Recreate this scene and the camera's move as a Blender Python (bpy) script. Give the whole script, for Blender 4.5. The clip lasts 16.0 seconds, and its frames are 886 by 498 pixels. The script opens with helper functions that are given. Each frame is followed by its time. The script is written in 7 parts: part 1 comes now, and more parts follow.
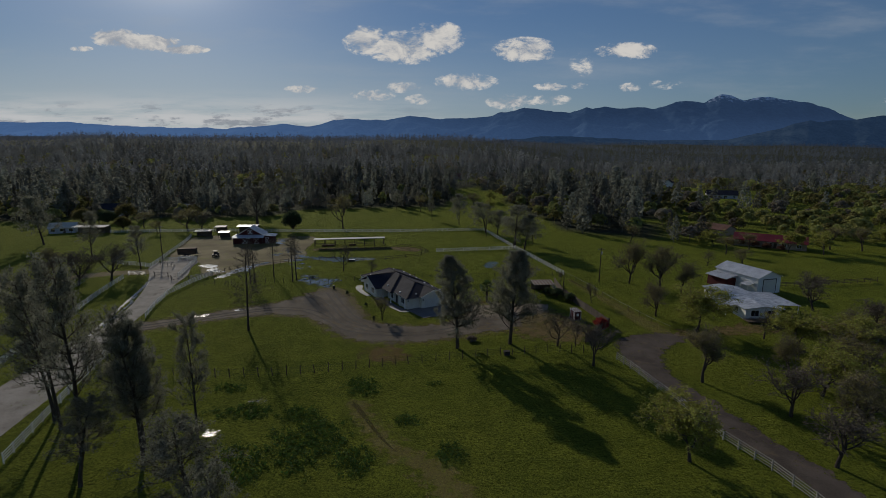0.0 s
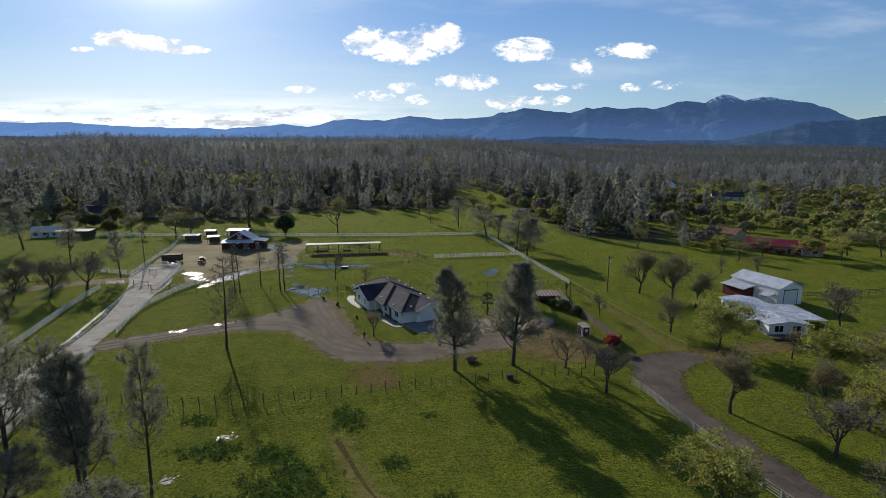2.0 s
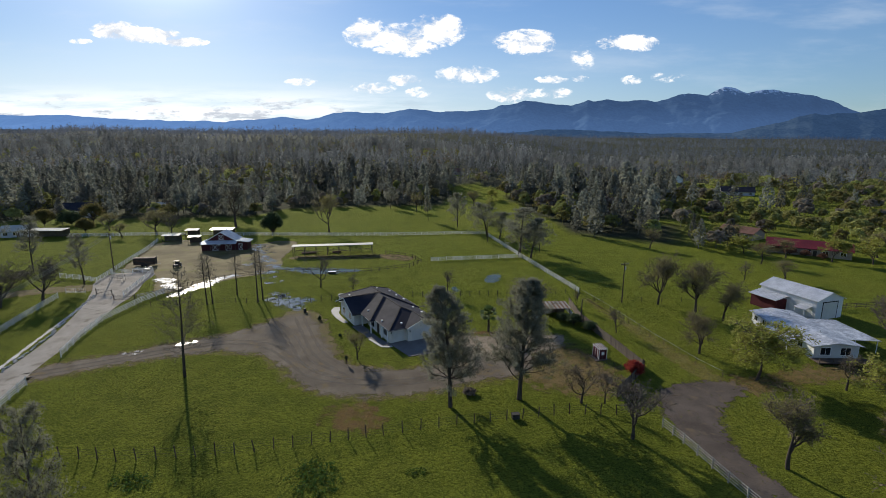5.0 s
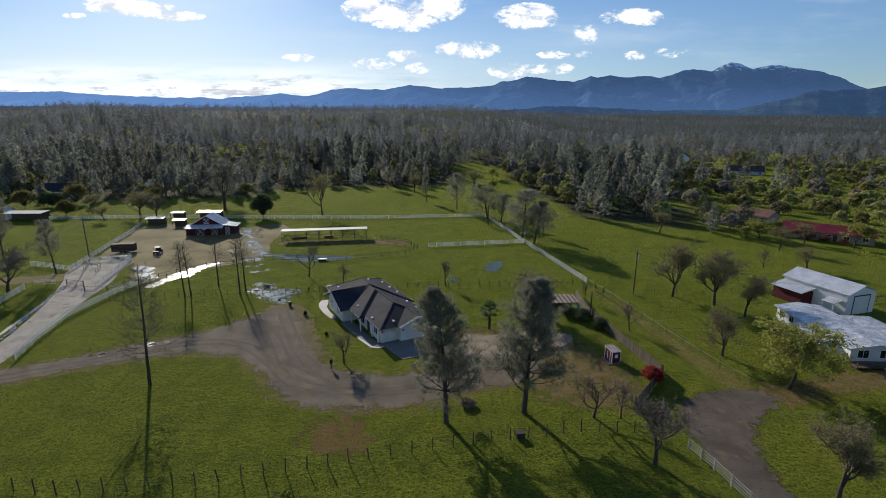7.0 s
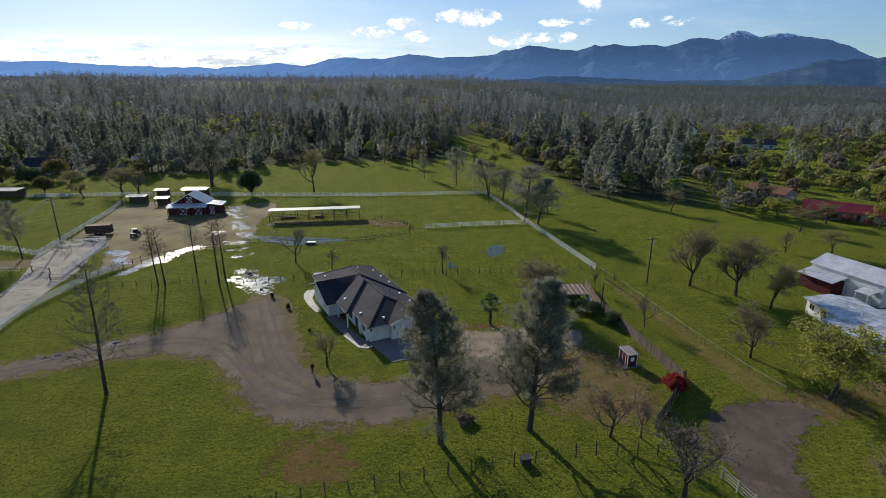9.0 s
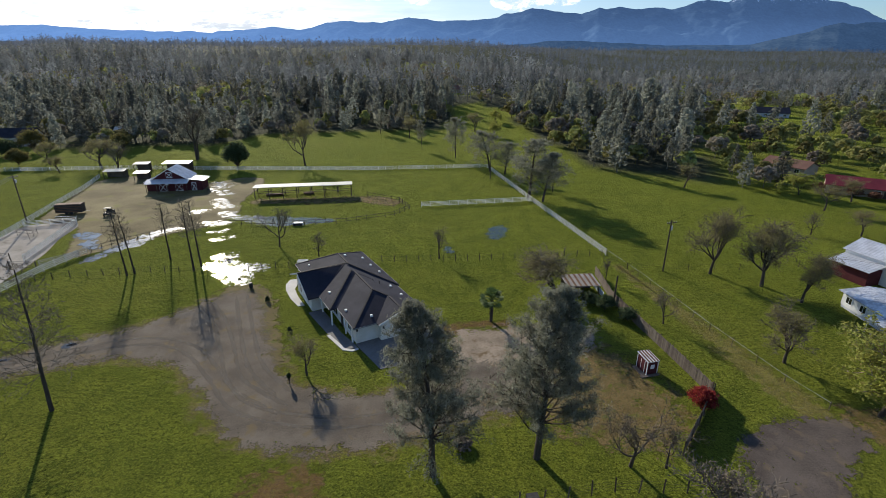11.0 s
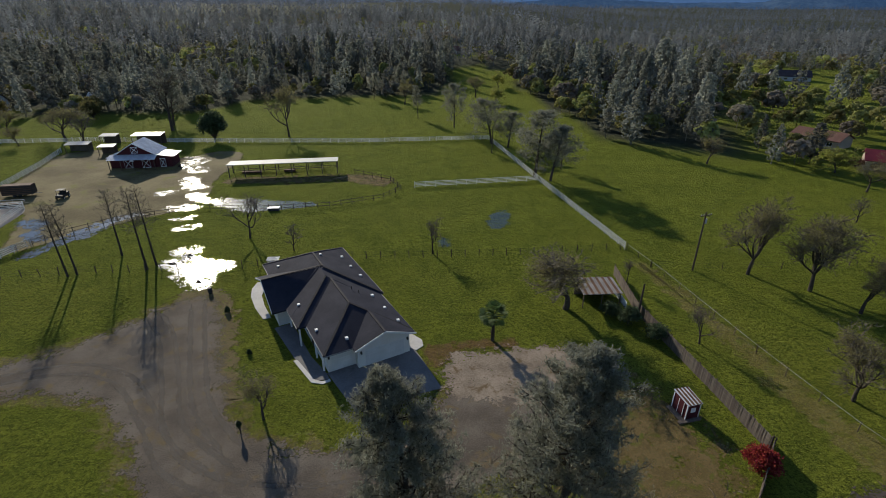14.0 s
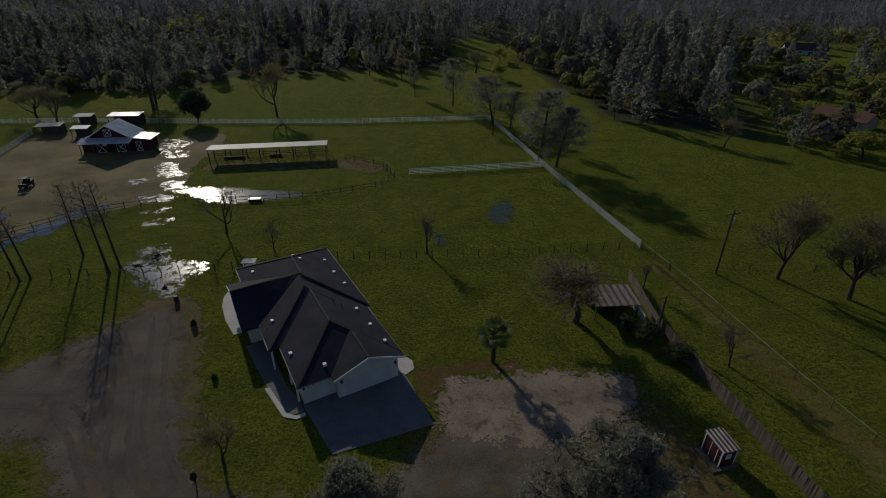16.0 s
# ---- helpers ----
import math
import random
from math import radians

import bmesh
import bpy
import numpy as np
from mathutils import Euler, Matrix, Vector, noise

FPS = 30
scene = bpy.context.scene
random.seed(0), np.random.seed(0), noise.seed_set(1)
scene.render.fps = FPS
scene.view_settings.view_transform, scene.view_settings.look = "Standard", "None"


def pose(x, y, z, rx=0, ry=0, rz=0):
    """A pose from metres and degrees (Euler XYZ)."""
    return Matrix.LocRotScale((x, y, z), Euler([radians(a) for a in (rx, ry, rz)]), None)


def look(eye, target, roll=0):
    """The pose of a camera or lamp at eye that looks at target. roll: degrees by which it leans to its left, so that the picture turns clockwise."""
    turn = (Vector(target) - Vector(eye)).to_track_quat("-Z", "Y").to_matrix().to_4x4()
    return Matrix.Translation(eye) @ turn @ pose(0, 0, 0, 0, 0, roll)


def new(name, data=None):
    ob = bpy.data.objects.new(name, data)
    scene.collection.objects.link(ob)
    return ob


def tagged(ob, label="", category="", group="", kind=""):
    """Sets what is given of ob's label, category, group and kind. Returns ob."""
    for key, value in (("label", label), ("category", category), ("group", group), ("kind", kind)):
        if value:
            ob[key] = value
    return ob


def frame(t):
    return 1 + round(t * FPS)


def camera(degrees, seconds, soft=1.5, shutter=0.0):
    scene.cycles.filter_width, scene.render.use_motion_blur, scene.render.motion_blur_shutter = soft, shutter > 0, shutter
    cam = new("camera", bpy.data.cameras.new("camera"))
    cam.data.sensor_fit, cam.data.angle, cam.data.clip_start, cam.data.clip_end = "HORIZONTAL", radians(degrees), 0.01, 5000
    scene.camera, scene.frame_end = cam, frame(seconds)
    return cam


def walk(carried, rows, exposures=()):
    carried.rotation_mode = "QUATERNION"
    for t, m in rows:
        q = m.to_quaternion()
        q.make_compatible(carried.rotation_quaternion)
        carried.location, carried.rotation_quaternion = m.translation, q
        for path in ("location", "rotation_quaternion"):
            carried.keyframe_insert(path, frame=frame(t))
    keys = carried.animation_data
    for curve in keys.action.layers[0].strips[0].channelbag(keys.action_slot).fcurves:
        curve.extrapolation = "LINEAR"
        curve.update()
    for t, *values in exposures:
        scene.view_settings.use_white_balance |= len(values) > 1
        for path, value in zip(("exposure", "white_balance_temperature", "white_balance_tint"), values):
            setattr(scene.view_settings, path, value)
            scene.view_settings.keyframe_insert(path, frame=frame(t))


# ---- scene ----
cam = camera(83.9, 16.0, soft=0.4)
SKY_STRENGTH = 0.10
EXPOSURES = [(0.0, -1.15), (0.5, -0.7), (1.0, -0.3), (1.5, -0.02), (1.7, 0.05), (7.0, 0.1), (10.0, 0.3), (12.5, 0.5), (13.0, 0.5), (13.5, 0.36), (14.0, 0.0), (14.5, -0.33), (15.0, -0.68), (15.5, -1.0), (16.0, -1.36)]
LEAN = pose(0, 0, 0, 0, 0, 0.23)
PATH = [
    (0.0, pose(0.122, -5.490, 36.601, 78.84, 0, 0.02) @ LEAN),
    (0.5, pose(0.293, -3.271, 36.673, 78.85, 0, 0.03) @ LEAN),
    (1.0, pose(0.465, -1.032, 36.742, 78.86, 0, 0.03) @ LEAN),
    (1.5, pose(0.636, 1.225, 36.806, 78.87, 0, 0.04) @ LEAN),
    (2.0, pose(0.808, 3.501, 36.865, 78.87, 0, 0.05) @ LEAN),
    (2.5, pose(0.979, 5.795, 36.920, 78.85, 0, 0.05) @ LEAN),
    (3.0, pose(1.150, 8.108, 36.970, 78.82, 0, 0.06) @ LEAN),
    (3.5, pose(1.322, 10.437, 37.016, 78.75, 0, 0.07) @ LEAN),
    (4.0, pose(1.493, 12.782, 37.057, 78.71, 0, 0.07) @ LEAN),
    (4.5, pose(1.664, 15.144, 37.094, 78.47, 0, 0.08) @ LEAN),
    (5.0, pose(1.836, 17.519, 37.126, 78.09, 0, 0.09) @ LEAN),
    (5.5, pose(2.007, 19.908, 37.154, 77.62, 0, 0.09) @ LEAN),
    (6.0, pose(2.178, 22.309, 37.177, 77.05, 0, 0.10) @ LEAN),
    (6.5, pose(2.350, 24.721, 37.196, 76.37, 0, 0.11) @ LEAN),
    (7.0, pose(2.521, 27.142, 37.211, 75.58, 0, 0.12) @ LEAN),
    (7.5, pose(2.692, 29.570, 37.221, 74.80, 0, 0.12) @ LEAN),
    (8.0, pose(2.864, 32.005, 37.226, 74.02, 0, 0.13) @ LEAN),
    (8.5, pose(3.035, 34.444, 37.227, 73.22, 0, 0.14) @ LEAN),
    (9.0, pose(3.206, 36.885, 37.224, 72.42, 0, 0.14) @ LEAN),
    (9.5, pose(3.378, 39.327, 37.216, 71.64, 0, 0.15) @ LEAN),
    (10.0, pose(3.549, 41.766, 37.203, 70.81, 0, 0.16) @ LEAN),
    (10.5, pose(3.721, 44.202, 37.186, 69.81, 0, 0.16) @ LEAN),
    (11.0, pose(3.892, 46.630, 37.165, 68.84, 0, 0.17) @ LEAN),
    (11.5, pose(4.063, 49.050, 37.139, 68.13, 0, 0.18) @ LEAN),
    (12.0, pose(4.235, 51.458, 37.108, 67.52, 0, 0.18) @ LEAN),
    (12.5, pose(4.406, 53.852, 37.073, 66.92, 0, 0.19) @ LEAN),
    (13.0, pose(4.577, 56.228, 37.034, 66.24, 0, 0.20) @ LEAN),
    (13.5, pose(4.749, 58.584, 36.990, 65.51, 0, 0.20) @ LEAN),
    (14.0, pose(4.920, 60.917, 36.942, 64.77, 0, 0.21) @ LEAN),
    (14.5, pose(5.091, 63.223, 36.889, 64.06, 0, 0.22) @ LEAN),
    (15.0, pose(5.263, 65.499, 36.831, 63.36, 0, 0.23) @ LEAN),
    (15.5, pose(5.434, 67.742, 36.769, 62.67, 0, 0.23) @ LEAN),
    (16.0, pose(5.605, 69.948, 36.703, 61.97, 0, 0.24) @ LEAN),
]
walk(cam, PATH, EXPOSURES)

# ---- world, sun, exposure ----
SUN_AZ, SUN_EL = 118.0, 23.0
sun_dir = Vector((math.cos(radians(SUN_AZ)) * math.cos(radians(SUN_EL)), math.sin(radians(SUN_AZ)) * math.cos(radians(SUN_EL)), math.sin(radians(SUN_EL))))
sun_data = bpy.data.lights.new("sun", "SUN")
sun_data.energy, sun_data.angle, sun_data.color = 5.0, radians(0.55), (1.0, 0.92, 0.78)
sun = new("sun", sun_data)
sun.matrix_world = look(sun_dir * 100, (0, 0, 0))


class Nodes:
    """Short hand for a node tree."""

    def __init__(self, tree, keep=False):
        self.t = tree
        if not keep:
            self.t.nodes.clear()

    def n(self, kind, **values):
        node = self.t.nodes.new("ShaderNode" + kind)
        for key, value in values.items():
            if key in node.inputs:
                self.put(node.inputs[key], value)
        return node

    def put(self, socket, value):
        if isinstance(value, bpy.types.NodeSocket):
            self.t.links.new(value, socket)
        else:
            socket.default_value = value

    def math(self, op, a, b=0.0, clamp=False):
        node = self.t.nodes.new("ShaderNodeMath")
        node.operation, node.use_clamp = op, clamp
        self.put(node.inputs[0], a)
        self.put(node.inputs[1], b)
        return node.outputs[0]

    def mix(self, fac, a, b):
        node = self.t.nodes.new("ShaderNodeMix")
        node.data_type = "RGBA"
        self.put(node.inputs[0], fac)
        for k, c in ((6, a), (7, b)):
            self.put(node.inputs[k], (*c, 1.0) if isinstance(c, tuple) and len(c) == 3 else c)
        return node.outputs[2]

    def noise(self, vec, scale, detail=4.0, rough=0.55, distort=0.0):
        node = self.t.nodes.new("ShaderNodeTexNoise")
        self.put(node.inputs["Vector"], vec)
        for key, value in (("Scale", scale), ("Detail", detail), ("Roughness", rough), ("Distortion", distort)):
            node.inputs[key].default_value = value
        return node.outputs[0]

    def ramp(self, x, lo, hi):
        node = self.t.nodes.new("ShaderNodeMapRange")
        node.interpolation_type = "SMOOTHSTEP"
        for k, value in enumerate((x, lo, hi, 0.0, 1.0)):
            self.put(node.inputs[k], value)
        return node.outputs[0]

    def combine(self, x, y, z):
        node = self.t.nodes.new("ShaderNodeCombineXYZ")
        for k, value in enumerate((x, y, z)):
            self.put(node.inputs[k], value)
        return node.outputs[0]


# clouds: place (x over y, z over y), half width, half height, weight
CLOUDS = [(-0.075, 0.195, 0.085, 0.034, 1.0), (-0.015, 0.213, 0.062, 0.034, 1.0), (-0.150, 0.208, 0.05, 0.03, 1.0), (0.156, 0.192, 0.072, 0.026, 1.0), (0.351, 0.191, 0.068, 0.018, 1.0),
          (-0.627, 0.211, 0.053, 0.019, 1.6), (-0.566, 0.202, 0.071, 0.016, 1.7), (-0.500, 0.190, 0.055, 0.010, 1.5), (0.043, 0.133, 0.07, 0.019, 0.9), (-0.078, 0.123, 0.036, 0.013, 0.85), (0.132, 0.097, 0.055, 0.018, 0.95),
          (-0.139, 0.107, 0.05, 0.013, 0.8), (-0.276, 0.118, 0.04, 0.009, 0.7), (0.208, 0.125, 0.038, 0.009, 0.8), (0.361, 0.124, 0.026, 0.01, 0.7), (0.208, 0.1, 0.05, 0.012, 0.7),
          (-0.695, 0.191, 0.026, 0.006, 0.7), (0.262, 0.127, 0.02, 0.008, 0.7), (-0.05, 0.1, 0.03, 0.012, 0.6), (0.9, 0.105, 0.06, 0.015, 0.7), (0.435, 0.13, 0.05, 0.012, 0.35), (0.265, 0.165, 0.03, 0.03, 0.3)]

world = bpy.data.worlds.new("sky_world")
scene.world = world
world.use_nodes = True
w = Nodes(world.node_tree)
sky = w.n("TexSky")
sky.sky_type, sky.sun_disc = "NISHITA", False
sky.sun_elevation, sky.sun_rotation = radians(SUN_EL), radians(SUN_AZ - 90.0) * -1.0
sky.altitude, sky.air_density, sky.dust_density, sky.ozone_density = 200.0, 1.0, 0.12, 2.0
way = w.n("TexCoord").outputs["Generated"]
split = w.n("SeparateXYZ", Vector=way)
ahead = w.math("MAXIMUM", split.outputs[1], 0.05)
cu, cw = w.math("DIVIDE", split.outputs[0], ahead), w.math("DIVIDE", split.outputs[2], ahead)
flat = w.combine(cu, w.math("MULTIPLY", cw, 1.7), 0.0)
puff, wisp = w.noise(flat, 20.0, 8.0, 0.66, 0.4), w.noise(flat, 85.0, 6.0, 0.65)
cover = 0.0
for px_, pz_, hw_, hh_, weight_ in CLOUDS:
    du, dv = w.math("DIVIDE", w.math("SUBTRACT", cu, px_), hw_), w.math("DIVIDE", w.math("SUBTRACT", cw, pz_), hh_)
    rr = w.math("ADD", w.math("MULTIPLY", du, du), w.math("MULTIPLY", dv, dv))
    blob = w.math("MULTIPLY", w.math("SUBTRACT", 1.0, rr), weight_, False)
    cover = w.math("MAXIMUM", cover, blob)
edge_ = w.math("ADD", cover, w.math("MULTIPLY", w.math("SUBTRACT", puff, 0.5), 4.2))
edge_ = w.math("ADD", edge_, w.math("MULTIPLY", w.math("SUBTRACT", wisp, 0.5), 1.6))
edge_ = w.math("MULTIPLY", edge_, w.ramp(cover, 0.0, 0.25))
mask = w.ramp(edge_, 0.05, 1.0)
# a low bank of cloud on the sunward horizon
streak = w.noise(w.combine(cu, w.math("MULTIPLY", cw, 9.0), 3.0), 5.0, 6.0, 0.6)
low = w.math("MULTIPLY", w.ramp(cw, 0.125, 0.055), w.ramp(cu, 0.12, -0.35))
low = w.math("MULTIPLY", low, w.ramp(streak, 0.3, 0.6))
haze = w.math("MULTIPLY", w.ramp(cw, 0.26, 0.03), w.ramp(cu, 0.9, -0.7))
veil = w.math("MULTIPLY", w.ramp(w.noise(w.combine(cu, w.math("MULTIPLY", cw, 5.0), 7.0), 3.0, 5.0, 0.6), 0.45, 0.75), 0.25)
shade = w.math("MULTIPLY", w.ramp(w.noise(w.combine(cu, w.math("MULTIPLY", cw, 3.5), 11.0), 13.0, 5.0, 0.6), 0.53, 0.64), w.math("MULTIPLY", w.ramp(cw, 0.10, 0.07), w.ramp(cu, 0.05, -0.3)))
lum = w.n("RGBToBW", Color=sky.outputs[0]).outputs[0]
tint = w.n("Mix")
tint.data_type, tint.blend_type = "RGBA", "MULTIPLY"
tint.inputs[0].default_value = 1.0
w.put(tint.inputs[6], sky.outputs[0])
soft_ = w.math("DIVIDE", 1.0, w.math("ADD", 0.86, w.math("MULTIPLY", lum, 0.085)))
w.put(tint.inputs[7], w.combine(w.math("MULTIPLY", soft_, 0.84), w.math("MULTIPLY", soft_, 1.0), w.math("MULTIPLY", soft_, 1.22)))
air = w.mix(w.math("MULTIPLY", haze, 0.62), tint.outputs[2], (8.4, 9.4, 10.4))
near_sun = w.n("VectorMath")
near_sun.operation = "DOT_PRODUCT"
near_sun.inputs[0].default_value = (0, 0, 0)
w.put(near_sun.inputs[0], way)
near_sun.inputs[1].default_value = sun_dir
toward = w.math("MAXIMUM", near_sun.outputs["Value"], 0.0)
glow = w.math("ADD", w.math("MULTIPLY", w.math("POWER", toward, 260.0), 55.0), w.math("MULTIPLY", w.math("POWER", toward, 28.0), 3.2))
plus = w.n("Mix")
plus.data_type, plus.blend_type = "RGBA", "ADD"
plus.inputs[0].default_value = 1.0
w.put(plus.inputs[6], air)
w.put(plus.inputs[7], w.combine(w.math("MULTIPLY", glow, 1.0), w.math("MULTIPLY", glow, 0.97), w.math("MULTIPLY", glow, 0.9)))
air = plus.outputs[2]
air = w.mix(w.math("MULTIPLY", veil, w.ramp(cw, 0.0, 0.1)), air, (7.5, 8.2, 9.0))
air = w.mix(low, air, (11.0, 11.2, 11.4))
air = w.mix(w.math("MULTIPLY", shade, 0.75), air, (4.4, 4.9, 5.8))
cloud_tone = w.mix(w.ramp(puff, 0.36, 0.62), (6.6, 7.2, 8.2), (13.0, 12.6, 12.0))
air = w.mix(w.math("MULTIPLY", mask, w.ramp(split.outputs[1], 0.1, 0.3)), air, cloud_tone)
back = w.n("Background", Color=air, Strength=SKY_STRENGTH)
w.t.links.new(back.outputs[0], w.n("OutputWorld").inputs[0])


# ---- materials ----
def material(name, c1, c2, big=0.4, fine=8.0, rough=0.8, metal=0.0, bump=0.3, c3=None, third=0.62, spec=0.15, island=0.0, objrand=0.0, translucent=0.0, coord="Object", stretch=None, tone=0.0):
    """A surface of two tones, with a third in patches; big and fine are the scales of its variation."""
    m = bpy.data.materials.new(name)
    m.use_nodes = True
    g = Nodes(m.node_tree)
    at = g.n("TexCoord").outputs[coord]
    if stretch:
        at = g.n("Mapping", Vector=at, Scale=stretch).outputs[0]
    a, b = g.noise(at, big, 5.0), g.noise(at, fine, 5.0, 0.65)
    f = g.ramp(g.math("ADD", g.math("MULTIPLY", a, 0.55), g.math("MULTIPLY", b, 0.45)), 0.36, 0.64)
    col = g.mix(f, c1, c2)
    if c3:
        col = g.mix(g.ramp(g.noise(at, big * 1.7, 6.0, 0.6, 0.4), third, third + 0.14), col, c3)
    if island or objrand:
        rnd = g.n("NewGeometry").outputs["Random Per Island"] if island else g.n("ObjectInfo").outputs["Random"]
        hsv = g.n("HueSaturation", Color=col)
        k = island or objrand
        g.put(hsv.inputs["Value"], g.math("ADD", 1.0 - k / 2, g.math("MULTIPLY", rnd, k)))
        g.put(hsv.inputs["Hue"], g.math("ADD", 0.5 - k * 0.03, g.math("MULTIPLY", rnd, k * 0.06)))
        col = hsv.outputs[0]
    if tone:
        own = g.n("Attribute")
        own.attribute_name = "tone"
        hsv = g.n("HueSaturation", Color=col)
        g.put(hsv.inputs["Value"], g.math("ADD", 1.0 - tone / 2, g.math("MULTIPLY", own.outputs["Fac"], tone)))
        g.put(hsv.inputs["Hue"], g.math("ADD", 0.5 - tone * 0.03, g.math("MULTIPLY", own.outputs["Fac"], tone * 0.06)))
        col = hsv.outputs[0]
    p = g.n("BsdfPrincipled", **{"Base Color": col, "Roughness": rough, "Metallic": metal, "Specular IOR Level": spec})
    if bump:
        g.put(p.inputs["Normal"], g.n("Bump", Strength=bump, Distance=0.1, Height=b).outputs[0])
    out = p.outputs[0]
    if translucent:
        tr = g.n("BsdfTranslucent", Color=col)
        mx = g.n("MixShader", Fac=translucent)
        g.t.links.new(out, mx.inputs[1])
        g.t.links.new(tr.outputs[0], mx.inputs[2])
        out = mx.outputs[0]
    g.t.links.new(out, g.n("OutputMaterial").inputs[0])
    return m


def feathered(name, c1, c2, c3, big, fine, rough=0.9, ragged=0.9, bump=0.5, spec=0.06, cover=1.0, holes=0.0):
    """A ground cover whose edge frays into the grass, by the mesh's own fade attribute."""
    m = material(name, c1, c2, big, fine, rough, 0.0, bump, c3, 0.54, spec)
    g = Nodes(m.node_tree, True)
    at = g.n("TexCoord").outputs["Object"]
    fade = g.n("Attribute")
    fade.attribute_name = "fade"
    k = g.math("ADD", fade.outputs["Fac"], g.math("MULTIPLY", g.math("SUBTRACT", g.math("ADD", g.math("MULTIPLY", g.noise(at, 0.55, 5.0, 0.7), 0.6), g.math("MULTIPLY", g.noise(at, 3.5, 4.0, 0.7), 0.4)), 0.5), ragged * 2.0))
    k = g.math("MULTIPLY", g.ramp(k, 0.38, 0.62), cover)
    if holes:
        gap = g.math("ADD", g.math("MULTIPLY", g.noise(at, 0.42, 5.0, 0.7, 1.2), 0.6), g.math("MULTIPLY", g.noise(at, 1.6, 4.0, 0.7), 0.4))
        k = g.math("MULTIPLY", k, g.ramp(gap, holes, holes + 0.05))
    out = [n for n in g.t.nodes if n.type == "OUTPUT_MATERIAL"][0]
    old = out.inputs[0].links[0].from_socket
    mx = g.n("MixShader", Fac=k)
    g.t.links.new(g.n("BsdfTransparent").outputs[0], mx.inputs[1])
    g.t.links.new(old, mx.inputs[2])
    g.t.links.new(mx.outputs[0], out.inputs[0])
    return m


def grass_material():
    m = bpy.data.materials.new("meadow_grass")
    m.use_nodes = True
    g = Nodes(m.node_tree)
    at = g.n("TexCoord").outputs["Object"]
    big, mid, fine = g.noise(at, 0.03, 5.0, 0.6, 0.3), g.noise(at, 0.22, 6.0, 0.65, 0.3), g.noise(at, 2.2, 5.0, 0.8)
    clump = g.noise(at, 0.9, 6.0, 0.8)
    speck = g.noise(at, 4.0, 3.0, 0.8)
    col = g.mix(g.ramp(mid, 0.34, 0.66), (0.092, 0.126, 0.014), (0.210, 0.244, 0.027))
    col = g.mix(g.math("MULTIPLY", g.ramp(big, 0.48, 0.68), 0.45), col, (0.225, 0.220, 0.036))
    col = g.mix(g.math("MULTIPLY", g.ramp(g.noise(at, 0.10, 6.0, 0.7, 0.6), 0.60, 0.74), 0.4), col, (0.200, 0.165, 0.055))
    # dark noise paints the small shadows among tufts and between blades
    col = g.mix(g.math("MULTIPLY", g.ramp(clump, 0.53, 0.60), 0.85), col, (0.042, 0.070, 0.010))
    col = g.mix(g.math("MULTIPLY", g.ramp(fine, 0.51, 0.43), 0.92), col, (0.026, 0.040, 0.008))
    blade_shade = g.noise(at, 7.0, 3.0, 0.8)
    col = g.mix(g.math("MULTIPLY", g.ramp(blade_shade, 0.50, 0.42), 0.7), col, (0.030, 0.042, 0.009))
    col = g.mix(g.math("MULTIPLY", g.ramp(speck, 0.54, 0.60), 0.55), col, (0.31, 0.36, 0.055))
    wood = g.n("Attribute")
    wood.attribute_name = "wood"
    floor_ = g.mix(g.ramp(mid, 0.35, 0.65), (0.050, 0.054, 0.036), (0.092, 0.096, 0.060))
    col = g.mix(wood.outputs["Fac"], col, floor_)
    p = g.n("BsdfPrincipled", **{"Base Color": col, "Roughness": 0.95, "Specular IOR Level": 0.02, "Sheen Weight": g.math("MULTIPLY", g.math("SUBTRACT", 1.0, wood.outputs["Fac"]), 0.28), "Sheen Roughness": 0.5, "Sheen Tint": (0.80, 0.84, 0.13, 1.0)})
    h = g.math("ADD", g.math("MULTIPLY", fine, 0.8), g.math("MULTIPLY", clump, 1.8))
    g.put(p.inputs["Normal"], g.n("Bump", Strength=1.0, Distance=1.0, Height=h).outputs[0])
    g.t.links.new(p.outputs[0], g.n("OutputMaterial").inputs[0])
    return m


GRASS = grass_material()
SPARSE = feathered("thin_dry_grass", (0.19, 0.145, 0.055), (0.27, 0.21, 0.085), (0.14, 0.17, 0.03), 0.3, 3.0, ragged=3.0, cover=0.42)
TRAMPLED = feathered("trampled_mud", (0.120, 0.084, 0.036), (0.185, 0.132, 0.058), (0.105, 0.115, 0.020), 0.5, 3.5, ragged=3.2, cover=0.75)
GRAVEL = feathered("gravel", (0.086, 0.070, 0.054), (0.172, 0.144, 0.110), (0.150, 0.112, 0.060), 0.26, 7.0, bump=1.0, ragged=1.6)
RUT = feathered("packed_wheel_rut", (0.130, 0.110, 0.088), (0.190, 0.164, 0.132), (0.10, 0.085, 0.062), 0.7, 6.0, bump=0.5, ragged=1.4, cover=0.55)
DIRT = feathered("dry_dirt", (0.130, 0.100, 0.046), (0.190, 0.150, 0.072), (0.11, 0.12, 0.025), 0.45, 4.0, ragged=2.2, cover=0.8)
YARD = feathered("muddy_yard", (0.092, 0.072, 0.032), (0.205, 0.168, 0.082), (0.150, 0.142, 0.036), 0.10, 2.5, ragged=1.0)
ASPHALT = feathered("worn_asphalt", (0.062, 0.050, 0.042), (0.115, 0.095, 0.080), (0.125, 0.098, 0.066), 0.25, 6.0, ragged=2.4)
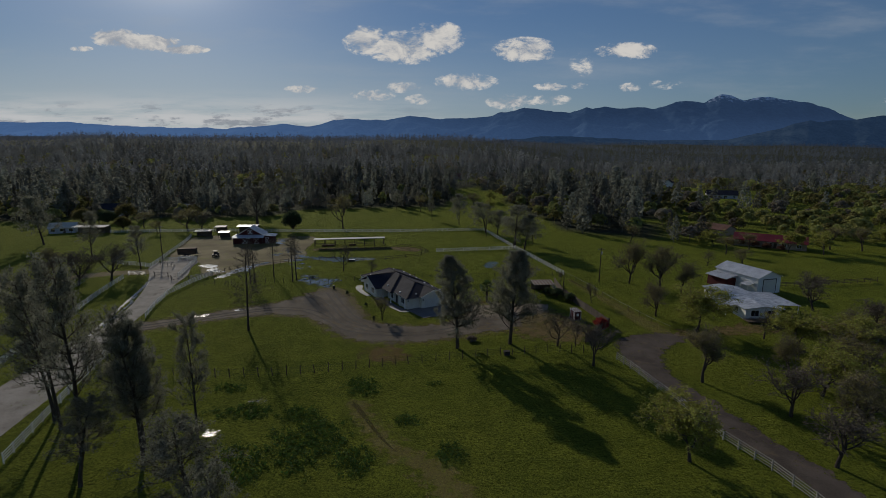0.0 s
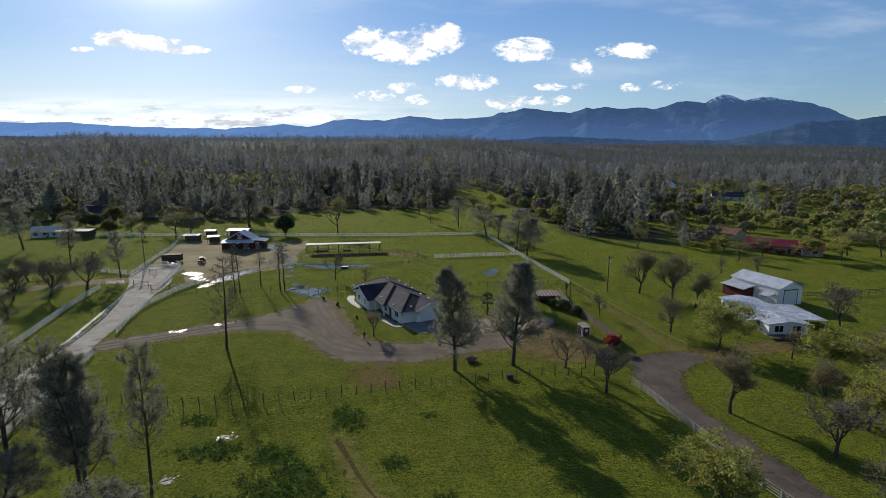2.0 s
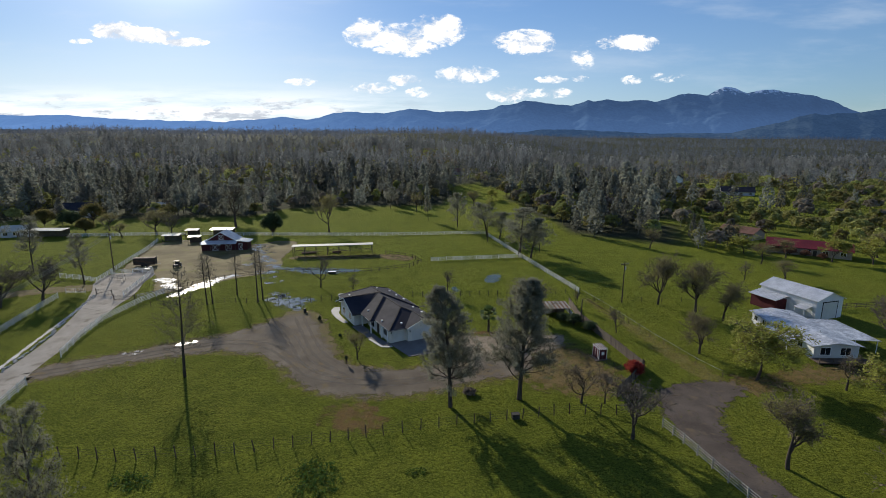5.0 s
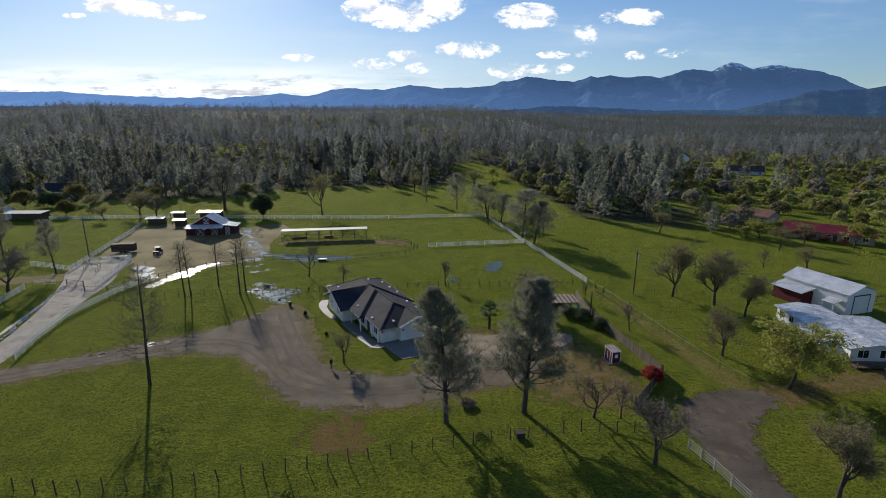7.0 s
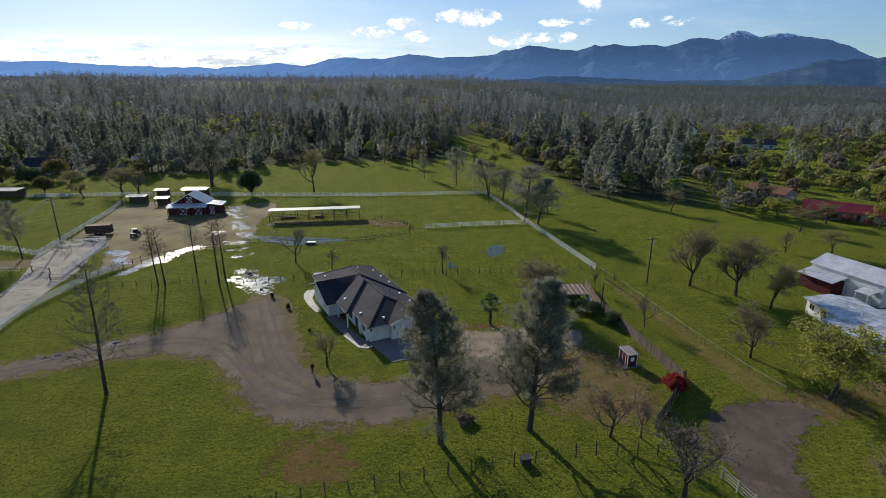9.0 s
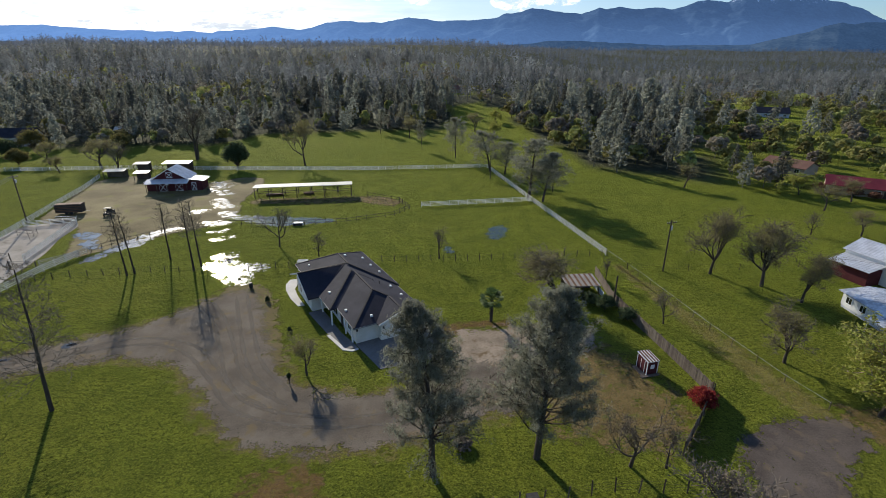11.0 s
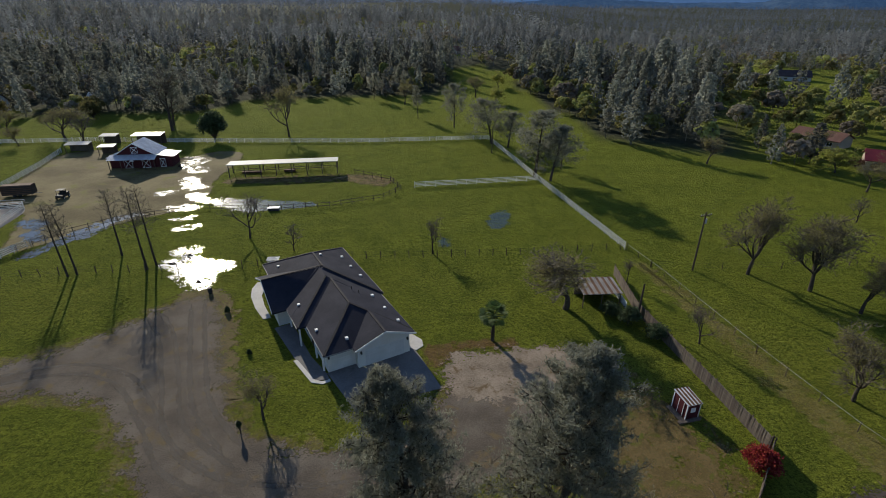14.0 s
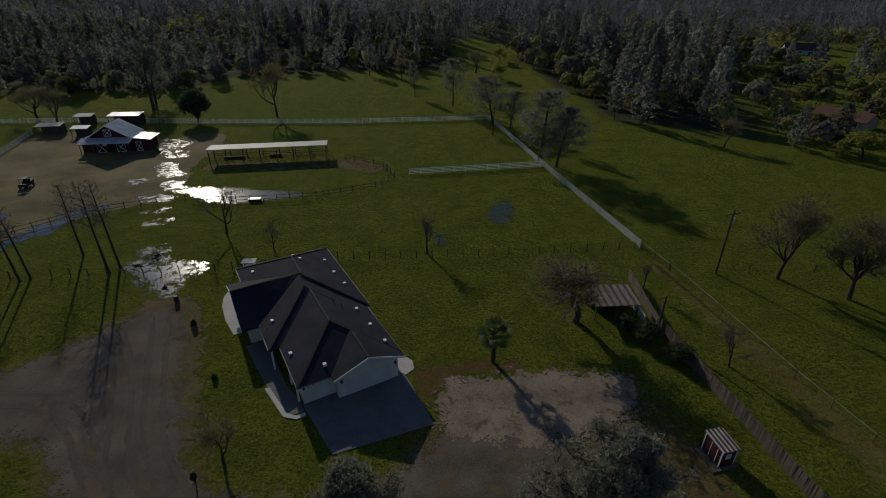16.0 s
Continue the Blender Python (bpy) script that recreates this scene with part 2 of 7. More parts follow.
CONCRETE_DRIVE = feathered("drive_concrete", (0.225, 0.202, 0.172), (0.33, 0.302, 0.262), (0.17, 0.148, 0.120), 0.25, 5.0, ragged=0.3, bump=0.2)
WORN_PAD = feathered("worn_concrete_pad", (0.16, 0.125, 0.090), (0.29, 0.235, 0.175), (0.13, 0.092, 0.05), 0.35, 5.0, ragged=2.4, bump=0.4)
REDDISH = feathered("reddish_soil", (0.145, 0.070, 0.038), (0.210, 0.115, 0.060), (0.12, 0.12, 0.03), 0.9, 4.0, ragged=4.2, cover=0.5)
FLOODED = feathered("flooded_grass", (0.02, 0.03, 0.03), (0.05, 0.07, 0.04), (0.03, 0.05, 0.02), 0.5, 3.0, rough=0.12, ragged=3.0, bump=0.05, spec=0.8, cover=0.55)
WATER = feathered("puddle_water", (0.02, 0.022, 0.022), (0.03, 0.032, 0.03), (0.025, 0.025, 0.022), 0.3, 3.0, rough=0.13, ragged=5.0, bump=0.05, spec=1.0, holes=0.40)
BROKEN_WATER = feathered("broken_puddle_water", (0.02, 0.022, 0.022), (0.03, 0.032, 0.03), (0.025, 0.025, 0.022), 0.3, 3.0, rough=0.14, ragged=5.0, bump=0.05, spec=0.7, holes=0.48)
# pale colour stands in for the glint of water on the drive's edge
GLINT_EDGE = feathered("painted_glint_edge", (0.42, 0.41, 0.38), (0.62, 0.60, 0.56), (0.30, 0.28, 0.25), 0.4, 3.0, rough=0.6, ragged=1.4)
WEEDS = material("lush_weeds", (0.048, 0.090, 0.018), (0.095, 0.155, 0.030), 0.5, 4.0, island=0.6, bump=0, translucent=0.3)
TUFT = material("grass_tufts", (0.080, 0.115, 0.014), (0.230, 0.270, 0.032), 0.4, 4.0, island=0.9, bump=0, translucent=0.5, c3=(0.14, 0.13, 0.04))
CONCRETE = material("light_concrete", (0.46, 0.44, 0.40), (0.56, 0.54, 0.50), 0.4, 6.0, 0.85, bump=0.15, c3=(0.36, 0.34, 0.31))
APRON = material("grey_apron_concrete", (0.13, 0.125, 0.12), (0.19, 0.18, 0.17), 0.3, 5.0, 0.85, bump=0.15, c3=(0.11, 0.105, 0.10))
SHINGLE = material("charcoal_shingles", (0.020, 0.021, 0.030), (0.037, 0.038, 0.050), 0.35, 9.0, 0.8, bump=0.15, c3=(0.031, 0.030, 0.037), spec=0.06)
RIDGE = material("dark_ridge_tiles", (0.018, 0.017, 0.019), (0.030, 0.028, 0.031), 1.0, 9.0, 0.8)
STUCCO = material("cream_stucco", (0.66, 0.62, 0.55), (0.74, 0.71, 0.64), 0.35, 14.0, 0.9, bump=0.25, c3=(0.60, 0.56, 0.49))
TRIM = material("white_trim_paint", (0.74, 0.73, 0.70), (0.82, 0.81, 0.79), 1.2, 16.0, 0.55, bump=0.05, objrand=0.12)
FENCE_WHITE = material("weathered_white_rails", (0.70, 0.70, 0.68), (0.80, 0.80, 0.78), 0.6, 12.0, 0.7, bump=0.05, objrand=0.2, translucent=0.35)
GUTTER = material("dull_grey_gutter", (0.20, 0.195, 0.19), (0.30, 0.29, 0.28), 0.8, 8.0, 0.6, bump=0.05)
GARAGE = material("garage_door_paint", (0.62, 0.60, 0.55), (0.70, 0.68, 0.63), 0.8, 10.0, 0.5, bump=0.05)
GLASS = material("window_glass", (0.012, 0.015, 0.02), (0.02, 0.024, 0.03), 0.4, 2.0, 0.05, bump=0.0, spec=0.9)
DARK_FRAME = material("dark_door_paint", (0.06, 0.045, 0.035), (0.09, 0.07, 0.05), 1.0, 12.0, 0.6)
GALV = material("galvanised_roof", (0.46, 0.47, 0.49), (0.64, 0.65, 0.67), 0.5, 3.0, 0.45, 0.3, bump=0.05, c3=(0.42, 0.38, 0.34))
DULL_ROOF = material("dull_streaked_roof", (0.20, 0.185, 0.17), (0.31, 0.29, 0.27), 0.6, 3.0, 0.6, 0.1, bump=0.05, c3=(0.17, 0.13, 0.10))
PALE_ROOF = material("pale_sheet_roof", (0.42, 0.41, 0.36), (0.54, 0.52, 0.46), 0.3, 4.0, 0.6, 0.0, bump=0.08, c3=(0.55, 0.50, 0.42))
WHITE_ROOF = material("coated_white_roof", (0.30, 0.32, 0.35), (0.66, 0.67, 0.69), 0.45, 2.5, 0.45, 0.3, bump=0.05, c3=(0.30, 0.31, 0.33), third=0.5)
WHITE_METAL = material("white_sheet_metal", (0.66, 0.67, 0.68), (0.76, 0.77, 0.78), 0.3, 6.0, 0.5, 0.1, bump=0.05, c3=(0.56, 0.56, 0.54))
SIDING = material("pale_mobile_siding", (0.58, 0.58, 0.57), (0.68, 0.68, 0.66), 0.4, 8.0, 0.7, bump=0.1)
BARN_RED = material("barn_red_paint", (0.066, 0.017, 0.020), (0.100, 0.025, 0.027), 0.5, 9.0, 0.75, bump=0.2, c3=(0.11, 0.03, 0.028))
RED_METAL = material("red_sheet_roof", (0.135, 0.019, 0.026), (0.195, 0.030, 0.038), 0.3, 5.0, 0.5, bump=0.08, c3=(0.19, 0.05, 0.05))
BROWN_ROOF = material("brown_tile_roof", (0.115, 0.058, 0.043), (0.170, 0.090, 0.066), 0.4, 6.0, 0.8)
TAN_WALL = material("tan_house_wall", (0.30, 0.24, 0.18), (0.40, 0.33, 0.25), 0.4, 9.0, 0.85)
GREY_WALL = material("grey_house_wall", (0.42, 0.43, 0.46), (0.52, 0.53, 0.56), 0.4, 9.0, 0.85)
WOOD = material("weathered_post_wood", (0.085, 0.065, 0.048), (0.15, 0.12, 0.09), 0.9, 9.0, 0.9, bump=0.4, objrand=0.5)
TWIG = material("grey_brown_twigs", (0.115, 0.094, 0.070), (0.200, 0.165, 0.125), 0.6, 6.0, 0.95, bump=0.0)
PINE_TWIG = material("dark_pine_twigs", (0.045, 0.036, 0.028), (0.085, 0.070, 0.054), 0.6, 6.0, 0.95, bump=0.0)
POLE_WOOD = material("treated_pole_wood", (0.075, 0.058, 0.045), (0.12, 0.095, 0.075), 0.6, 9.0, 0.9, stretch=(6, 6, 0.5))
FENCE_BOARD = material("aged_fence_boards", (0.105, 0.085, 0.070), (0.185, 0.150, 0.122), 0.5, 7.0, 0.9, bump=0.3, objrand=0.5)
PALE_BOARD = material("pale_weathered_rails", (0.36, 0.34, 0.30), (0.48, 0.46, 0.42), 1.0, 10.0, 0.85, bump=0.2, objrand=0.3, translucent=0.2)
WIRE = material("fence_wire", (0.07, 0.065, 0.06), (0.11, 0.105, 0.10), 1.0, 9.0, 0.8, 0.0, bump=0.0)
PALE_WIRE = material("pale_power_wire", (0.30, 0.29, 0.27), (0.40, 0.39, 0.37), 1.0, 9.0, 0.6, 0.0, bump=0.0)
DARK_IRON = material("dark_machine_paint", (0.030, 0.028, 0.026), (0.06, 0.055, 0.05), 1.0, 8.0, 0.6)
RUST = material("rusty_steel", (0.10, 0.055, 0.035), (0.17, 0.10, 0.06), 1.0, 8.0, 0.8)
RUBBER = material("tyre_rubber", (0.02, 0.02, 0.02), (0.035, 0.034, 0.033), 2.0, 12.0, 0.9)
STONE = material("pale_stones", (0.30, 0.28, 0.25), (0.45, 0.43, 0.39), 1.0, 6.0, 0.9, island=0.4)
BARK = material("grey_brown_bark", (0.050, 0.040, 0.032), (0.095, 0.079, 0.062), 0.8, 6.0, 0.95, bump=0.6, stretch=(3, 3, 0.6))
NEEDLE = material("grey_pine_needles", (0.156, 0.158, 0.117), (0.262, 0.264, 0.200), 0.45, 2.0, 0.7, bump=0, island=0.5, translucent=0.5)
OAK_LEAF = material("spring_oak_leaves", (0.210, 0.220, 0.045), (0.340, 0.335, 0.085), 0.5, 2.0, 0.8, bump=0, island=0.6, translucent=0.5)
BUD_LEAF = material("opening_oak_buds", (0.200, 0.180, 0.070), (0.310, 0.275, 0.115), 0.5, 2.0, 0.8, bump=0, island=0.6, translucent=0.45)
DARK_LEAF = material("dark_evergreen_leaves", (0.044, 0.066, 0.032), (0.092, 0.118, 0.056), 0.5, 2.0, 0.8, bump=0, island=0.7, translucent=0.35)
RED_LEAF = material("red_shrub_leaves", (0.20, 0.020, 0.022), (0.34, 0.050, 0.040), 0.8, 3.0, 0.8, bump=0, island=0.6, translucent=0.4)
RUSSET_LEAF = material("russet_shrub_leaves", (0.13, 0.060, 0.040), (0.22, 0.11, 0.075), 0.8, 3.0, 0.8, bump=0, island=0.6, translucent=0.3)
PALM_LEAF = material("palm_fronds", (0.055, 0.095, 0.030), (0.11, 0.155, 0.05), 0.8, 3.0, 0.6, bump=0, island=0.4, translucent=0.3)
FOREST_PINE = material("forest_pine_foliage", (0.140, 0.144, 0.116), (0.260, 0.265, 0.217), 0.02, 0.25, 0.9, bump=0, island=0.12, tone=0.8, translucent=0.52)
# greyer, bluer copy of the pine foliage: haze put into the leaf colour
FOREST_MID = material("hazed_slope_pine_foliage", (0.147, 0.153, 0.147), (0.274, 0.284, 0.274), 0.02, 0.25, 0.9, bump=0, island=0.2, tone=0.7, translucent=0.45)
FOREST_OAK = material("forest_oak_foliage", (0.185, 0.185, 0.062), (0.310, 0.300, 0.105), 0.02, 0.25, 0.9, bump=0, island=0.3, tone=0.8, translucent=0.45)
FOREST_GREY = material("forest_bare_crowns", (0.190, 0.165, 0.125), (0.30, 0.26, 0.20), 0.03, 0.3, 0.95, bump=0, island=0.3, tone=0.5, translucent=0.35)


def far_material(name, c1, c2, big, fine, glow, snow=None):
    """Distant land: tone blued as haze, and the air before it as faint emission."""
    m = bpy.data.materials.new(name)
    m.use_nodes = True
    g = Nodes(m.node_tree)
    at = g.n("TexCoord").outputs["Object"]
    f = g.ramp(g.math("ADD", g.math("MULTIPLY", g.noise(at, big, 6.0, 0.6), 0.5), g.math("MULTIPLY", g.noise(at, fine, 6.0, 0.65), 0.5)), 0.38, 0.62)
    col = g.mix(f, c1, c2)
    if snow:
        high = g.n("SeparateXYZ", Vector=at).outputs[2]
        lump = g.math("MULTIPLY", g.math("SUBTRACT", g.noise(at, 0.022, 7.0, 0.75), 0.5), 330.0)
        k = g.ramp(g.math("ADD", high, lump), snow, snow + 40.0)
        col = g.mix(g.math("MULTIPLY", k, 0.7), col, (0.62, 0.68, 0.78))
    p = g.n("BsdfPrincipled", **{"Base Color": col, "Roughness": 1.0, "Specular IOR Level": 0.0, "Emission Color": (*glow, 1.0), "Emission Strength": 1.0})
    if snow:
        # haze glow painted stronger at the foot and towards the left
        foot_haze = g.math("MULTIPLY", g.ramp(g.n("SeparateXYZ", Vector=at).outputs[2], 430.0, 120.0), 0.55)
        g.put(p.inputs["Emission Strength"], g.math("ADD", g.math("ADD", 0.85, foot_haze), g.math("MULTIPLY", g.ramp(g.n("SeparateXYZ", Vector=at).outputs[0], 1500.0, -3000.0), 1.6)))
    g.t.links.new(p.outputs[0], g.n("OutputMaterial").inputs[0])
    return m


# the blue tones and glow here are aerial haze, not rock or leaf colour
MOUNTAIN = far_material("hazed_mountain_slopes", (0.018, 0.034, 0.060), (0.046, 0.074, 0.110), 0.006, 0.03, (0.040, 0.080, 0.170), snow=500.0)
FOOTHILL = far_material("hazed_wooded_foothills", (0.016, 0.028, 0.040), (0.060, 0.080, 0.094), 0.010, 0.06, (0.024, 0.050, 0.104))
# far pines again, blued further to paint the haze of distance
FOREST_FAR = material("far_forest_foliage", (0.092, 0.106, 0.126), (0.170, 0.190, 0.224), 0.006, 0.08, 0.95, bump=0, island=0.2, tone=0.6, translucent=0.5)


# ---- builders ----
class Build:
    """Gathers faces for one mesh."""

    def __init__(self):
        self.v, self.f = [], []

    def face(self, *pts):
        k = len(self.v)
        self.v += [tuple(p) for p in pts]
        self.f.append(tuple(range(k, k + len(pts))))
        return self

    def sheet(self, rows):
        """A bent strip whose neighbouring pieces share their corners."""
        k = len(self.v)
        self.v += [tuple(p) for row in rows for p in row]
        self.f += [(k + 2 * i, k + 2 * i + 2, k + 2 * i + 3, k + 2 * i + 1) for i in range(len(rows) - 1)]
        return self

    def solid(self, low, high):
        """A prism between two rings of equal count."""
        k, n = len(self.v), len(low)
        self.v += [tuple(p) for p in low] + [tuple(p) for p in high]
        self.f += [tuple(range(k + n - 1, k - 1, -1)), tuple(range(k + n, k + 2 * n))]
        self.f += [(k + i, k + (i + 1) % n, k + n + (i + 1) % n, k + n + i) for i in range(n)]
        return self

    def box(self, x0, x1, y0, y1, z0, z1):
        r = [(x0, y0), (x1, y0), (x1, y1), (x0, y1)]
        return self.solid([(x, y, z0) for x, y in r], [(x, y, z1) for x, y in r])

    def beam(self, p, q, wide, high=None, taper=1.0, n=4):
        """A bar from p to q; n = 4 gives a square section."""
        p, q = Vector(p), Vector(q)
        d = (q - p).normalized()
        side = d.cross(Vector((0, 0, 1)))
        side = side.normalized() if side.length > 1e-3 else Vector((1, 0, 0))
        top = side.cross(d)
        high = high or wide
        a = [2 * math.pi * (i + 0.5) / n for i in range(n)]
        s = 0.7071 if n == 4 else 0.5
        ring = [(side * math.cos(t) * wide + top * math.sin(t) * high) * s for t in a]
        return self.solid([p + r for r in ring], [q + r * taper for r in ring])

    def arch(self, pts, r, n=5):
        for a, b in zip(pts, pts[1:]):
            self.beam(a, b, r * 2, n=n)
        return self


def mesh_of(name, build, mat, smooth=False):
    me = bpy.data.meshes.new(name)
    me.from_pydata(build.v, [], build.f)
    me.materials.append(mat)
    if smooth:
        me.shade_smooth()
    me.update()
    return me


def part(name, build, mat, parent=None, label="", smooth=False, m=None):
    """Links a Build, or a ready mesh, as one mesh object."""
    ob = new(name, build if isinstance(build, bpy.types.Mesh) else mesh_of(name, build, mat, smooth))
    ob.parent = parent
    if m is not None:
        ob.matrix_local = m
    if label:
        ob["label"] = label
    return ob


def thing(name, m, label, category, group="", kind=""):
    ob = new(name)
    ob.empty_display_size = 0.5
    ob.matrix_world = m
    return tagged(ob, label, category, group, kind)


def tri_mesh(name, verts, tris, mat, smooth=False):
    """A mesh of triangles from arrays."""
    me = bpy.data.meshes.new(name)
    me.vertices.add(len(verts))
    me.vertices.foreach_set("co", np.ascontiguousarray(verts, np.float32).ravel())
    me.loops.add(3 * len(tris))
    me.loops.foreach_set("vertex_index", np.ascontiguousarray(tris, np.int32).ravel())
    me.polygons.add(len(tris))
    me.polygons.foreach_set("loop_start", np.arange(0, 3 * len(tris), 3, dtype=np.int32))
    me.materials.append(mat)
    me.update(calc_edges=True)
    if smooth:
        me.shade_smooth()
    return me


# ---- ground ----
def smooth_step(lo, hi, x):
    t = np.clip((np.asarray(x, float) - lo) / (hi - lo), 0, 1)
    return t * t * (3 - 2 * t)


def land(x, y):
    """The height of the ground: flat round the homestead, wooded slopes beyond."""
    x, y = np.asarray(x, float), np.asarray(y, float)
    u = x / np.maximum(y, 60.0)
    right = smooth_step(-0.02, 0.38, u)
    left_z = 0.058 * np.maximum(y - 335, 0) - 0.036 * np.maximum(y - 1400, 0)
    right_z = 0.031 * np.maximum(y - 1050, 0) + 0.02 * np.maximum(y - 2600, 0)
    roll = smooth_step(330, 700, y) * (7 * np.sin(x / 173.0 + 1.3) * np.sin(y / 211.0) + 4 * np.sin(x / 71.0 + y / 93.0))
    return left_z * (1 - right) + right_z * right + roll


def axis(lo, hi, step, reach_lo, reach_hi):
    pts = list(np.arange(lo, hi + 0.01, step))
    s, p = step, lo
    while p > reach_lo:
        s *= 1.14
        p -= s
        pts.insert(0, p)
    s, p = step, hi
    while p < reach_hi:
        s *= 1.05
        p += s
        pts.append(p)
    return np.array(pts)


gx, gy = axis(-120, 120, 6, -4700, 4700), axis(0, 260, 6, -2500, 4700)
GX, GY = np.meshgrid(gx, gy)
ground_v = np.stack([GX, GY, land(GX, GY)], -1).reshape(-1, 3)
ii = np.arange(len(gx) * len(gy)).reshape(len(gy), len(gx))
q0, q1, q2, q3 = ii[:-1, :-1].ravel(), ii[:-1, 1:].ravel(), ii[1:, 1:].ravel(), ii[1:, :-1].ravel()
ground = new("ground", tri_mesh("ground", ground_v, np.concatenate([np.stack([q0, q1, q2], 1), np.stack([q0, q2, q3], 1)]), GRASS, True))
wood_at = ground.data.attributes.new("wood", "FLOAT", "POINT")
CLEARINGS = [(12, 492, 20), (228, 500, 26), (228, 400, 30), (216, 368, 22), (205, 345, 26), (190, 322, 15), (222, 470, 22), (110, 262, 12), (150, 300, 14), (175, 270, 12), (-161, 766, 26), (-162, 306, 16), (-151, 208, 14), (-186, 262, 19), (-315, 756, 20), (128, 190, 22), (124, 219, 14), (36, 395, 26), (150, 215, 12), (75, 256, 7)]
WOOD_X = [-600, -178, -150, -130, -98, -92, -50, -20, 4, 10, 30, 44, 52, 57, 62, 76, 87, 98, 120, 200, 420]
WOOD_Y = [225, 245, 262, 264, 268, 300, 314, 320, 322, 412, 432, 380, 300, 226, 216, 209, 201, 194, 200, 190, 160]


def orchard(x, y):
    """How far a place lies in the open oak land round the far houses."""
    x, y = np.asarray(x, float), np.asarray(y, float)
    return smooth_step(0.42, 0.49, x / np.maximum(y, 50.0)) * smooth_step(510, 470, y)


under = smooth_step(-4, 14, ground_v[:, 1] - np.interp(ground_v[:, 0], WOOD_X, WOOD_Y))
for cx, cy, r in CLEARINGS:
    under *= smooth_step(r * 0.6, r * 1.15, np.hypot(ground_v[:, 0] - cx, ground_v[:, 1] - cy))
under *= 1.0 - 0.85 * orchard(ground_v[:, 0], ground_v[:, 1])
wood_at.data.foreach_set("value", under.astype(np.float32))
tagged(ground, "green spring pasture with dry and darker patches", "ground", kind="structure")


def closed_curve(pts, step=0.9):
    """A smooth closed line through plan points."""
    p = np.array(pts, float)
    n, out = len(p), []
    for i in range(n):
        a, b, c, d = p[i - 1], p[i], p[(i + 1) % n], p[(i + 2) % n]
        k = max(2, int(np.hypot(*(c - b)) / step))
        for t in np.arange(k) / k:
            out.append(0.5 * (2 * b + (c - a) * t + (2 * a - 5 * b + 4 * c - d) * t * t + (3 * b - a - 3 * c + d) * t**3))
    return np.array(out)


def patch(name, pts, mat, z, feather, label, category, kind="structure", step=0.9, grow=0.0):
    """A ground cover with a plan outline and a frayed border."""
    line = closed_curve(pts, step)
    area = 0.5 * np.sum(line[:, 0] * np.roll(line[:, 1], -1) - np.roll(line[:, 0], -1) * line[:, 1])
    if area < 0:
        line = line[::-1]
    tang = np.roll(line, -1, 0) - np.roll(line, 1, 0)
    nrm = np.stack([tang[:, 1], -tang[:, 0]], 1) / np.maximum(np.hypot(*tang.T), 1e-6)[:, None]
    rings = [(feather * 0.5, 0.0), (0.0, 0.5), (-feather * 0.5, 1.0)]
    bm = bmesh.new()
    fade = bm.verts.layers.float.new("fade")
    loops = []
    for off, value in [(o + grow, v) for o, v in rings]:
        loop = []
        for p in line + nrm * off:
            v = bm.verts.new((p[0], p[1], z))
            v[fade] = value
            loop.append(v)
        loops.append(loop)
    n = len(line)
    for a, b in zip(loops, loops[1:]):
        for i in range(n):
            bm.faces.new((a[i], a[(i + 1) % n], b[(i + 1) % n], b[i]))
    edges = [bm.edges.get((loops[-1][i], loops[-1][(i + 1) % n])) for i in range(n)]
    bmesh.ops.triangle_fill(bm, use_beauty=True, edges=edges, normal=(0, 0, 1))
    for v in bm.verts:
        if v not in loops[0] and v[fade] == 0.0:
            v[fade] = 1.0
    for f in bm.faces:
        if f.normal.z < 0:
            f.normal_flip()
    me = bpy.data.meshes.new(name)
    bm.to_mesh(me)
    bm.free()
    me.materials.append(mat)
    return tagged(new(name, me), label, category, kind=kind)


# drives, yards and roads
DRIVE_LINE = [(-66, 95), (-58, 99.5), (-50, 105), (-42, 109.5), (-37, 115), (-33, 121), (-30, 122.5), (-26.5, 119), (-22.5, 110), (-19, 102.5), (-15.5, 97.8), (-11, 95.2), (-4, 94.6),
                       (1, 97), (4, 101), (7.5, 104), (15, 104.5), (18, 99), (15, 93.5), (8, 91), (2, 88.2), (-3, 86.4), (-9, 85.4), (-14.5, 86.0), (-18.5, 87.6), (-22, 91), (-25, 94.6), (-29, 99), (-33, 101.2), (-40, 101.7), (-47, 99.7), (-56, 95.2), (-62, 91.6), (-66, 89)]
patch("gravel_drive", DRIVE_LINE, GRAVEL, 0.024, 3.8, "grey-brown gravel drive curving round the front lawn", "drive")
patch("dirt_verge", DRIVE_LINE, SPARSE, 0.012, 3.0, "dry brown grass along the gravel", "verge", grow=1.2)
patch("dirt_verge", [(-31, 125.5), (-25.6, 122), (-21, 111.5), (-18, 104), (-16.5, 101), (-22, 100), (-27, 108), (-31, 116), (-34, 122)], DIRT, 0.018, 2.2, "dry brown verge beside the gravel", "verge")
patch("dry_lot", [(16, 104), (24, 106), (27, 104), (30, 98), (31, 93), (30, 88), (24, 86.5), (17, 89), (14, 94)], TRAMPLED, 0.010, 4.5, "bare brown dirt lot beside the shed", "lot")
patch("reddish_bare_soil", [(-13.5, 82.2), (-9, 82.6), (-6.5, 79.5), (-9, 76.6), (-12.5, 77), (-14.5, 79.5)], REDDISH, 0.016, 3.0, "reddish bare soil in the pasture", "soil")
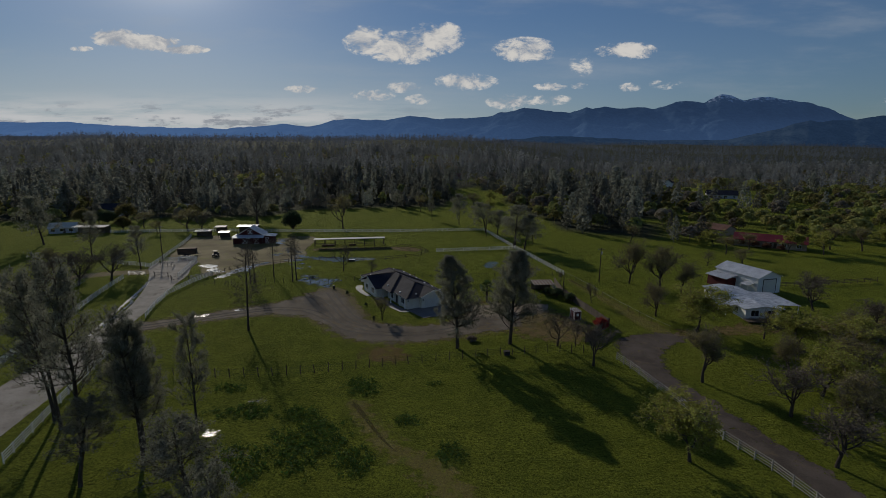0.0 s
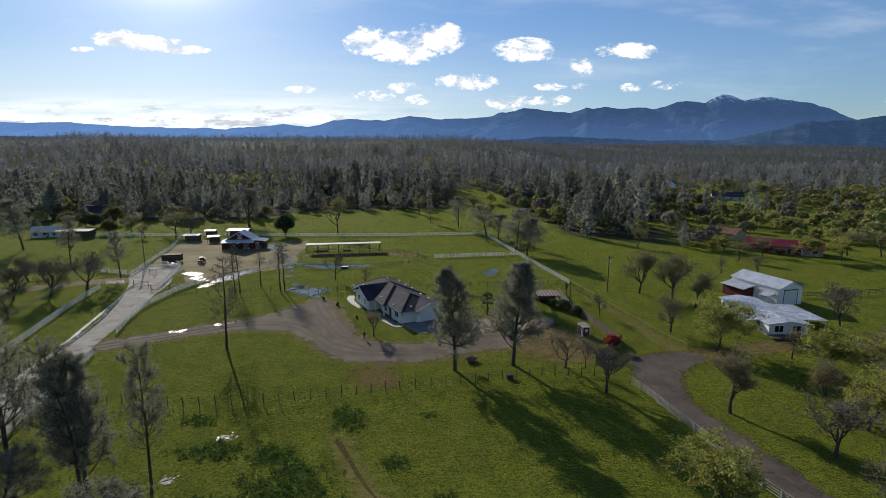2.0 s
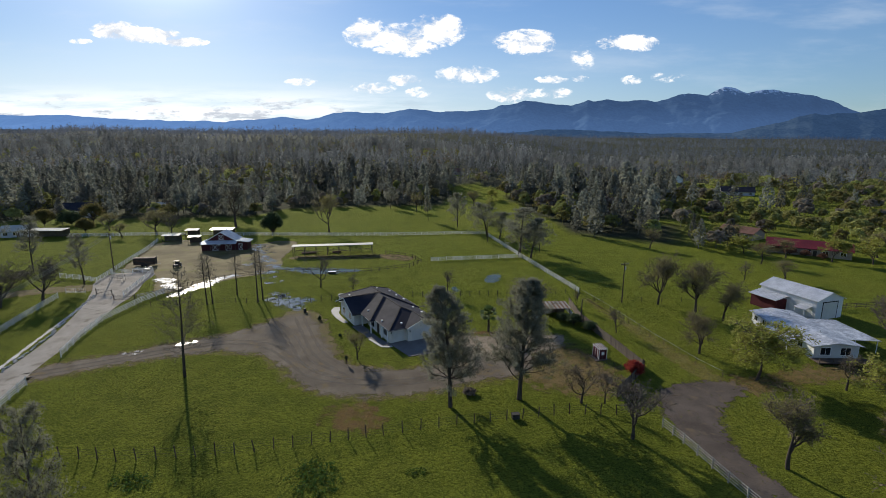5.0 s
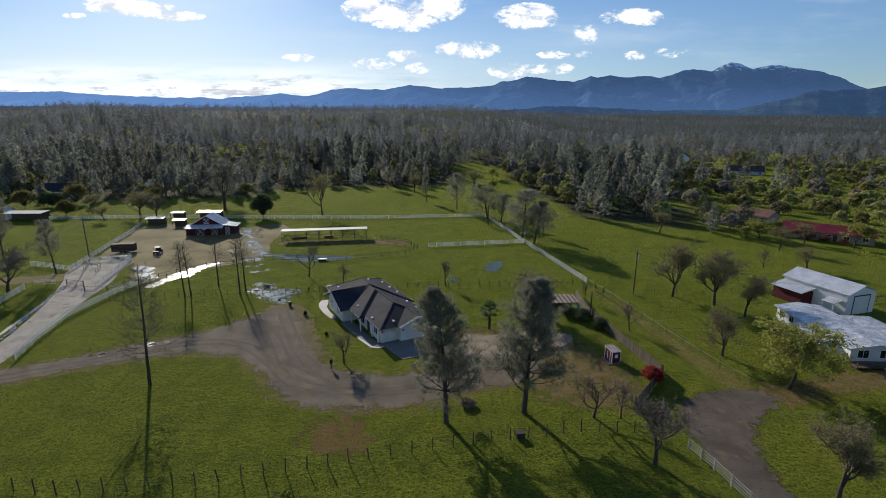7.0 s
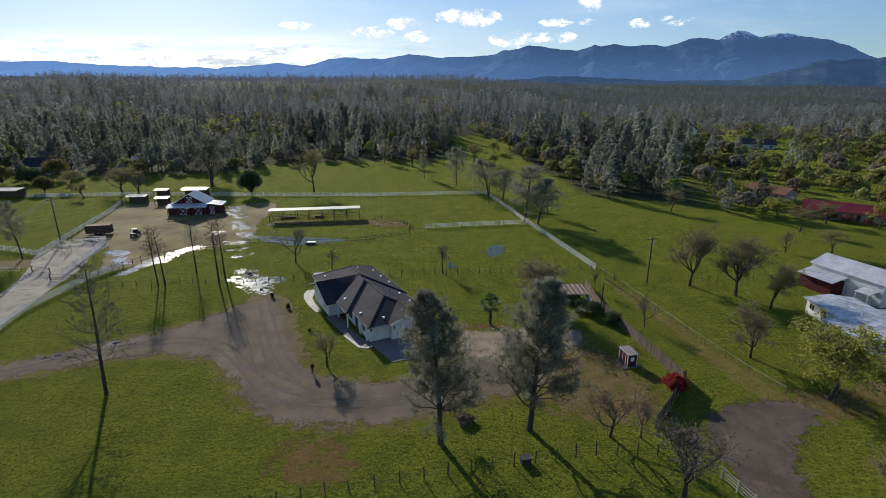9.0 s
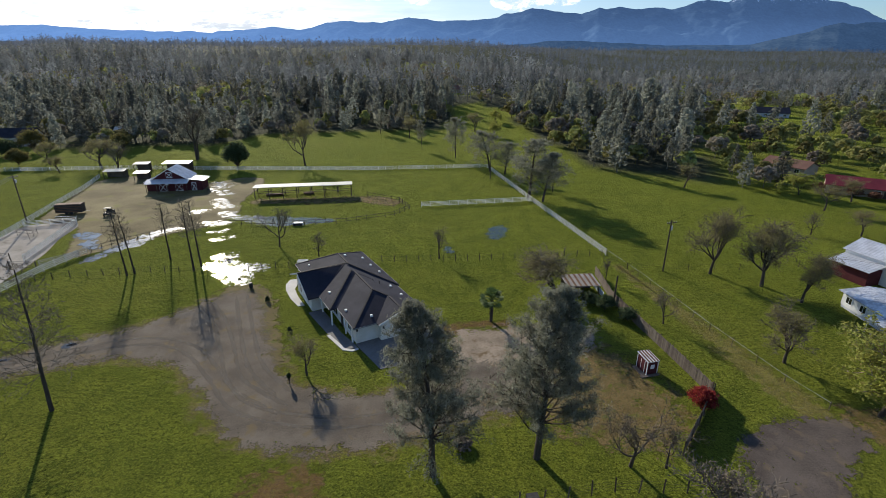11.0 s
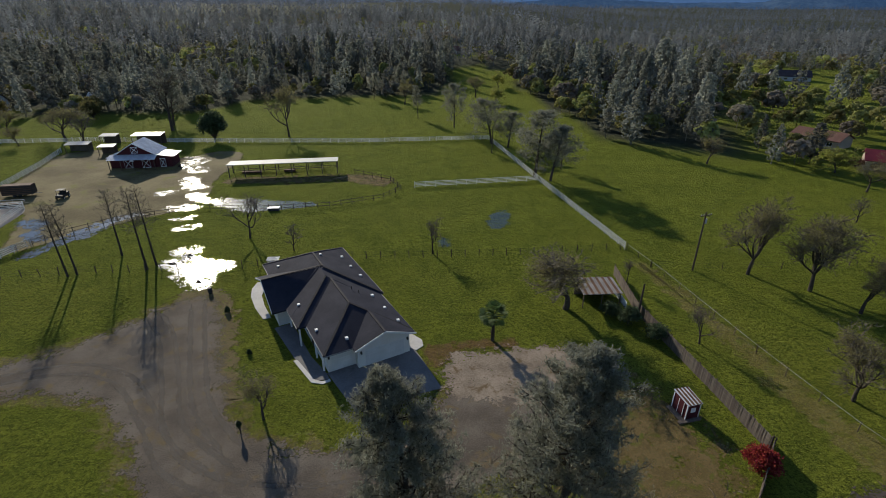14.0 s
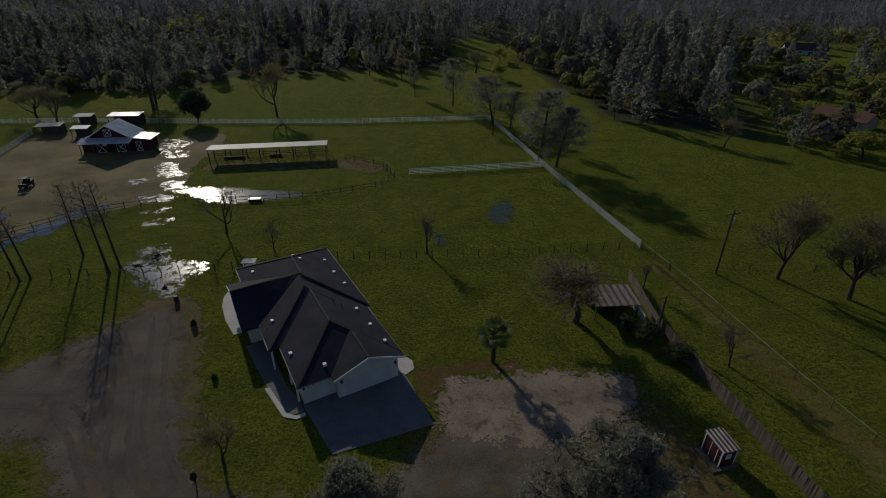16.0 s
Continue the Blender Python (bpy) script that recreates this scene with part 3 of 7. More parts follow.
patch("reddish_bank", [(2.8, 110.6), (8, 111.8), (13.6, 112.4), (13.4, 110.9), (7.6, 110.2), (5, 107), (3.6, 107)], REDDISH, 0.036, 1.4, "reddish soil bank at the pad's edge", "soil")
patch("dry_swath", [(-13.9, 61.6), (-12.5, 62.6), (-10.0, 58.8), (-6.9, 53.6), (-4.0, 50.2), (-0.5, 47.8), (2.5, 44.5), (4, 40), (0, 40), (-2.8, 45.6), (-5.6, 47.4), (-8.9, 52.0), (-12.0, 57.7)], SPARSE, 0.016, 3.0, "dry brown swath through the pasture", "soil")
patch("old_concrete_pad", [(5.2, 108.4), (8, 109.6), (14, 110.6), (20, 110.8), (24.4, 110.5), (25.6, 108.6), (24.0, 105.2), (20.5, 102.6), (16, 101.4), (11, 101.2), (7, 102.0), (5.0, 104.6)], WORN_PAD, 0.050, 3.0, "old pale concrete pad with stained patches", "pad")
patch("asphalt_lane", [(36.0, 88.2), (41, 90.6), (48.3, 90.6), (48.8, 87.6), (44.5, 84.5), (41.2, 81.0), (38.9, 74.6), (39.0, 68.3), (40.8, 62.4), (42.0, 57.0), (43.2, 51.7), (44.6, 48.0), (46.6, 40), (47, 25), (44, 5), (40, -10), (35, -10), (38.5, 5), (41.5, 25), (41.4, 40), (39.6, 47.5), (38.0, 53.2), (36.5, 59.1), (35.2, 65.8), (33.6, 72.9), (33.2, 80.1), (34, 85)],
      ASPHALT, 0.022, 1.8, "worn dark asphalt lane with a turning head", "lane")
patch("lane_track", [(48, 91.5), (56, 93.5), (66, 96.5), (80, 97), (96, 99), (110, 104), (110, 99), (97, 94.5), (80, 92.5), (66, 91.5), (56, 89), (49, 87.5)], TRAMPLED, 0.016, 3.0, "dry dirt track to the mobile home", "track")
patch("fence_side_track", [(38.2, 134), (41.3, 122), (44.2, 108), (46.5, 97), (48, 92), (44.5, 91), (42.5, 98), (40.6, 110), (38.6, 122), (36.6, 133)], SPARSE, 0.014, 3.0, "dry brown strip along the wire fence", "track")
patch("concrete_driveway", [(-60.5, 72), (-63.5, 84), (-66.5, 94), (-68.5, 103), (-71.2, 114.5), (-74.4, 127), (-75.6, 134), (-77.2, 140), (-80.0, 147), (-83.6, 158), (-94, 156.5), (-93.6, 147.5), (-88, 138), (-81.0, 124), (-75.6, 110), (-73.0, 101), (-71.2, 92), (-70.5, 83), (-69.5, 66), (-66, 45), (-60, 20), (-52, -10), (-43, -10), (-50, 20), (-56, 45)],
      CONCRETE_DRIVE, 0.034, 0.6, "pale concrete driveway running to the barn yard", "driveway")
patch("barn_yard", [(-67.5, 139), (-62, 146), (-56, 153), (-51, 158), (-49, 168), (-52, 178), (-53, 196), (-56, 206), (-64, 207), (-70, 200), (-86, 201), (-96, 208), (-104, 206), (-107, 198), (-100, 176), (-94, 160), (-82, 155), (-76, 145), (-71, 137)], YARD, 0.018, 3.0, "muddy brown yard round the barn", "yard")
patch("arena_mud", [(-48, 176), (-34, 176.5), (-20, 178), (-11, 175), (-8, 178), (-12, 183), (-20, 184), (-34, 182), (-48, 180)], TRAMPLED, 0.015, 3.0, "trampled mud and grass in the paddock", "paddock")
patch("left_lane", [(-150, 112), (-120, 124), (-100, 136), (-84, 140), (-83, 146), (-100, 143), (-122, 130), (-150, 119)], DIRT, 0.013, 3.0, "dry dirt lane behind the oaks", "lane")


def ruts(line, gauge=1.7, wide=0.55):
    """Two worn wheel tracks along a drive."""
    p = np.array(line, float)
    d = np.gradient(p, axis=0)
    n = np.stack([-d[:, 1], d[:, 0]], 1) / np.hypot(*d.T)[:, None]
    for side in (-1, 1):
        a, b = p + n * (side * gauge / 2 - wide / 2), p + n * (side * gauge / 2 + wide / 2)
        patch("wheel_rut", [tuple(q) for q in a] + [tuple(q) for q in b[::-1]], RUT, 0.032 + 0.002 * side, 0.5, "pale wheel track packed into the gravel", "track")


ruts([(-66, 92), (-56, 97.5), (-46, 103.5), (-38, 106.2), (-31, 104.4), (-25, 98.6), (-19.5, 92.6), (-12, 90.2), (-4, 90.4), (3, 93.2)])
ruts([(-34, 117), (-30, 112), (-25.5, 104), (-21.5, 97), (-15, 92.4)])
ruts([(-29.5, 119.5), (-24.5, 108.5), (-20.4, 100.5), (-15.5, 95.2)])
# standing water
for pts in ([(-41.0, 133.6), (-38.9, 134.4), (-39.4, 137.2), (-38.6, 137.4), (-37.4, 134.4), (-34.8, 133.6), (-30.8, 132.9), (-30.7, 131.4), (-31.8, 129.0), (-31.6, 126.0), (-33.0, 125.6), (-36.2, 128.6), (-40.4, 132.1)],
            [(-78.7, 149.9), (-77.7, 152.2), (-73.2, 150.0), (-71.4, 146.0), (-67.7, 141.9), (-68.8, 141.2), (-72.7, 143.1), (-74.0, 146.8)], [(-66.8, 135.0), (-66.0, 139.2), (-64.9, 145.2), (-63.6, 149.2), (-61.4, 154.0), (-58.2, 155.7), (-57.0, 153.8), (-60.0, 151.5), (-60.3, 147.5), (-60.9, 142.6), (-62.4, 142.6), (-63.6, 139.6), (-65.2, 134.6)],
            [(-69.6, 201), (-64, 199.6), (-61, 196.4), (-62.4, 192), (-58.6, 189), (-57.4, 186), (-60.6, 184.4), (-63.6, 187.2), (-67.5, 190.8), (-67.6, 195)], [(-60.8, 180.2), (-57.4, 180.4), (-54.6, 175.6), (-51.8, 173), (-54.6, 170.8), (-58.6, 174.4)], [(-53.4, 168.2), (-50.6, 169.2), (-48.4, 165.4), (-42.6, 165.0), (-36.4, 164.6), (-36.4, 162.6), (-43.4, 162), (-48.6, 162.6), (-52.2, 165)],
            [(-62.2, 167.5), (-59.2, 170.4), (-57.2, 169.2), (-59.5, 166.6)], [(-54.8, 159), (-50.8, 160.8), (-47.2, 160.2), (-48.6, 157.6), (-52, 157.2)], [(-50.0, 152.6), (-47.0, 154.4), (-45.4, 153.6), (-47.6, 152.2)], [(-47.2, 147.4), (-44.0, 149.6), (-42.7, 149.2), (-44.8, 147.0)], [(-42.4, 137.6), (-39.6, 139.6), (-37.6, 139.4), (-39.6, 137.4), (-39.4, 135.8), (-40.4, 136)],
            [(-31.3, 53.0), (-30.2, 53.0), (-29.9, 53.8), (-31.0, 53.9)], [(-28.2, 61.8), (-26.9, 62.0), (-26.9, 62.7), (-28.1, 62.6)], [(-55.3, 100.2), (-53.2, 101.1), (-53.5, 101.6), (-55.7, 100.8)], [(-47.8, 104.7), (-45.8, 105.8), (-46.2, 106.2), (-48.3, 105.1)]):
    patch("puddle", pts, WATER if pts[0][0] in (-41.0, -78.7, -66.8) else BROKEN_WATER, 0.046, 3.0 if pts[0][0] == -41.0 else 1.3, "shallow rain puddle reflecting the bright sky", "puddle", kind="structure", step=0.6)

# glint of the wet gutter, painted as a pale strip
patch("drive_edge", [(-85.9, 134.6), (-82.9, 127.6), (-77.9, 110.4), (-73.4, 95.0), (-70.8, 85.1), (-69.6, 78.6), (-68.9, 78.4), (-70.0, 85.1), (-72.6, 94.5), (-77.1, 109.8), (-82.1, 126.9), (-85.2, 134.0)], GLINT_EDGE, 0.042, 0.7, "stony driveway edge with a wet glint painted pale", "verge", step=0.7)

for pts in ([(14.5, 148.5), (17, 151), (18.5, 157), (16, 158), (13.5, 153)], [(4.2, 139.8), (5.4, 140.6), (5.2, 144), (4.0, 143.5)], [(-46.4, 162.8), (-43.5, 164.7), (-37.3, 164.5), (-30.8, 163.6), (-24, 163), (-24, 160), (-29.6, 158.2), (-35.6, 157.0), (-41.5, 159)]):
    patch("puddle", pts, FLOODED, 0.046, 1.6, "flooded patch of grass under shallow water", "puddle", kind="structure", step=0.7)


# ---- fences ----
def post_mesh(w_, h_, mat, cap=0.0, n=4):
    b = Build()
    b.beam((0, 0, -0.1), (0, 0, h_), w_, n=n)
    if cap:
        b.solid([(x * w_ * 0.62, y * w_ * 0.62, h_) for x, y in ((-1, -1), (1, -1), (1, 1), (-1, 1))], [(x * 0.01, y * 0.01, h_ + cap) for x, y in ((-1, -1), (1, -1), (1, 1), (-1, 1))])
    return mesh_of("post", b, mat)


def fence(name, line, label, mat, heights, post_h, spacing=2.44, post_w=0.12, rail=(0.04, 0.125), cap=0.05, rails_round=False, lean=0.0, n=4, joined_rails=False):
    """Posts along a line with rails or wires; each post and rail is a part."""
    root = thing(name, pose(line[0][0], line[0][1], 0), label, "fence")
    origin = Vector((line[0][0], line[0][1], 0))
    pm = post_mesh(post_w, post_h, mat, cap, n)
    rm = None
    if rail and not joined_rails:
        rm = mesh_of("rail", Build().beam((0, 0, 0), (1, 0, 0), rail[0], rail[1], n=6 if rails_round else 4), mat)
    rng = random.Random(int(abs(line[0][0] * 13 + line[0][1] * 7)))
    spots = []
    for (x0, y0), (x1, y1) in zip(line, line[1:]):
        k = max(1, round(math.hypot(x1 - x0, y1 - y0) / spacing))
        spots += [(x0 + (x1 - x0) * i / k, y0 + (y1 - y0) * i / k) for i in range(k)]
    spots.append(line[-1])
    for x, y in spots:
        part("post", pm, mat, root, m=Matrix.Translation(Vector((x, y, 0)) - origin) @ pose(0, 0, 0, rng.gauss(0, lean), rng.gauss(0, lean), rng.uniform(-6, 6)) @ Matrix.Diagonal((1, 1, 1 + rng.gauss(0, lean * 0.02), 1)))
    for (x0, y0), (x1, y1) in zip(spots, spots[1:]):
        if rm is None:
            break
        length, turn = math.hypot(x1 - x0, y1 - y0), math.atan2(y1 - y0, x1 - x0)
        for h_ in heights:
            part("rail", rm, mat, root, m=Matrix.Translation(Vector((x0, y0, h_)) - origin) @ Matrix.Rotation(turn, 4, "Z") @ Matrix.Diagonal((length, 1, 1, 1)))
    if joined_rails:
        for h_ in heights:
            b = Build()
            half = max(rail[0], 0.012) / 2
            rows_ = [[Vector((x, y, h_ + dz)) - origin for dz in (-half, half)] for x, y in spots]
            b.sheet(rows_)
            part("wire", b, FENCE_WHITE if name == "tape_line_fence" else WIRE, root, "pale fence tape" if name == "tape_line_fence" else "thin grey fence wire")
    return root


WHITE_RAILS = (0.35, 0.68, 1.01, 1.34)
fence("white_rail_fence", [(36.6, 139.6), (28.0, 180), (19.3, 224.4)], "long white four-rail pasture fence on green grass", FENCE_WHITE, WHITE_RAILS, 1.5)
fence("white_rail_fence", [(19.0, 224.9), (-22, 219.4), (-62, 218.4), (-110, 218.8), (-150, 214)], "white rail fence along the back of the paddocks", FENCE_WHITE, WHITE_RAILS, 1.5)
fence("white_rail_fence", [(-2.3, 173.6), (27.6, 179.4)], "white cross fence dividing the paddocks", FENCE_WHITE, WHITE_RAILS, 1.5)
fence("white_rail_fence", [(-52.0, 47.0), (-53.9, 53.6), (-56.9, 64.0), (-60.4, 77.3), (-63.4, 88.5)], "white rail fence beside the concrete driveway", FENCE_WHITE, WHITE_RAILS, 1.5)
fence("white_rail_fence", [(-66.0, 99.0), (-68.6, 107), (-70.9, 117), (-70.3, 130), (-68.4, 139)], "white rail fence beside the concrete driveway", FENCE_WHITE, WHITE_RAILS, 1.5)
fence("white_rail_fence", [(-71.5, 56), (-75.0, 69), (-78.5, 82), (-81.9, 95.0), (-85.7, 107.3), (-88.7, 117.4), (-92.6, 133)], "white rail fence on the driveway's far side", FENCE_WHITE, WHITE_RAILS, 1.5)
fence("white_rail_fence", [(-106.3, 151.6), (-99.5, 149.8), (-92.9, 147.2), (-94.6, 154.2), (-99.4, 172.0), (-104.0, 190.0), (-109.0, 205.0)], "white rail fence along the barn yard", FENCE_WHITE, WHITE_RAILS, 1.5)
fence("white_rail_fence", [(-77.6, 134.6), (-78.6, 139.0), (-80.5, 146.2), (-83.7, 158.0)], "white rail fence beside the yard gate", FENCE_WHITE, WHITE_RAILS, 1.5)
fence("white_rail_fence", [(-94.2, 155.4), (-84.2, 158.6)], "white rails across the back of the gate yard", FENCE_WHITE, WHITE_RAILS, 1.5)
fence("plank_rail_fence", [(31.4, 77.6), (32.5, 74.0), (34.0, 66.5), (35.2, 61.3), (36.6, 52.6), (38.8, 46.3), (40.4, 38), (40.6, 25)], "pale weathered four-rail fence beside the asphalt lane", PALE_BOARD, WHITE_RAILS, 1.45, rail=(0.035, 0.085), cap=0, lean=1.0)
fence("post_wire_fence", [(-60, 72.5), (-51.4, 71.0), (-37.2, 69.8), (-23.6, 71.2), (-5.9, 75.5), (6.1, 78.5), (19.7, 80.9), (28.5, 80.8)], "dark wooden posts with wire along the front pasture", WOOD, (0.35, 0.7, 1.05, 1.35), 1.65, 2.35, 0.14, (0.02, 0.012), 0, lean=2.6, n=7, joined_rails=True)
fence("post_wire_fence", [(-68.5, 125.6), (-60.9, 128.1), (-50.2, 129.6), (-27.7, 131.4), (-18.3, 133.4)], "leaning wooden posts and wire behind the dead trees", WOOD, (0.4, 0.8, 1.2), 1.4, 2.5, 0.14, (0.016, 0.012), 0, lean=3.0, n=7, joined_rails=True)
fence("post_wire_fence", [(-18.3, 133.4), (-10.6, 135.2), (3.7, 135.9), (22.6, 137.5), (35.8, 139.4)], "dark wooden posts and wire behind the house", WOOD, (0.4, 0.8, 1.2), 1.4, 2.44, 0.14, (0.016, 0.012), 0, lean=2.0, n=7, joined_rails=True)
fence("pipe_rail_fence", [(-67.8, 139.6), (-66.0, 143.2), (-59.6, 150.9), (-53.9, 154), (-46.7, 157.6), (-34.3, 157.2), (-19.6, 159.7), (-8.7, 165.4), (-5.4, 171.6), (-8.6, 178.6), (-18.3, 184.2)], "dark post and rail fence round the paddock", WOOD, (0.55, 1.2), 1.45, 2.6, 0.14, (0.05, 0.08), 0, lean=1.5, n=7)
fence("tape_line_fence", [(36.9, 139.4), (39.4, 129.3), (42.9, 110.0), (45.8, 97.5), (47.6, 92.4)], "pale tape fence with slim posts across the grass", WOOD, (1.1,), 1.3, 4.0, 0.10, (0.035, 0.016), 0, lean=2.0, n=6, joined_rails=True)
fence("wire_line_fence", [(38.6, 132.6), (44.9, 131.7), (59.7, 132.4), (76, 134.5)], "light wire cross fence in the side pasture", WOOD, (0.5, 0.9, 1.25), 1.35, 4.5, 0.11, (0.016, 0.016), 0, lean=2.0, n=6, joined_rails=True)
fence("dark_rail_fence", [(93, 127), (101, 128.2), (112, 130), (126, 133)], "dark rail fence behind the metal shop", WOOD, (0.5, 0.95, 1.3), 1.45, 2.6, 0.15, (0.05, 0.12), 0, n=6)


def board_fence(line, label):
    """A solid board fence with posts, rails and single boards."""
    root = thing("board_fence", pose(line[0][0], line[0][1], 0), label, "fence")
    o = Vector((line[0][0], line[0][1], 0))
    bm_, pm_ = mesh_of("board", Build().box(-0.075, 0.075, -0.012, 0.012, 0.04, 1.78), FENCE_BOARD), post_mesh(0.1, 1.95, WOOD)
    rng = random.Random(4)
    for (x0, y0), (x1, y1) in zip(line, line[1:]):
        length, turn = math.hypot(x1 - x0, y1 - y0), math.atan2(y1 - y0, x1 - x0)
        seg = Matrix.Translation(Vector((x0, y0, 0)) - o) @ Matrix.Rotation(turn, 4, "Z")
        k = max(1, round(length / 2.4))
        for i in range(k + 1):
            part("post", pm_, WOOD, root, m=seg @ pose(length * i / k, 0.07, 0))
        for h_ in (0.4, 1.45):
            part("rail", Build().beam((0, 0.04, h_), (length, 0.04, h_), 0.045, 0.09), FENCE_BOARD, root, m=seg)
        n = round(length / 0.158)
        for i in range(n):
            part("board", bm_, FENCE_BOARD, root, m=seg @ pose((i + 0.5) * length / n, 0, rng.uniform(-0.03, 0.03), rng.gauss(0, 0.6), 0, rng.gauss(0, 0.8)))
    return root


board_fence([(31.7, 130.0), (31.4, 119), (33.2, 108.5), (34.2, 103), (35.5, 95.0)], "weathered brown board fence beside the parking lot")
board_fence([(35.6, 94.8), (31.6, 89.8), (27.9, 85.4)], "weathered brown board fence turning in to the gravel")


# ---- trees ----
def tubes(segs, sides):
    """Tapered tubes from rows of start, end and two radii."""
    s = np.array(segs, float)
    p, q, r0, r1 = s[:, :3], s[:, 3:6], s[:, 6], s[:, 7]
    d = q - p
    d /= np.maximum(np.linalg.norm(d, axis=1), 1e-6)[:, None]
    ref = np.where(np.abs(d[:, 2:]) > 0.9, np.array([[1.0, 0, 0]]), np.array([[0, 0, 1.0]]))
    a = np.cross(d, ref)
    a /= np.linalg.norm(a, axis=1)[:, None]
    b = np.cross(d, a)
    t = 2 * np.pi * np.arange(sides) / sides
    ring = a[:, None] * np.cos(t)[None, :, None] + b[:, None] * np.sin(t)[None, :, None]
    v = np.concatenate([p[:, None] + ring * r0[:, None, None], q[:, None] + ring * r1[:, None, None]], 1).reshape(-1, 3)
    i = np.arange(sides)
    j = (i + 1) % sides
    quad = np.concatenate([np.stack([i, j, j + sides], 1), np.stack([i, j + sides, i + sides], 1)])
    return v, (quad[None] + (np.arange(len(s)) * 2 * sides)[:, None, None]).reshape(-1, 3)


def bough(rng, segs, tips, p, d, length, r, level, spec):
    """One limb with its twigs."""
    steps = spec["steps"][level]
    up, wob, kids = spec["up"][level], spec["wobble"][level], spec["kids"][level]
    spots = []
    for i in range(steps):
        d = d + np.array([rng.gauss(0, wob), rng.gauss(0, wob), rng.gauss(0, wob) + up])
        d = d / np.linalg.norm(d)
        q = p + d * length / steps
        r1 = r * (1 - 0.8 * (i + 1) / steps) + spec["fine"]
        r0 = r * (1 - 0.8 * i / steps) + spec["fine"]
        segs.append((*p, *q, r0, r1, level))
        p = q
        spots.append((p, d, r1, (i + 1) / steps))
        if spec.get("even") and (level == 2 or (level == 1 and i >= steps // 2)):
            tips.append((p, d))
    if level + 1 >= len(spec["steps"]):
        tips.append((p, d))
        if len(spots) > 1:
            tips.append((spots[len(spots) // 2][0], d))
        return
    for k in range(kids):
        f = 1 - (1 - spec["bare"][level]) * rng.random() if k else 1.0
        if spec.get("even") and level == 0:
            f = spec["bare"][0] + (1 - spec["bare"][0]) * (k + rng.random()) / kids
        at = spots[min(len(spots) - 1, max(0, int(math.ceil(f * steps)) - 1))]
        turn = k * 2.4 + rng.uniform(-0.5, 0.5) if spec.get("even") and level == 0 else rng.uniform(0, 2 * math.pi)
        side = np.cross(at[1], [math.cos(turn), math.sin(turn), 0.3])
        side = side / max(np.linalg.norm(side), 1e-6)
        angle = spec["angle"][level] * rng.uniform(0.6, 1.3)
        dd = at[1] * math.cos(angle) + side * math.sin(angle)
        cone = spec["cone"](at[3]) if level == 0 else 1.0
        bough(rng, segs, tips, at[0], dd, length * cone * spec["ratio"][level] * rng.uniform(0.6, 1.15), max(at[2] * spec.get("thick", 0.72), 0.012), level + 1, spec)


def ribbons(segs, seed):
    """Flat slivers for the finest twigs."""
    g = np.random.default_rng(seed)
    s = np.array(segs, float)
    p, q = s[:, :3], s[:, 3:6]
    side = np.cross(q - p, g.normal(0, 1, p.shape))
    side /= np.maximum(np.linalg.norm(side, axis=1), 1e-6)[:, None]
    v = np.stack([p - side * s[:, 6:7], p + side * s[:, 6:7], q + side * s[:, 7:8], q - side * s[:, 7:8]], 1).reshape(-1, 3)
    k = np.arange(len(s))[:, None] * 4
    return v, np.concatenate([k + [[0, 1, 2]], k + [[0, 2, 3]]])


def tufts(tips, per, reach, size, slim, seed, droop=0.0):
    """Small leaves or needle sprays round the twig ends."""
    g = np.random.default_rng(seed)
    p = np.array([t[0] for t in tips])
    n = len(p) * per
    c = np.repeat(p, per, 0) + g.normal(0, reach, (n, 3)) * [1, 1, 0.8]
    a = g.normal(0, 1, (n, 3)) + [0, 0, 0.3 - droop]
    a /= np.linalg.norm(a, axis=1)[:, None]
    b = np.cross(a, g.normal(0, 1, (n, 3)))
    b /= np.linalg.norm(b, axis=1)[:, None]
    s = size * g.uniform(0.55, 1.35, (n, 1))
    v = np.stack([c - a * s, c + b * s * slim, c + a * s, c - b * s * slim], 1).reshape(-1, 3)
    k = np.arange(n)[:, None] * 4
    return v, np.concatenate([k + [[0, 1, 2]], k + [[0, 2, 3]]])


OAK = {"fine": 0.018, "cone": lambda f: 1.3 - 0.45 * f, "steps": (4, 5, 4, 3, 2), "up": (0.05, 0.17, 0.08, 0.03, 0.0), "wobble": (0.10, 0.22, 0.25, 0.25, 0.2), "kids": (8, 6, 5, 3, 0), "bare": (0.38, 0.25, 0.25, 0.2, 0), "angle": (0.60, 0.72, 0.75, 0.7, 0.6), "ratio": (1.15, 0.60, 0.55, 0.5, 0.5)}
BARE = {"fine": 0.016, "cone": lambda f: 1.25 - 0.55 * f, "steps": (5, 5, 4, 3, 2), "up": (0.03, 0.20, 0.12, 0.05, 0.0), "wobble": (0.07, 0.17, 0.22, 0.22, 0.2), "kids": (11, 8, 6, 4, 0), "bare": (0.30, 0.25, 0.2, 0.2, 0), "angle": (0.72, 0.68, 0.7, 0.65, 0.6), "ratio": (0.74, 0.58, 0.52, 0.5, 0.5)}
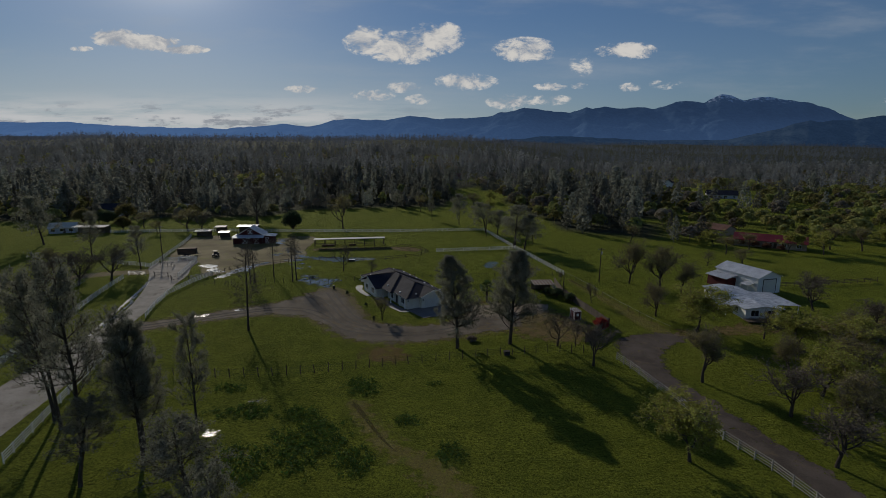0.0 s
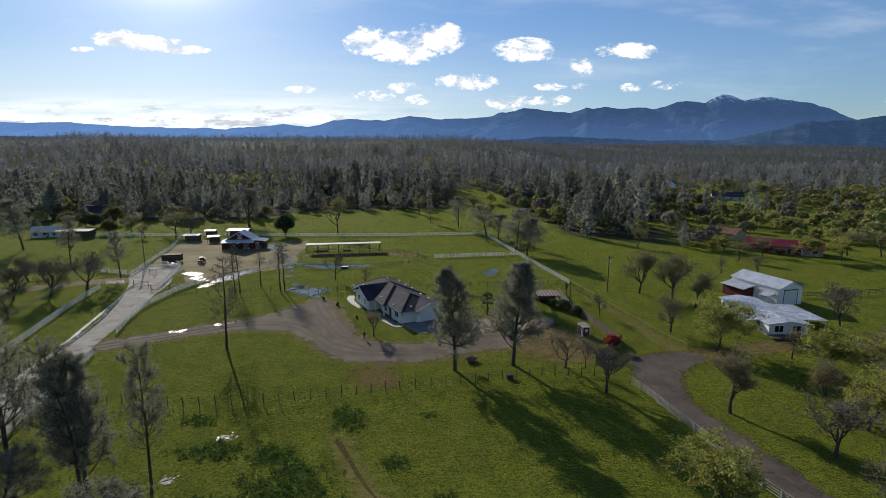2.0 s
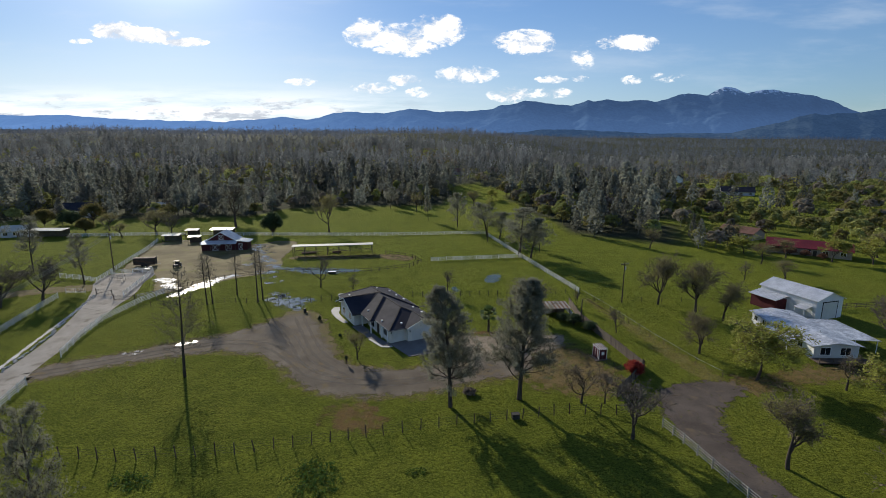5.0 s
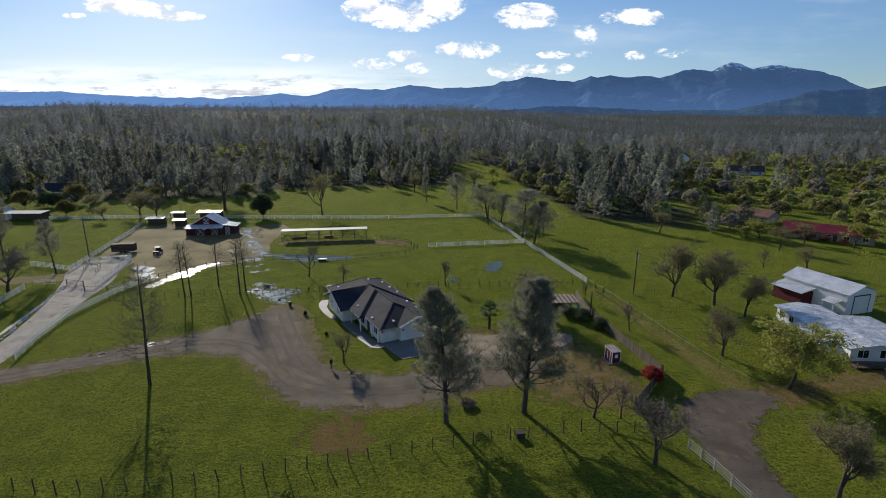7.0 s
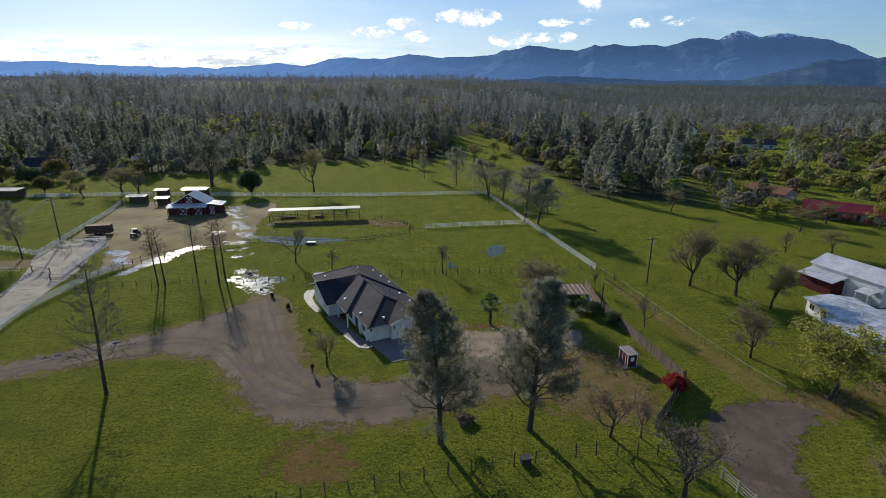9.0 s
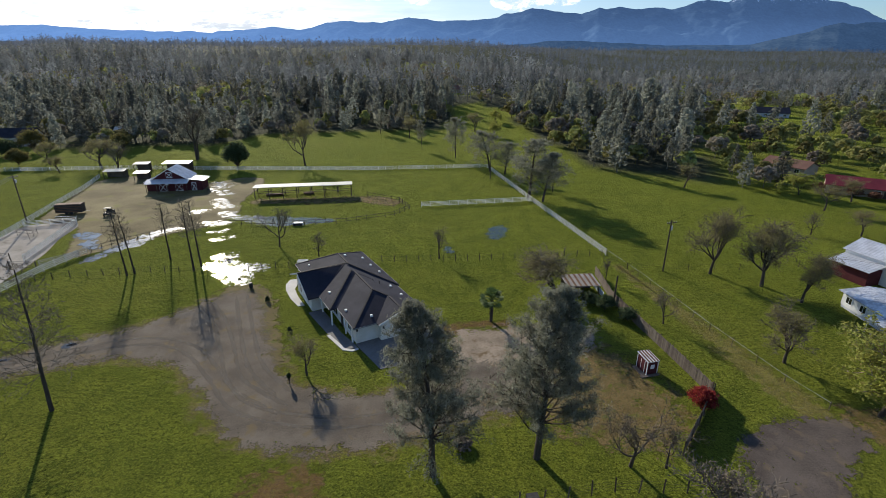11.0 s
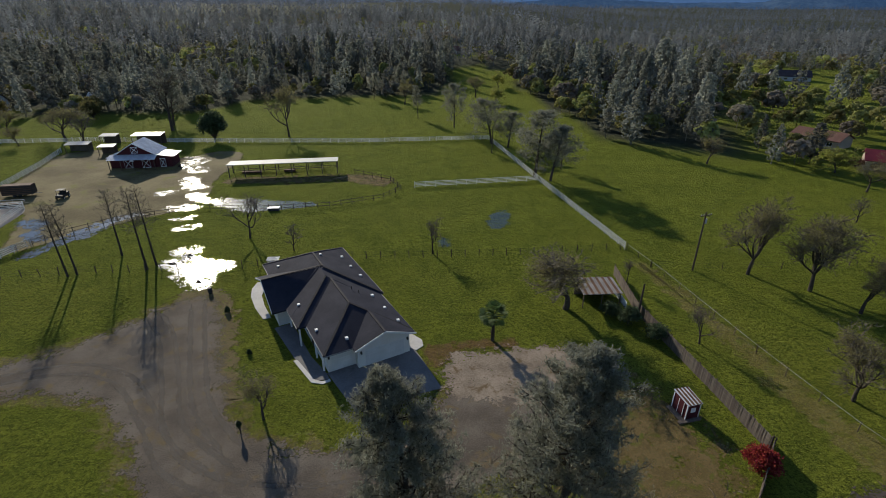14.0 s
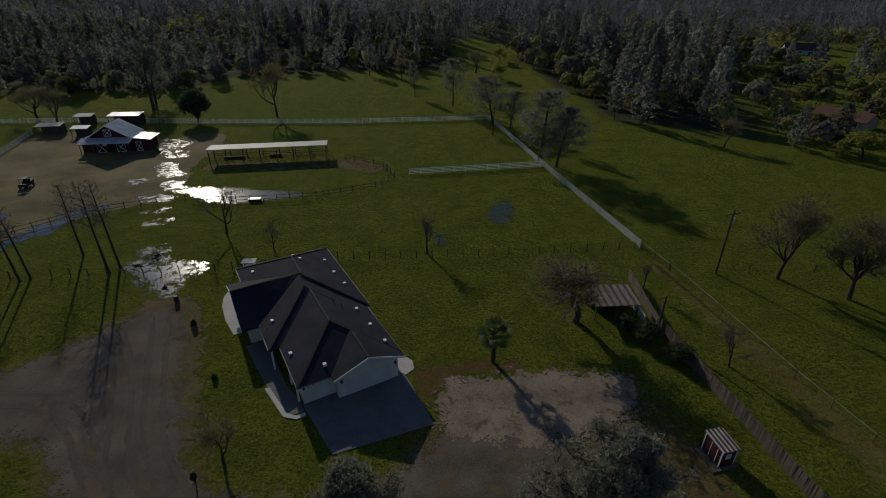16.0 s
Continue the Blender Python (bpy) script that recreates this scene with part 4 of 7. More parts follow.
PINE = {"even": 1, "thick": 0.34, "fine": 0.007, "cone": lambda f: 0.14 + 0.98 * min(1.0, (f + 0.32) / 0.42) * (1.0 - f) ** 0.55, "steps": (12, 5, 4, 3), "up": (0.02, 0.08, 0.08, 0.05), "wobble": (0.03, 0.10, 0.18, 0.2), "kids": (92, 6, 3, 0), "bare": (0.15, 0.12, 0.2, 0), "angle": (1.15, 0.6, 0.65, 0), "ratio": (0.245, 0.42, 0.45, 0)}
SNAG = {"even": 1, "thick": 0.3, "fine": 0.006, "cone": lambda f: 1.5 - 1.2 * f, "steps": (14, 4, 3, 2), "up": (0.01, 0.06, 0.03, 0.0), "wobble": (0.012, 0.12, 0.2, 0.2), "kids": (66, 4, 2, 0), "bare": (0.46, 0.2, 0.2, 0), "angle": (1.15, 0.75, 0.7, 0), "ratio": (0.20, 0.5, 0.5, 0)}
THIN = {"even": 1, "thick": 0.24, "fine": 0.005, "cone": lambda f: 1.22 - 1.0 * f, "steps": (14, 6, 4, 2), "up": (0.01, 0.05, 0.03, 0.0), "wobble": (0.02, 0.10, 0.2, 0.2), "kids": (66, 8, 3, 0), "bare": (0.22, 0.2, 0.2, 0), "angle": (1.3, 0.6, 0.7, 0), "ratio": (0.30, 0.42, 0.5, 0)}


def tree_meshes(kind, seed):
    """Trunk and crown meshes of one tree, about 10 m high."""
    rng = random.Random(seed)
    segs, tips = [], []
    lean = np.array([rng.gauss(0, 0.05), rng.gauss(0, 0.05), 1.0])
    if kind in ("oak", "far_oak"):
        bough(rng, segs, tips, np.zeros(3), lean, 4.2, 0.24, 0, {**OAK, "kids": (7, 4, 4, 2, 0)} if kind == "far_oak" else OAK)
    elif kind in ("bare", "budding", "far_bare", "far_budding"):
        bough(rng, segs, tips, np.zeros(3), lean * [0.5, 0.5, 1], 5.4, 0.20, 0, {**BARE, "kids": (10, 6, 4, 3, 0), "fine": 0.015} if kind[:3] == "far" else BARE)
    elif kind == "snag":
        bough(rng, segs, tips, np.zeros(3), lean * [0.15, 0.15, 1], 9.8, 0.14, 0, SNAG)
    elif kind in ("pine", "thin_pine", "far_pine"):
        spec = dict(PINE)
        if kind == "far_pine":
            spec["kids"], spec["ratio"] = (30, 6, 2, 0), (0.34, 0.5, 0.5, 0)
        if kind == "thin_pine":
            spec["kids"], spec["ratio"], spec["bare"], spec["angle"] = (54, 6, 3, 0), (0.19, 0.5, 0.5, 0), (0.30, 0.25, 0.2, 0), (1.15, 0.65, 0.7, 0)
            spec["cone"] = lambda f: 1.25 - 0.75 * f
        bough(rng, segs, tips, np.zeros(3), lean * [0.6, 0.6, 1], 9.6, 0.13 if kind == "thin_pine" else 0.17, 0, spec)
    else:
        bough(rng, segs, tips, np.zeros(3), lean * [0.4, 0.4, 1], 9.8, 0.14, 0, THIN)
    s = np.array(segs)
    deep = s[:, 8].max()
    stout = s[:, 8] <= (1 if "oak" in kind or "bare" in kind or "budding" in kind else 0)
    tm = tri_mesh("trunk", *tubes(s[stout], 7), BARK)
    v1, t1 = tubes(s[~stout & (s[:, 8] < deep - 1)], 3)
    v2, t2 = ribbons(s[s[:, 8] >= deep - 1], seed)
    twig = tri_mesh("branchwork", np.concatenate([v1, v2]), np.concatenate([t1, t2 + len(v1)]), PINE_TWIG if "pine" in kind else TWIG)
    cm = None
    if kind == "pine":
        cm = tri_mesh("crown", *tufts(tips, 10, 0.10, 0.085, 0.18, seed, -0.5), NEEDLE)
    elif kind == "far_pine":
        cm = tri_mesh("crown", *tufts(tips, 4, 0.2, 0.16, 0.28, seed), NEEDLE)
    elif kind == "thin_pine":
        cm = tri_mesh("crown", *tufts(tips, 5, 0.10, 0.068, 0.24, seed, -0.4), NEEDLE)
    elif kind == "oak":
        cm = tri_mesh("crown", *tufts(tips, 6, 0.32, 0.165, 0.6, seed), OAK_LEAF)
    elif kind == "far_oak":
        cm = tri_mesh("crown", *tufts(tips, 6, 0.4, 0.29, 0.6, seed), OAK_LEAF)
    elif kind == "budding":
        cm = tri_mesh("crown", *tufts(tips, 2, 0.22, 0.06, 0.6, seed), BUD_LEAF)
    elif kind == "far_budding":
        cm = tri_mesh("crown", *tufts(tips, 2, 0.26, 0.085, 0.6, seed), BUD_LEAF)
    height = s[:, 5].max()
    return tm, cm, height, twig


TREES = {(kind, k): tree_meshes(kind, 31 * k + n) for n, kind in enumerate(("oak", "bare", "budding", "pine", "thin_pine", "dead", "far_pine", "snag", "far_oak", "far_bare", "far_budding")) for k in range(3)}
TREE_TEXT = {"oak": ("spring oak with fresh yellow-green leaves", "tree"), "bare": ("bare grey-brown oak with fine twigs", "tree"), "budding": ("oak just coming into yellow-green bud", "tree"),
             "pine": ("tall grey-green foothill pine with a ragged crown", "pine tree"), "thin_pine": ("slim sparse grey pine with a thin crown", "pine tree"), "dead": ("tall straight leafless tree with a dark trunk", "tree"), "snag": ("tall straight dead tree with bare twigs", "tree")}
TREE_NAMES = {"oak": "oak_tree", "bare": "bare_oak_tree", "budding": "budding_oak_tree", "pine": "pine_tree", "thin_pine": "slim_pine_tree", "dead": "leafless_tree", "snag": "dead_tree"}
tree_count = [0]


def tree(kind, x, y, h, wide=1.0, where="", group=""):
    k = tree_count[0]
    tree_count[0] += 1
    text, cat = TREE_TEXT[kind]
    word = TREE_NAMES[kind]
    if kind in ("pine", "oak", "bare", "budding") and (y > 140 or h < 5.7 and kind == "budding" or h < 7.3 and kind == "bare"):
        kind = "far_" + kind
    count = len([1 for key in TREES if key[0] == kind])
    tm, cm, base_h, twig = TREES[(kind, k % count)]
    s = h / base_h
    wide *= {"bare": 1.38, "budding": 1.38, "oak": 1.25}.get(kind.replace("far_", ""), 1.0)
    root = thing(word,
                 pose(x, y, float(land(x, y)) - 0.05, 0, 0, (k * 137.5) % 360) @ Matrix.Diagonal((s * wide, s * wide, s, 1)), text + (" " + where if where else ""), cat, group or word.replace("_", " ") + "s of the homestead")
    part("trunk", tm, None, root)
    part("branchwork", twig, None, root)
    if cm:
        part("crown", cm, None, root)
    return root


# single trees: kind, x, y, height, width, where
for row in [("pine", 2.9, 82.7, 17.6, 1.05, "beside the gravel drive"), ("pine", 13.2, 85.0, 18.5, 1.15, "at the dirt lot"),
            ("pine", -37.0, 50.0, 17.0, 0.85, "in the near pasture"), ("thin_pine", -36.0, 48.0, 19.0, 0.9, "in the near pasture"), ("thin_pine", -31.0, 51.2, 17.2, 0.8, "in the near pasture"), ("thin_pine", -44.1, 49.0, 25.9, 0.9, "by the driveway"),
            ("thin_pine", -50.8, 54.4, 22.5, 0.9, "by the driveway"), ("thin_pine", -53.3, 56.5, 20.5, 0.9, "by the driveway"), ("thin_pine", -40.0, 43.0, 11.5, 1.7, "in the near pasture"), ("thin_pine", -24.5, 37.5, 13.2, 1.7, "in the near pasture"), ("thin_pine", -16.5, 30.0, 13.5, 1.0, "in the near pasture"), ("pine", -46, 30, 16, 1, "in the near pasture"),
            ("dead", -40.2, 91.6, 18.2, 1.0, "beside the gravel drive"), ("snag", -53.9, 128.4, 13.0, 1.0, "by the wire fence"), ("snag", -52.9, 129.1, 12.6, 1.0, "by the wire fence"), ("snag", -49.9, 136.0, 12.0, 1.1, "by the wire fence"), ("snag", -42.8, 130.8, 14.4, 1.0, "by the wire fence"), ("snag", -42.2, 132.5, 13.9, 1.0, "by the wire fence"),
            ("budding", 21.9, 119.9, 9.8, 1.75, "beside the carport"), ("bare", 2.9, 137.3, 7.2, 1.0, "on the back fence"), ("bare", -21.2, 138.2, 5.6, 0.9, "behind the house"), ("bare", -30.8, 143.5, 8.6, 0.75, "in the wet pasture"),
            ("budding", 53.2, 130.5, 13.4, 0.75, "in the side pasture"), ("budding", 59.6, 125.3, 12.2, 0.9, "in the side pasture"), ("budding", 62.5, 119.1, 9.6, 0.95, "beside the mobile home"), ("budding", 48.6, 101.8, 8.4, 1.0, "in the side pasture"), ("bare", 87.2, 152.9, 5.6, 1.1, "in the side pasture"),
            ("bare", 36.9, 111.9, 5.2, 0.8, "by the wire fence"), ("bare", 32.9, 127.4, 4.8, 0.8, "by the board fence"), ("oak", 52.7, 91.4, 10.2, 1.15, "at the lane's end"), ("budding", 42.4, 69.0, 9.4, 1.1, "beside the asphalt lane"), ("bare", 64.6, 88.2, 7.0, 1.1, "beside the dirt track"),
            ("bare", 26.4, 75.0, 8.6, 1.05, "by the pasture fence"), ("bare", 22.2, 84.0, 6.6, 1.0, "by the pasture fence"), ("bare", 25.6, 83.8, 5.8, 0.9, "by the board fence"), ("oak", 30.0, 48.0, 8.8, 1.0, "beside the asphalt lane"),
            ("budding", -13.3, 98.6, 5.6, 1.0, "on the front lawn"), ("bare", 87.6, 106.1, 9.6, 1.0, "beside the mobile home"), ("oak", 66.5, 80.9, 8.8, 1.15, "beside the dirt track"), ("budding", 57.5, 71.0, 8.0, 1.0, "beside the dirt track"), ("budding", 71, 73, 9.5, 1.3, "beside the dirt track"), ("bare", 49.5, 58.5, 9.0, 1.1, "beside the asphalt lane"), ("bare", 47, 47, 8.0, 1.2, "beside the asphalt lane"), ("budding", 78, 84, 8, 1.1, "beside the dirt track"), ("oak", 58.5, 64.5, 8.5, 1.1, "beside the asphalt lane"), ("oak", 70.5, 75.5, 9.0, 1.2, "beside the dirt track"), ("budding", 66.0, 66.5, 9.0, 1.1, "beside the asphalt lane"), ("budding", 55.3, 53.0, 9.0, 1.1, "beside the asphalt lane"), ("bare", 86.5, 88.0, 9.0, 1.1, "beside the dirt track"),
            ("bare", -100.1, 125.3, 10.8, 1.2, "beyond the driveway"), ("bare", -94.6, 130.9, 11.0, 1.2, "beyond the driveway"), ("thin_pine", -94.7, 145.0, 14.3, 1.1, "beyond the driveway"), ("bare", -107, 122, 9.5, 1.2, "beyond the driveway"), ("budding", -118, 140, 8, 1.1, "beyond the driveway"), ("thin_pine", -119, 158, 17, 1.0, "beyond the driveway"), ("pine", -157.3, 185.3, 19.0, 1.1, "beyond the driveway"), ("bare", -96, 108, 7.0, 1.1, "beyond the driveway"), ("oak", -104, 96, 8, 1.1, "beyond the driveway"),
            ("bare", -92.0, 237.0, 24.5, 1.0, "behind the barn"), ("budding", -118, 220.0, 10.5, 1.45, "beside the barn yard"), ("bare", -110.5, 217, 9.0, 1.2, "beside the barn yard"), ("pine", -96, 246, 19.0, 1.3, "behind the barn"), ("budding", -47.7, 227.3, 16.5, 0.7, "in the back meadow"), ("pine", 27.9, 182.6, 17.0, 1.5, "on the white fence"), ("pine", 31.2, 179.5, 13.5, 1.5, "on the white fence"), ("pine", 19.8, 218.6, 14.8, 1.4, "at the fence corner"), ("pine", 24.5, 214, 11.0, 1.5, "at the fence corner"), ("pine", 36, 190, 9.0, 1.0, "on the white fence"),
            ("pine", 8.2, 244.0, 16.5, 0.9, "in the back meadow"), ("thin_pine", -6, 262, 13, 1.0, "in the back meadow"), ("budding", -14, 296, 11, 1.0, "in the back meadow"), ("pine", -30, 310, 13, 0.9, "in the back meadow"), ("budding", 78, 196, 8, 1.1, "at the wood's edge"), ("budding", 104, 172, 7.5, 1.2, "at the wood's edge"), ("oak", 129, 175, 8, 1.2, "at the red-roofed house"), ("budding", 118, 181, 7, 1.3, "at the red-roofed house"), ("oak", 140, 172, 9, 1.1, "at the red-roofed house"), ("budding", 150, 182, 9, 1.1, "at the red-roofed house"), ("budding", 160, 179, 10, 1.1, "at the red-roofed house"), ("oak", 171, 178, 10, 1.1, "at the red-roofed house"), ("budding", -143.6, 228.9, 8.0, 1.2, "on the far field fence"), ("budding", 114, 205, 9, 1.1, "at the brown-roofed house"), ("oak", 108, 188, 7, 1.2, "at the wood's edge"), ("budding", 98, 152, 6, 1.2, "in the side pasture"),
            ("budding", -128, 213, 6.5, 1.3, "in the far field"), ("pine", -20, 330, 15, 1.0, "in the back meadow"), ("budding", 20, 320, 10, 1.2, "in the back meadow"), ("oak", 35, 352, 9, 1.2, "in the back meadow"), ("oak", 28, 300, 8, 1.2, "in the back meadow")]:
    tree(*row)


def leaf_ball(name, x, y, h, wide, mat, text, cat, stems=6, per=60, size=0.16, seed=1, skirt=0.12):
    """A rounded bush or small dense tree made of leaves on stems."""
    rng, g = random.Random(seed), np.random.default_rng(seed)
    root = thing(name, pose(x, y, float(land(x, y)) - 0.03), text, cat, {"russet_shrub": "shrubs before the red-roofed house", "hedge_tree": "garden trees in the far field", "fence_shrub": "shrubs by the board fence", "lawn_shrub": "shrubs on the front lawn"}.get(name, ""))
    segs, tips = [], []
    for i in range(stems * 12):
        a, e = rng.uniform(0, 6.283), rng.uniform(-0.15, 1.45)
        r = rng.uniform(0.72, 1.0)
        tip = np.array([math.cos(a) * math.cos(e) * wide * r, math.sin(a) * math.cos(e) * wide * r, h * (0.5 + skirt) + math.sin(e) * h * (0.5 - skirt) * r])
        start = np.array([0, 0, h * rng.uniform(0.1, 0.3)])
        mid = (start + tip) / 2 + g.normal(0, 0.06 * wide, 3)
        segs += [(*start, *mid, 0.03 * h / 3 + 0.01, 0.02), (*mid, *tip, 0.02, 0.008)]
        tips += [(tip, None), ((mid + tip * 2) / 3, None)]
    segs.append((0, 0, -0.1, 0, 0, h * 0.35, 0.05 * h ** 0.6, 0.04 * h ** 0.6))
    part("stem", tri_mesh("stem", *tubes(segs, 4), BARK), None, root)
    part("crown", tri_mesh("crown", *tufts(tips, per // stems, 0.13 * wide, size, 0.6, seed), mat), None, root)
    return root


leaf_ball("round_evergreen", -69.5, 219.9, 9.2, 4.2, DARK_LEAF, "dense dark round evergreen tree by the white fence", "tree", 14, 300, 0.32, 3, 0.02)
leaf_ball("dome_hedge", -171, 243, 6.0, 5.2, DARK_LEAF, "clipped dark green dome of a hedge tree", "hedge", 12, 240, 0.26, 15, 0.0)
for k, (x, y, h_) in enumerate([(117, 193, 2.6), (120.5, 190, 2.4), (123, 186.5, 2.8), (126, 183, 2.2), (121, 194, 2.0), (129, 179, 1.9)]):
    leaf_ball("russet_shrub", x, y, h_, h_ * 0.7, RUSSET_LEAF, "russet-brown garden shrub before the red-roofed house", "shrub", 5, 90, 0.16, 60 + k, 0.0)
leaf_ball("red_shrub", 33.2, 92.6, 2.7, 1.5, RED_LEAF, "bright red-leaved shrub at the fence corner", "shrub", 8, 160, 0.11, 5, 0.0)
leaf_ball("fence_shrub", 29.3, 116.2, 2.4, 1.6, DARK_LEAF, "dark green shrub by the board fence", "shrub", 6, 100, 0.13, 6, 0.0)
leaf_ball("fence_shrub", 31.8, 112.6, 2.0, 1.5, DARK_LEAF, "dark green shrub by the board fence", "shrub", 6, 100, 0.13, 7, 0.0)
leaf_ball("fence_shrub", 27.6, 118.4, 1.8, 1.4, DARK_LEAF, "low green shrub by the carport", "shrub", 6, 100, 0.13, 8, 0.0)
leaf_ball("lawn_shrub", -24.9, 118.4, 1.0, 0.3, DARK_LEAF, "small dark shrub on the front lawn", "shrub", 4, 60, 0.1, 9, -0.2)
leaf_ball("lawn_shrub", -18.6, 109.3, 0.6, 0.25, DARK_LEAF, "small dark shrub on the front lawn", "shrub", 4, 60, 0.1, 10, -0.2)
leaf_ball("log_pile_shrub", 5.8, 86.5, 0.8, 1.0, FOREST_GREY, "heap of grey brush beneath the pine", "brush pile", 4, 60, 0.14, 13, 0.0)
for k, (x, y, h_) in enumerate([(-150, 215, 6), (-166, 243, 9), (-133, 249, 7), (-180, 231, 8)]):
    leaf_ball("hedge_tree", x, y + 8, h_, h_ * 0.55, FOREST_OAK, "olive leafy garden tree among the far houses", "tree", 8, 150, 0.3, 20 + k, 0.02)


def palm(x, y):
    root = thing("palm_tree", pose(x, y, -0.05), "young fan palm with a shaggy trunk on the grass", "palm tree")
    rng = random.Random(2)
    segs = [(0, 0, 0, 0.03, 0, 1.6, 0.26, 0.21), (0.03, 0, 1.6, 0, 0, 3.7, 0.21, 0.19)]
    for i in range(70):
        a, z = rng.uniform(0, 6.28), rng.uniform(0.3, 3.6)
        segs.append((0.2 * math.cos(a), 0.2 * math.sin(a), z, 0.33 * math.cos(a), 0.33 * math.sin(a), z + 0.22, 0.035, 0.01))
    part("trunk", tri_mesh("trunk", *tubes(segs, 6), BARK), None, root)
    for i in range(46):
        a, e = rng.uniform(0, 6.283), rng.uniform(-0.75, 1.35)
        d = Vector((math.cos(a) * math.cos(e), math.sin(a) * math.cos(e), math.sin(e)))
        s = d.cross(Vector((0, 0, 1))).normalized()
        u = s.cross(d)
        base, hub = Vector((0, 0, 3.75)), Vector((0, 0, 3.75)) + d * rng.uniform(0.85, 1.2)
        b = Build().beam(base, hub, 0.04, 0.03, n=4)
        for j in range(13):
            t = (j - 6) / 6 * 1.25
            tip = hub + (d * math.cos(t) + s * math.sin(t)) * 0.95 + u * rng.uniform(-0.05, 0.05) - Vector((0, 0, 0.16 * abs(t)))
            half = (d * math.cos(t + 0.09) + s * math.sin(t + 0.09)) * 0.55 + hub
            half2 = (d * math.cos(t - 0.09) + s * math.sin(t - 0.09)) * 0.55 + hub
            b.face(hub, half, tip, half2)
        part("frond", b, PALM_LEAF, root)
    return root


palm(11.0, 112.4)


# ---- woods ----
def wood_template(kind, seed, clumps, per, far=False):
    """A small tree, 1 m high, for the woods: leaf sprays lying on ragged clumps."""
    g = np.random.default_rng(seed)
    base = g.uniform(0.10, 0.26)
    lean = g.normal(0, 0.025, 2)
    leaders = g.normal(0, 0.045, (3, 2)) if kind == "pine" and g.random() < 0.5 else np.zeros((3, 2))
    half, point = g.uniform(0.15, 0.23), g.uniform(0.38, 0.85)
    centre, size = [], []
    for i in range(clumps):
        a = i * 2.39996 + g.uniform(-0.6, 0.6)
        if kind == "pine":
            f = ((i + g.random()) / clumps) ** 0.9
            z = base + (0.985 - base) * f
            r = half * (0.05 + min(1.0, (f + 0.2) / 0.38) * (1.0 - f) ** point) * math.sqrt(g.uniform(0.15, 1.1))
            k = leaders[i % 3] * f
            c, q = (math.cos(a) * r + lean[0] * z + k[0], math.sin(a) * r + lean[1] * z + k[1], z + 0.2 * r), g.uniform(0.030, 0.055) * (1.25 - 0.5 * f)
        else:
            e = g.uniform(-0.25, 1.5)
            r = g.uniform(0.62, 1.0)
            c, q = (math.cos(a) * math.cos(e) * 0.40 * r, math.sin(a) * math.cos(e) * 0.40 * r, 0.52 + 0.42 * math.sin(e) * r), g.uniform(0.07, 0.125)
        centre.append(c)
        size.append(q * (1.45 if far else 1.0))
    centre, size = np.array(centre), np.array(size)
    n = clumps * per
    c, q = np.repeat(centre, per, 0), np.repeat(size, per)[:, None]
    out = c - np.array([0, 0, 0.45])
    out /= np.linalg.norm(out, axis=1)[:, None]
    d = g.normal(0, 1, (n, 3)) + out * 0.8
    d /= np.linalg.norm(d, axis=1)[:, None]
    tilt = d + g.normal(0, 0.18, (n, 3))
    u = np.cross(tilt, g.normal(0, 1, (n, 3)))
    u /= np.linalg.norm(u, axis=1)[:, None]
    w_ = np.cross(tilt, u)
    w_ /= np.linalg.norm(w_, axis=1)[:, None]
    p = c + d * q * 0.85
    k = q * (g.uniform(0.75, 1.25, (n, 1)) if far else g.uniform(0.6, 1.05, (n, 1)))
    vs = [np.stack([p - u * k, p + u * k * 0.8 - w_ * k * 0.6, p + w_ * k * 1.1], 1).reshape(-1, 3)]
    ts = [np.arange(n * 3).reshape(-1, 3)]
    if not far:
        limbs = [(0, 0, -0.05, lean[0] * 0.5, lean[1] * 0.5, 0.5, 0.016, 0.012), (lean[0] * 0.5, lean[1] * 0.5, 0.5, lean[0], lean[1], 0.9 if kind == "pine" else 0.7, 0.012, 0.004)]
        limbs += [(lean[0] * z * 0.7, lean[1] * z * 0.7, z * 0.8, x, y, z, 0.006, 0.002) for x, y, z in centre[::6]]
        stem_v, stem_t = tubes(limbs, 3)
        vs.append(stem_v)
        ts.append(stem_t + n * 3)
    return np.concatenate(vs), np.concatenate(ts)


def wood_edge(x):
    return np.interp(x, WOOD_X, WOOD_Y)


def scatter(seed, y0, y1, spacing, half):
    g = np.random.default_rng(seed)
    y = np.arange(y0, y1, spacing)
    out = []
    for yy in y:
        x = np.arange(-half * yy - 40, half * yy + 40, spacing)
        out.append(np.stack([x + g.uniform(-0.95, 0.95, len(x)) * spacing, yy + g.uniform(-0.95, 0.95, len(x)) * spacing], 1))
    p = np.concatenate(out)
    return p[p[:, 1] > wood_edge(p[:, 0]) + 6 * np.sin(p[:, 0] / 9.0) + 4 * np.sin(p[:, 0] / 3.7)]




